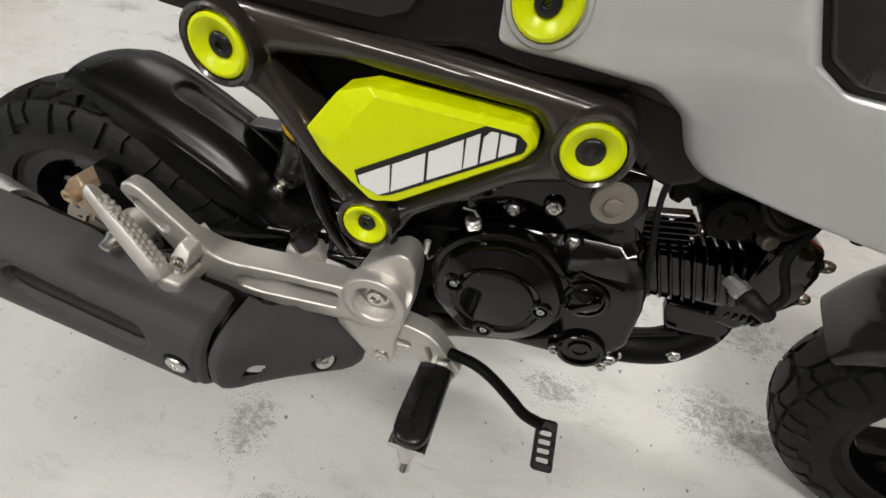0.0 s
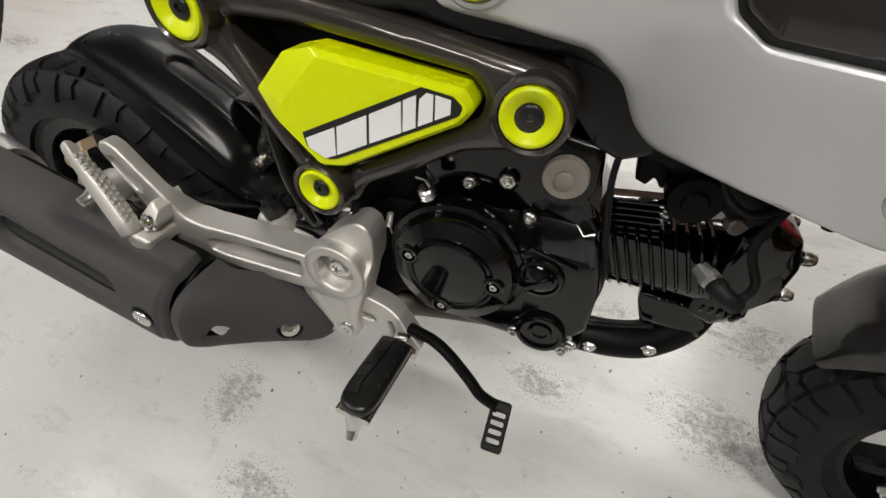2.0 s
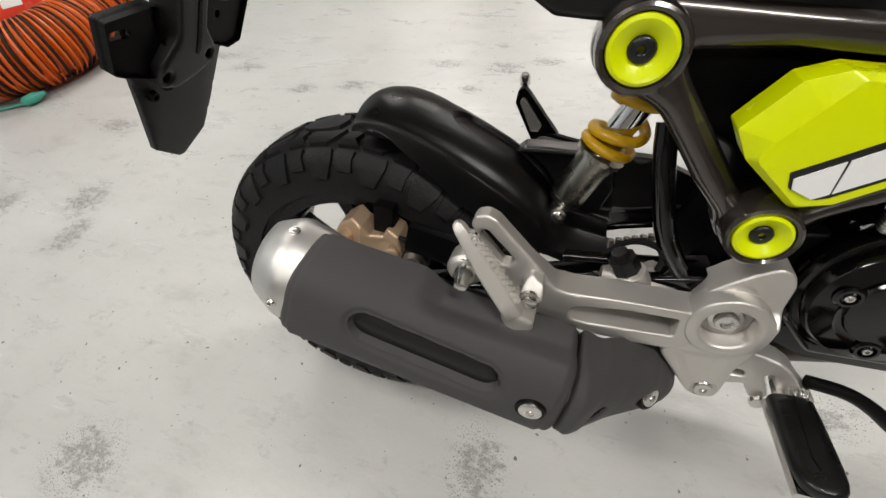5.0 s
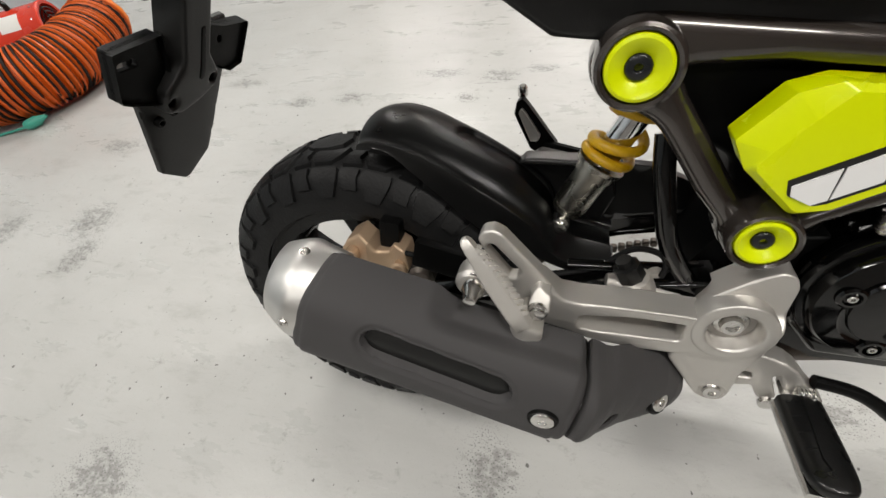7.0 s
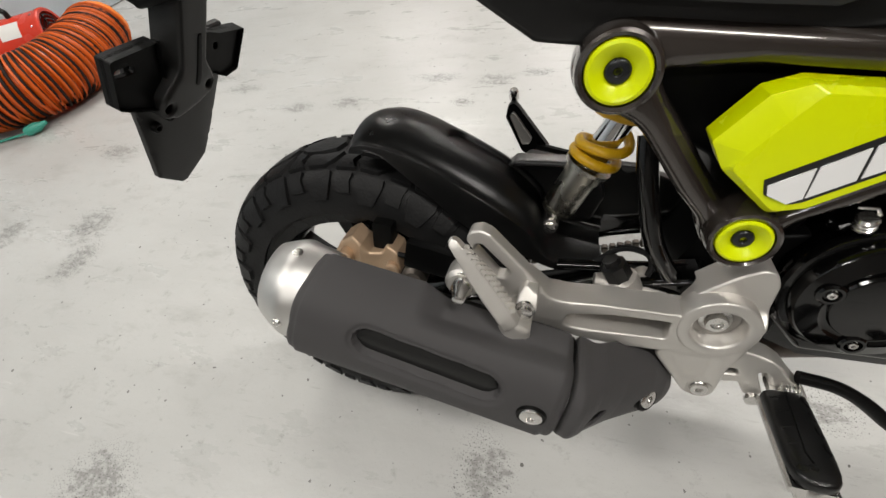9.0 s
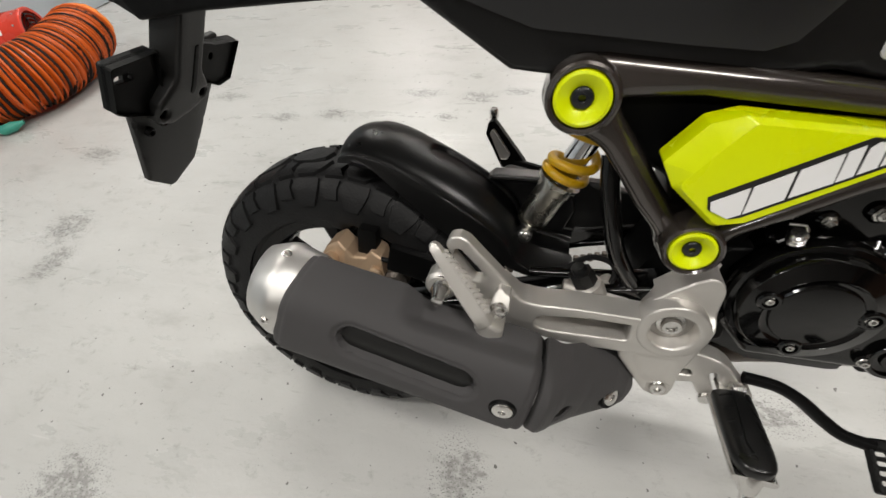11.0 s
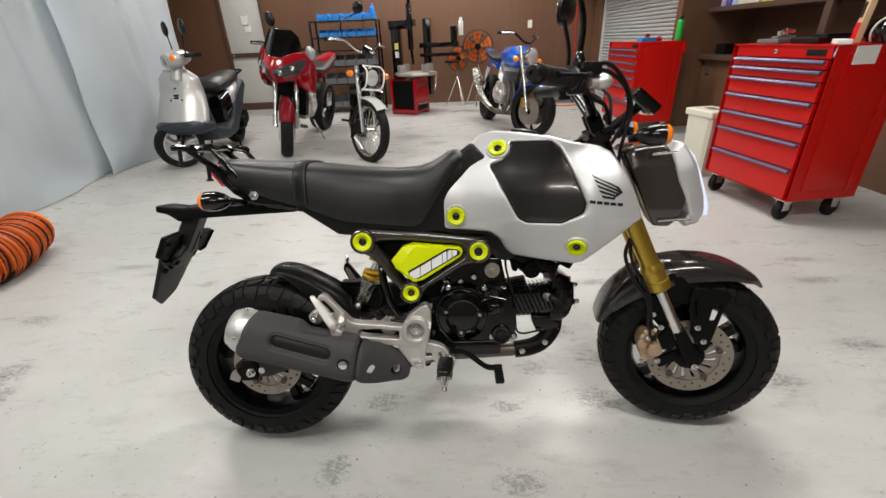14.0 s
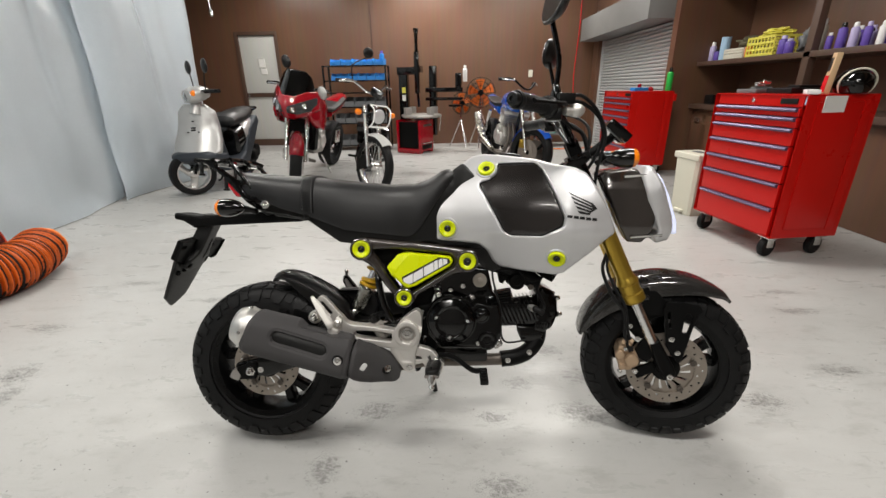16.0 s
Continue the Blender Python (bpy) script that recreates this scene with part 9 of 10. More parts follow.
box(bm, (0, -0.06, -0.03), (0.03, 0.02, 0.06), None, 0.004)
solid("clamp_bracket", bm, RED_PAINT, pose(3.11, 4.10, 0.90), "red steel bracket on the cabinet's edge", "bracket")


def spray_can(m, mat, h=0.19, r=0.03, cap=WHITE_PAINT, label="spray can on the shelf", cat="spray can", group="cans on the shelf", kind_name="spray_can"):
    bm = bmesh.new()
    lathe(bm, [(r * 0.9, 0), (r, 0.006), (r, h * 0.74), (r * 0.96, h * 0.77), (r * 0.60, h * 0.82)], (0, 0, 0), (0, 0, 1), 18)
    v = solid(kind_name, bm, mat, m, label, cat, group)
    bm = bmesh.new()
    lathe(bm, [(r * 0.62, h * 0.80), (r * 0.62, h * 0.95), (r * 0.5, h)], (0, 0, 0), (0, 0, 1), 14)
    part("cap", bm, cap, v)
    return v


v = spray_can(pose(3.05, 4.10, 0.947), GREEN, 0.24, 0.032, BLACK_PLASTIC, "green spray can standing on the cabinet's corner", "spray can", "", "green_can")

# things on the long shelf, from far to near
SZ, SX = 1.249, WR + 0.16
random.seed(5)
spray_can(pose(SX, 4.30, SZ), LILAC, 0.20, 0.034, WHITE_PAINT, "pale blue plastic bottle on the shelf", "bottle", "bottles on the shelf", "bottle")
spray_can(pose(SX, 4.20, SZ), PURPLE, 0.12, 0.036, BLACK_PLASTIC, "low purple tin on the shelf", "tin", "cans on the shelf", "tin")
bm = bmesh.new()
lathe(bm, [(0.02, 0), (0.046, 0), (0.046, 0.23), (0.02, 0.23)], (0, 0, 0), (0, 0, 1), 22)
solid("paper_roll", bm, PALE_BLUE, pose(SX, 4.08, SZ), "upright pale blue roll of paper towel", "paper roll")


def basket(m, l, w, h, mat, label):
    """An open plastic basket with slotted sides."""
    bm = bmesh.new()
    for s in (-1, 1):
        for k in range(9):
            x = -l / 2 + l * k / 8
            box(bm, (x, s * w / 2, h / 2), (0.014, 0.006, h))
        for k in range(5):
            y = -w / 2 + w * k / 4
            box(bm, (s * l / 2, y, h / 2), (0.006, 0.014, h))
        for z in (0.015, h * 0.35, h * 0.65, h - 0.012):
            box(bm, (0, s * w / 2, z), (l, 0.007, 0.016))
            box(bm, (s * l / 2, 0, z), (0.007, w, 0.016))
    box(bm, (0, 0, 0.004), (l, w, 0.008))
    return solid("plastic_basket", bm, mat, m, label, "basket", "baskets on the shelf")


basket(pose(SX + 0.02, 3.78, SZ, 0, 0, 90), 0.30, 0.20, 0.10, CREAM_PLASTIC, "low cream plastic basket with cloths on the shelf")
basket(pose(SX + 0.02, 3.36, SZ, 0, 0, 90), 0.36, 0.24, 0.17, YELLOW_PLASTIC, "yellow slotted plastic basket full of cloths")


def cloth(name, m, size, mat, label, seed):
    bm = bmesh.new()
    bmesh.ops.create_icosphere(bm, subdivisions=4, radius=1.0)
    for q in bm.verts:
        p = q.co * 2.1 + Vector((seed, 0, 0))
        q.co *= 0.72 + 0.42 * noise.noise(p) + 0.2 * noise.noise(p * 2.7)
        q.co.x *= size[0]
        q.co.y *= size[1]
        q.co.z = max(0.0, q.co.z + 0.5) * size[2]
    return solid(name, bm, mat, m, label, "cloth", "", "", 60)


cloth("work_cloth", pose(SX + 0.02, 3.70, SZ + 0.10), (0.12, 0.15, 0.08), CLOTH, "crumpled olive work cloth in the basket", 3.0)
cloth("yellow_cloth", pose(SX + 0.02, 3.34, SZ + 0.17), (0.12, 0.19, 0.05), YELLOW_PLASTIC, "crumpled bright yellow cloth over the basket", 7.0)
cloth("striped_bag", pose(SX + 0.03, 2.95, SZ), (0.09, 0.12, 0.16), GREY_PLASTIC, "crumpled grey plastic bag on the shelf", 11.0)
spray_can(pose(SX - 0.04, 3.60, SZ), ORANGE, 0.13, 0.034, WHITE_PAINT, "orange jar with a white lid on the shelf", "jar", "", "jar")
for k, y in enumerate((3.12, 3.04)):
    spray_can(pose(SX - 0.06, y, SZ), PURPLE, 0.15 - 0.03 * k, 0.036, LILAC, "purple can on the shelf", "can", "cans on the shelf", "can")
spray_can(pose(SX + 0.02, 2.82, SZ), CREAM_PLASTIC, 0.24, 0.03, WHITE_PAINT, "tall cream plastic bottle on the shelf", "bottle", "bottles on the shelf", "bottle")
mats = (PURPLE, LILAC, PURPLE, LILAC, WHITE_PAINT, PURPLE, LILAC, PURPLE)
for k in range(30):
    y = 2.63 - 0.036 * k + 0.008 * math.sin(k * 2.3)
    spray_can(pose(SX - 0.06 + 0.075 * (k % 3), y, SZ, 0, 0, 40 * k), mats[(k * 5) % 8], 0.12 + 0.055 * ((k * 37) % 7) / 6, 0.022 + 0.006 * (k % 4) / 3, (WHITE_PAINT, LILAC, WHITE_PAINT, BLACK_PLASTIC)[k % 4], "purple and white spray can in a row on the shelf", "spray can", "cans on the shelf", "spray_can")
bm = bmesh.new()
box(bm, (0, 0, 0.05), (0.10, 0.16, 0.10), None, 0.012)
solid("black_radio", bm, BLACK_PLASTIC, pose(SX, 4.12, 0.797), "small black box on the counter", "box")
bm = bmesh.new()
box(bm, (0, 0, 0), (0.10, 0.20, 0.03), pose(0, 0, 0, 25, 0, 0), 0.004)
solid("red_card_box", bm, RED_LENS, pose(SX - 0.10, 1.75, SZ + 0.06), "red and black flat box leaning on the shelf", "box")

# cream waste bin
bin_ = thing("waste_bin", pose(2.60, 2.46, 0, 0, 0, -80), "cream plastic pedal bin beside the cabinet", "waste bin")
bm = bmesh.new()
ring_loft(bm, [[(sx * w, sy * d, z) for sx, sy in ((-1, -0.8), (-0.8, -1), (0.8, -1), (1, -0.8), (1, 0.8), (0.8, 1), (-0.8, 1), (-1, 0.8))] for z, w, d in ((0.0, 0.115, 0.085), (0.02, 0.12, 0.09), (0.45, 0.135, 0.105))])
part("bin_body", bm, CREAM_PLASTIC, bin_)
bm = bmesh.new()
box(bm, (0, 0, 0.475), (0.29, 0.225, 0.05), None, 0.015, 3)
lid = part("bin_lid", bm, CREAM_PLASTIC, bin_)
bm = bmesh.new()
box(bm, (0.0, 0, 0.5025), (0.10, 0.05, 0.006), None, 0.002)
part("lid_grip", bm, GREY_PLASTIC, lid)
bm = bmesh.new()
box(bm, (0, -0.10, 0.03), (0.10, 0.03, 0.02), None, 0.005)
part("pedal", bm, CREAM_PLASTIC, bin_)

# parts rack with bins
rack_t = thing("parts_rack", pose(-1.0, 6.72, 0), "black steel rack with rows of blue and grey bins", "rack")
RX, RY = 1.04, 0.36
for sx in (-1, 1):
    for sy in (-1, 1):
        bm = bmesh.new()
        box(bm, (sx * RX / 2, sy * RY / 2, 0.69), (0.03, 0.03, 1.38), None, 0.003)
        part("upright", bm, GLOSS_BLACK, rack_t)
for z in (0.08, 0.45, 0.72, 0.95, 1.14, 1.37):
    bm = bmesh.new()
    box(bm, (0, 0, z), (RX, RY, 0.02), None, 0.003)
    part("rack_shelf", bm, GLOSS_BLACK, rack_t)


def open_bin(m, w, d, h, mat, label):
    bm = bmesh.new()
    t = 0.006
    box(bm, (0, 0, t / 2), (w, d, t))
    for s in (-1, 1):
        ring_loft(bm, [[(s * (w / 2 - t / 2) + e, y, z) for y, z in ((-d / 2, 0), (d / 2, 0), (d / 2, h), (-d * 0.3, h), (-d / 2, h * 0.55))] for e in (-t / 2, t / 2)])
    box(bm, (0, d / 2, h / 2), (w, t, h))
    box(bm, (0, -d / 2, h * 0.28), (w, t, h * 0.56))
    box(bm, (0, -d / 2 - 0.004, h * 0.30), (w * 0.5, 0.003, h * 0.22))
    return solid("parts_bin", bm, mat, m, label, "bin", "bins on the rack")


first = None
for z, mat, count, h, label in ((1.381, BLUE_PLASTIC, 5, 0.10, "blue plastic parts bin on the rack"), (1.151, BLUE_PLASTIC, 6, 0.11, "blue plastic parts bin on the rack"),
                                (0.731, GREY_PLASTIC, 5, 0.15, "grey plastic parts bin on the rack"), (0.461, GREY_PLASTIC, 5, 0.15, "grey plastic parts bin on the rack"), (0.091, GREY_PLASTIC, 4, 0.16, "grey plastic parts bin on the rack")):
    for k in range(count):
        open_bin(pose(-1.46 + 0.06 + (k + 0.5) * (RX - 0.14) / count, 6.70, z), (RX - 0.14) / count - 0.012, 0.30, h, mat, label)
spray_can(pose(-0.55, 6.70, 1.381), BLUE_PLASTIC, 0.22, 0.04, PURPLE, "blue bottle standing on top of the rack", "bottle", "", "blue_bottle")
bm = bmesh.new()
tube(bm, [(0, 0, 0), (0, 0, 0.42)], 0.006, 8)
ball(bm, (0, 0, 0.47), (0.02, 0.075, 0.055), 14)

# tyre changer
tc = thing("tyre_changer", pose(0.06, 6.35, 0, 0, 0, -8), "red and black tyre changing machine with silver turntable", "tyre changer")
TC = Matrix.Translation((-0.05, -0.10, 0)) @ Matrix.Rotation(radians(-20), 4, "Z")


def tc_part(name, bm, mat, parent, label=""):
    bm.transform(TC)
    return part(name, bm, mat, parent, label)


bm = bmesh.new()
box(bm, (0.015, 0.02, 0.28), (0.40, 0.36, 0.46), None, 0.008)
box(bm, (-0.212, 0.0, 0.28), (0.035, 0.42, 0.50), None, 0.006)
box(bm, (0.212, 0.0, 0.28), (0.035, 0.42, 0.50), None, 0.006)
box(bm, (0.0, -0.19, 0.055), (0.39, 0.04, 0.05), None, 0.006)
body = tc_part("cabinet", bm, RED_GLOSS, tc)
bm = bmesh.new()
box(bm, (0.0, -0.170, 0.29), (0.385, 0.024, 0.42), None, 0.006)
tc_part("front_opening", bm, MATT_BLACK, body)
for k in range(4):
    bm = bmesh.new()
    box(bm, (0.255, -0.13 + 0.085 * k, 0.17), (0.06, 0.055, 0.014), None, 0.004)
    tc_part("pedal", bm, STEEL, body)
bm = bmesh.new()
box(bm, (0.232, 0.0, 0.10), (0.008, 0.30, 0.07), None, 0.003)
tc_part("pedal_slot", bm, MATT_BLACK, body)
bm = bmesh.new()
box(bm, (0.232, 0.02, 0.44), (0.006, 0.26, 0.03))
tc_part("name_bar", bm, DULL_STEEL, body)
for sy in (-1, 1):
    bm = bmesh.new()
    box(bm, (0, sy * 0.17, 0.02), (0.46, 0.06, 0.04), None, 0.006)
    tc_part("foot", bm, RED_GLOSS, tc)
bm = bmesh.new()
lathe(bm, [(0.10, 0.50), (0.13, 0.54), (0.32, 0.56), (0.34, 0.58), (0.33, 0.61), (0.06, 0.62)], (0.06, -0.06, 0), (0, 0, 1), 8)
for k in range(4):
    a = math.pi / 4 + k * math.pi / 2
    box(bm, (0.06 + 0.26 * math.cos(a), -0.06 + 0.26 * math.sin(a), 0.66), (0.11, 0.07, 0.12), pose(0, 0, 0, 0, 0, math.degrees(a)), 0.01)
part("turntable", bm, DULL_ALU, tc)
bm = bmesh.new()
tube(bm, [(0.32, -0.1, 0.58), (0.40, -0.16, 0.56), (0.38, -0.20, 0.36)], 0.01, 8)
part("breaker_handle", bm, STEEL, tc)
bm = bmesh.new()
box(bm, (-0.28, 0.22, 0.78), (0.15, 0.15, 1.10), None, 0.01)
box(bm, (-0.20, 0.22, 1.28), (0.36, 0.16, 0.12), None, 0.01)
col = part("column", bm, GLOSS_BLACK, tc)
for z in (0.86, 0.98):
    bm = bmesh.new()
    box(bm, (-0.27, 0.14, z), (0.06, 0.006, 0.09))
    part("warning_label", bm, YELLOW_PLASTIC if z > 0.9 else PAPER, col)
bm = bmesh.new()
box(bm, (0.0, 0.10, 1.30), (0.10, 0.30, 0.10), None, 0.01)
box(bm, (0.0, -0.02, 1.24), (0.075, 0.075, 0.62), None, 0.006)
tube(bm, [(0.0, -0.02, 1.5), (0.0, -0.02, 1.82), (0.0, -0.02, 1.83), (0.0, -0.02, 1.88)], [0.028, 0.028, 0.042, 0.042], 6)
tube(bm, [(0.0, -0.02, 0.95), (0.02, -0.02, 0.72)], 0.022, 10)
part("mount_arm", bm, GLOSS_BLACK, tc)
bm = bmesh.new()
box(bm, (0.22, 0.22, 0.80), (0.12, 0.14, 1.10), None, 0.01)
box(bm, (0.42, 0.10, 0.98), (0.62, 0.07, 0.07), None, 0.008)
box(bm, (0.42, 0.10, 0.84), (0.62, 0.05, 0.05), None, 0.008)
box(bm, (0.66, 0.10, 1.10), (0.10, 0.12, 0.26), None, 0.01)
lathe(bm, [(0.03, 0), (0.12, 0.0), (0.12, 0.03), (0.03, 0.04)], (0.62, 0.05, 0.72), (0, 0, 1), 20)
part("helper_arm", bm, GLOSS_BLACK, tc)
spray_can(pose(0.83, 6.30, 1.13), WHITE_PAINT, 0.24, 0.036, WHITE_PAINT, "white spray bottle hung on the tyre changer", "spray bottle", "", "spray_bottle").location.z = 1.10

# workshop fans on tripods
def fan(m, r, label):
    v = thing("fan", m, label, "fan", "workshop fans")
    bm = bmesh.new()
    for k in range(3):
        a = 2 * math.pi * k / 3 + 0.5
        tube(bm, [(0, 0, 0.62), (0.26 * math.cos(a), 0.26 * math.sin(a), 0.008)], 0.011, 8)
    tube(bm, [(0, 0, 0.55), (0, 0, 0.86)], 0.014, 10)
    part("tripod", bm, STEEL, v)
    for k in range(5):
        a0 = 2 * math.pi * k / 5
        bm = bmesh.new()
        ring_loft(bm, [[(rr * math.cos(a0 + d), -0.05 + 0.05 * (d - 0.3), 0.92 + rr * math.sin(a0 + d)) for d in (0.0, 0.25, 0.5, 0.75)] for rr in (0.05, r * 0.5, r * 0.9)], cap=False, closed=False)
        bmesh.ops.solidify(bm, geom=bm.faces[:], thickness=0.003)
        part("blade", bm, ORANGE, v, "orange fan blade")
    bm = bmesh.new()
    lathe(bm, [(0.05, -0.02), (0.055, 0.04), (0.05, 0.10), (0.02, 0.13)], (0, -0.05, 0.92), (0, 1, 0), 16)
    part("motor", bm, MATT_BLACK, v)
    bm = bmesh.new()
    for side, depth in ((-1, -0.10), (1, 0.0)):
        for rr in (r, r * 0.72, r * 0.44):
            tube(bm, [(rr * math.cos(a), depth * (1.0 if rr < r else 0.5) - 0.02, 0.92 + rr * math.sin(a)) for a in (2 * math.pi * k / 28 for k in range(29))], 0.0035, 5)
        for k in range(16):
            a = 2 * math.pi * k / 16
            tube(bm, [(0.04 * math.cos(a), depth - 0.02, 0.92 + 0.04 * math.sin(a)), (r * math.cos(a), depth * 0.5 - 0.02, 0.92 + r * math.sin(a))], 0.0022, 4)
    part("guard", bm, MATT_BLACK, v)


fan(pose(1.13, 6.85, 0, 0, 0, -10), 0.25, "orange-bladed workshop fan on a steel tripod")
fan(pose(0.78, 6.98, -0.08, 0, 0, 25) @ Matrix.Diagonal((0.9, 0.9, 0.9, 1)), 0.21, "smaller orange workshop fan beside the wall")

# low trolley with crates behind the blue motorcycle
low = thing("trolley", pose(2.35, 6.85, 0), "low grey steel trolley against the back wall", "trolley")
bm = bmesh.new()
box(bm, (0, 0, 0.22), (0.80, 0.42, 0.025), None, 0.004)
part("deck", bm, GREY_PLASTIC, low)
for sx in (-1, 1):
    for sy in (-1, 1):
        bm = bmesh.new()
        box(bm, (sx * 0.37, sy * 0.18, 0.14), (0.03, 0.03, 0.14), None, 0.003)
        lathe(bm, [(0.02, -0.012), (0.035, -0.012), (0.035, 0.012), (0.02, 0.012)], (sx * 0.37, sy * 0.18, 0.035), (1, 0, 0), 14)
        part("leg", bm, GLOSS_BLACK, low)
for k, (x, w, h, mat, label) in enumerate(((2.10, 0.16, 0.20, GREY_PLASTIC, "grey plastic box on the trolley"), (2.34, 0.22, 0.24, TEAL, "teal plastic crate on the trolley"), (2.58, 0.16, 0.18, BLACK_PLASTIC, "black plastic box on the trolley"))):
    bm = bmesh.new()
    box(bm, (0, 0, h / 2), (w, 0.24, h), None, 0.012)
    box(bm, (0, 0, h * 0.92), (w + 0.012, 0.252, 0.02), None, 0.004)
    solid("crate", bm, mat, pose(x, 6.83, 0.233), label, "crate", "crates on the trolley")
bm = bmesh.new()
box(bm, (0, 0, 0), (0.075, 0.012, 0.12), None, 0.004)
outlet = solid("wall_outlet", bm, CREAM_PLASTIC, pose(2.06, ROOM_Y1 - 0.007, 1.23), "cream wall outlet on the brown wall", "outlet")
bm = bmesh.new()
hose(bm, [(0, 0, 2.9), (0.01, -0.01, 2.0), (-0.02, -0.01, 1.2), (0.02, -0.01, 0.5)], 0.007, 8)
solid("red_cable", bm, RED_LENS, pose(2.86, ROOM_Y1 - 0.03, 0), "thin red cable hanging down the wall", "cable")
bm = bmesh.new()
hose(bm, [(0, 0, 2.9), (0.0, 0.0, 2.3), (0.01, 0.0, 2.08)], 0.006, 8)
lathe(bm, [(0.012, 0), (0.025, -0.02), (0.03, -0.07), (0.015, -0.09)], (0.01, 0, 2.08), (0, 0, 1), 14)
solid("hanging_hose", bm, STEEL, pose(-2.75, 5.6, 0), "air hose with a metal fitting hanging from the ceiling", "air hose")
bm = bmesh.new()
hose(bm, [(1.4, 7.1, 0.012), (1.9, 6.6, 0.012), (2.5, 6.3, 0.012), (3.1, 6.5, 0.012)], 0.009, 8)
solid("orange_cable", bm, ORANGE, Matrix(), "orange cable lying along the back wall", "cable")

# portable blower with its orange flexible duct
blower = thing("blower", pose(-2.255, 1.220, 0, 0, 0, 30.7), "red portable ventilation blower beside the curtain", "blower")
bm = bmesh.new()
lathe(bm, [(0.112, -0.150), (0.124, -0.152), (0.1285, -0.148), (0.1285, -0.138), (0.1245, -0.132), (0.1245, 0.132), (0.1285, 0.138), (0.1285, 0.148), (0.124, 0.152), (0.112, 0.150), (0.112, -0.150)], (0, 0, 0.145), (1, 0, 0), 44, cap=False)
housing = part("housing", bm, BLOWER_RED, blower)
for k in range(12):
    a = radians(15 + 30 * (k % 6))
    x = 0.118 if k < 6 else -0.118
    out = Vector((0, -math.cos(a), math.sin(a)))
    bm = bmesh.new()
    lathe(bm, [(0.005, -0.001), (0.005, 0.002), (0.003, 0.003)], Vector((x, 0, 0.145)) + out * 0.1245, out, 10)
    part("screw", bm, STEEL, housing)
bm = bmesh.new()
ring_loft(bm, [[Vector((x, -r * math.cos(a), 0.145 + r * math.sin(a))) for r in (0.1247, 0.1256) for a in (0.55, 0.67, 0.79, 0.91, 1.03, 1.15)[::1 if r > 0.125 else -1]] for x in (-0.030, 0.060)])
part("white_label", bm, PAPER, blower)
bm = bmesh.new()
for x in (-0.10, 0.10):
    tube(bm, [(x, -0.13, 0.012), (x, 0.13, 0.012)], 0.011, 8)
    tube(bm, [(x, -0.10, 0.012), (x, -0.085, 0.052)], 0.011, 8)
    tube(bm, [(x, 0.10, 0.012), (x, 0.085, 0.052)], 0.011, 8)
part("stand", bm, GLOSS_BLACK, blower)
bm = bmesh.new()
hose(bm, [(-0.095, 0, 0.268), (-0.09, 0, 0.30), (-0.04, 0, 0.315), (0.01, 0, 0.30), (0.015, 0, 0.268)], 0.012, 10)
part("carrying_handle", bm, BLACK_PLASTIC, blower)
bm = bmesh.new()
lathe(bm, [(0.02, -0.06), (0.06, -0.05), (0.06, 0.05), (0.02, 0.06)], (0, 0, 0.145), (1, 0, 0), 18)
part("motor", bm, GREY_PLASTIC, blower)
for x in (-0.145, 0.145):
    bm = bmesh.new()
    for k in range(6):
        lathe(bm, [(0.018 * k + 0.010, -0.002), (0.018 * k + 0.013, 0.0), (0.018 * k + 0.010, 0.002), (0.018 * k + 0.007, 0.0), (0.018 * k + 0.010, -0.002)], (x, 0, 0.145), (1, 0, 0), 28, cap=False)
    for k in range(4):
        a = math.pi * k / 4
        tube(bm, [(x, 0.113 * math.cos(a), 0.145 + 0.113 * math.sin(a)), (x, -0.113 * math.cos(a), 0.145 - 0.113 * math.sin(a))], 0.0025, 6)
    part("finger_guard", bm, GLOSS_BLACK, blower)


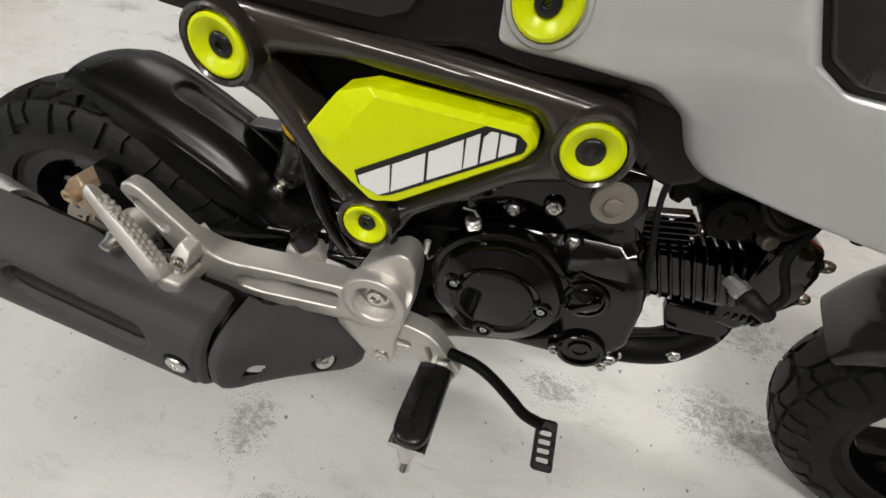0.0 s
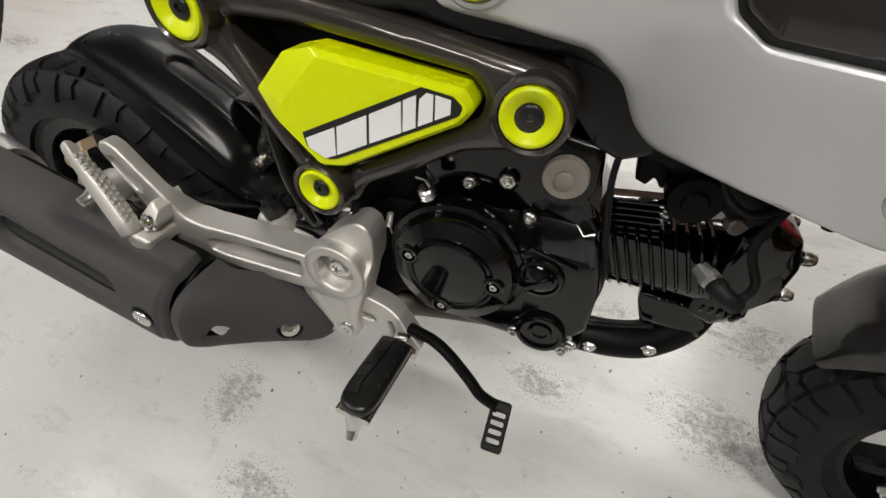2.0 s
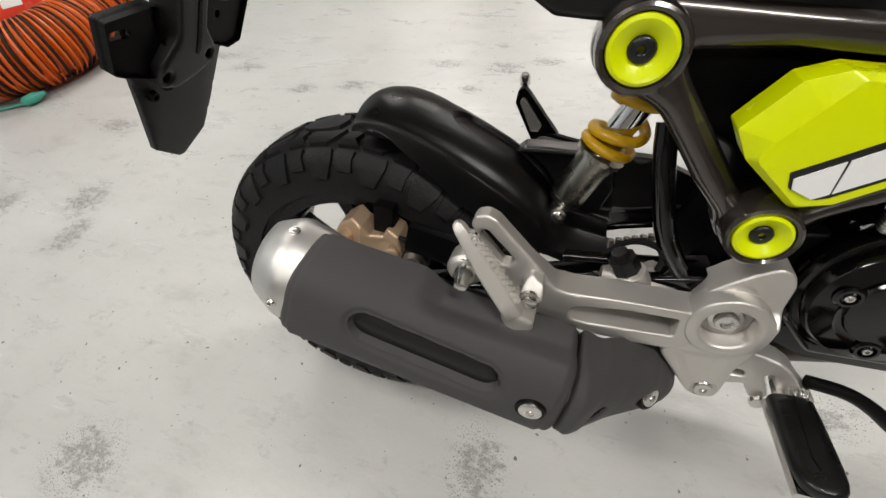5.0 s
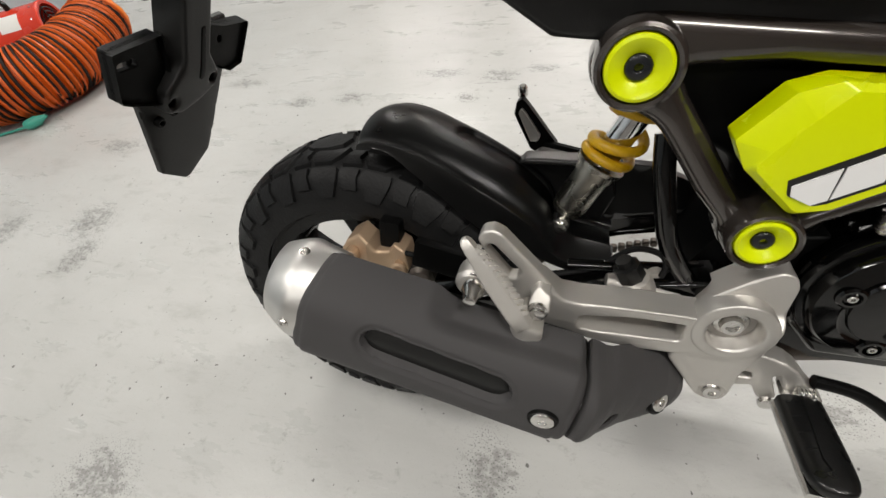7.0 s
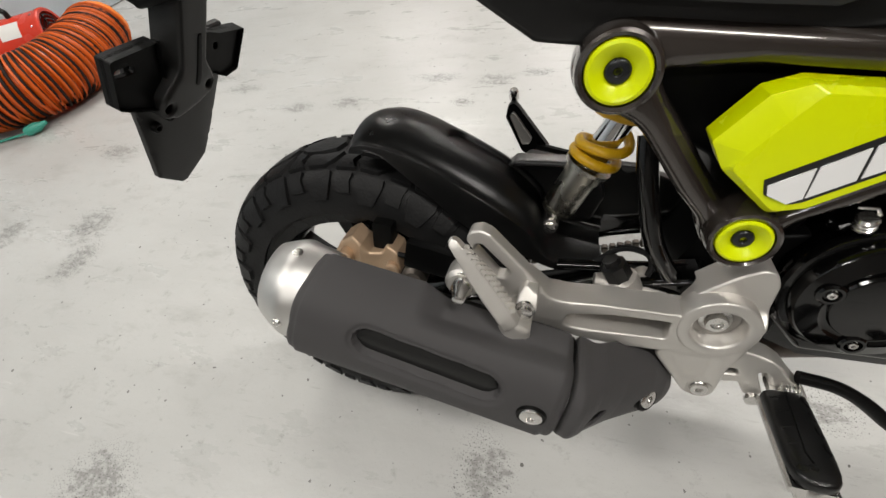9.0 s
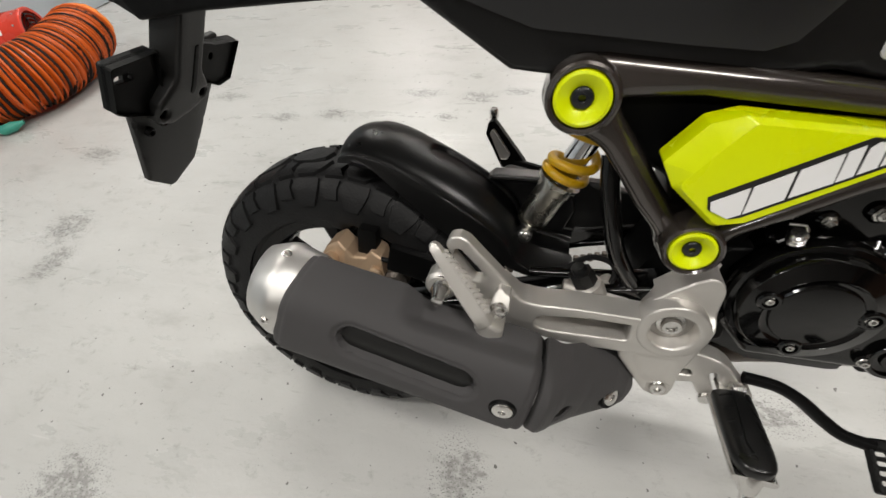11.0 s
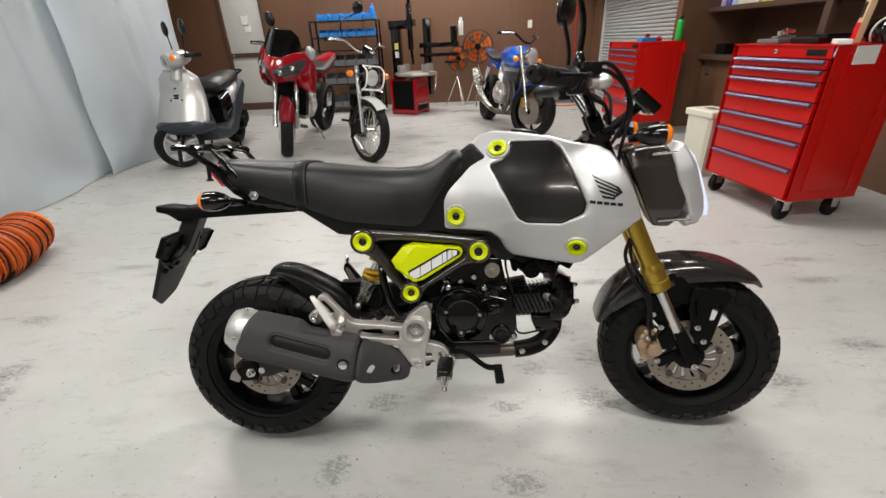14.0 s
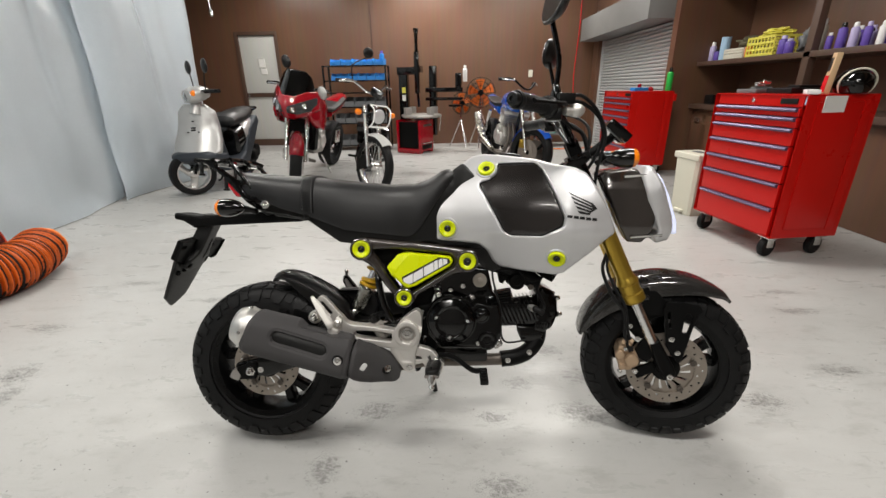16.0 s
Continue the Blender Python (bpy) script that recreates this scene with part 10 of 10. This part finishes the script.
def duct(points, radius, folds):
    """An accordion duct along a line, its rings pressed together."""
    line = curve(points, 10)
    n = folds * 4
    pts, radii = [], []
    for k in range(n + 1):
        u = k / n * (len(line) - 1)
        i = min(int(u), len(line) - 2)
        pts.append(line[i].lerp(line[i + 1], u - i))
        radii.append(radius * (1.0 if k % 4 in (1, 2) else 0.885) * (1 + 0.025 * math.sin(k * 0.37) + 0.012 * math.sin(k * 2.3)))
    bm = bmesh.new()
    tube(bm, pts, radii, 32, 1.0, False)
    v = solid("ventilation_duct", bm, DUCT, Matrix(), "orange accordion ventilation duct lying on the floor", "duct", "", "", 60)
    wire = bmesh.new()
    coil = []
    for k in range(folds * 24):
        u = (3 + k / 6) / n * (len(line) - 1)
        i = min(int(u), len(line) - 2)
        p, d = line[i].lerp(line[i + 1], u - i), (line[i + 1] - line[i]).normalized()
        side = d.cross(Vector((0, 0, 1))).normalized()
        a = 2 * math.pi * k / 24
        coil.append(p + radius * 0.955 * (math.cos(a) * side + math.sin(a) * side.cross(d)))
    tube(wire, coil[:-24], 0.0070, 6)
    part("duct_wire", wire, DUCT_WIRE, v)
    # the loose fabric cuff at the open end
    d = (line[0] - line[1]).normalized()
    side = d.cross(Vector((0, 0, 1))).normalized()
    rows = []
    for h, r in ((-0.012, 0.92), (0.004, 0.94), (0.016, 0.955), (0.030, 0.945), (0.044, 0.93), (0.052, 0.90), (0.046, 0.87), (0.0, 0.86), (-0.10, 0.86)):
        ring = []
        for k in range(60):
            a = 2 * math.pi * k / 60
            rr = radius * r * (1 + (0.014 * math.sin(7 * a + 40 * h) + 0.010 * math.sin(17 * a - 60 * h)) * min(1, max(0, h / 0.02)))
            ring.append(line[0] + d * h + rr * (math.cos(a) * side + math.sin(a) * side.cross(d)))
        rows.append(ring)
    part("cuff", ring_loft(bmesh.new(), rows, cap=False), DUCT_CUFF, v, "smooth orange fabric cuff", 60)
    return v


duct([(-1.925, 1.345, 0.137), (-1.875, 1.25, 0.137), (-1.825, 1.13, 0.137), (-1.810, 1.00, 0.137), (-1.850, 0.88, 0.137), (-1.95, 0.79, 0.137), (-2.10, 0.72, 0.137)], 0.127, 40)
bm = bmesh.new()
lathe(bm, [(0.016, 0), (0.02, 0.01), (0.02, 0.05), (0.012, 0.07), (0.007, 0.09)], (0, 0, 0.02), (0.6, 0.5, 0.1), 14)
solid("green_plug", bm, TEAL, pose(-1.86, 0.715, 0.0), "green electric plug lying on the floor", "plug")
bm = bmesh.new()
hose(bm, [(-1.86, 0.715, 0.016), (-2.0, 0.66, 0.006), (-2.15, 0.56, 0.006), (-2.36, 0.52, 0.006)], 0.005, 8)
solid("green_cable", bm, TEAL, Matrix(), "thin green electric cable on the floor", "cable")
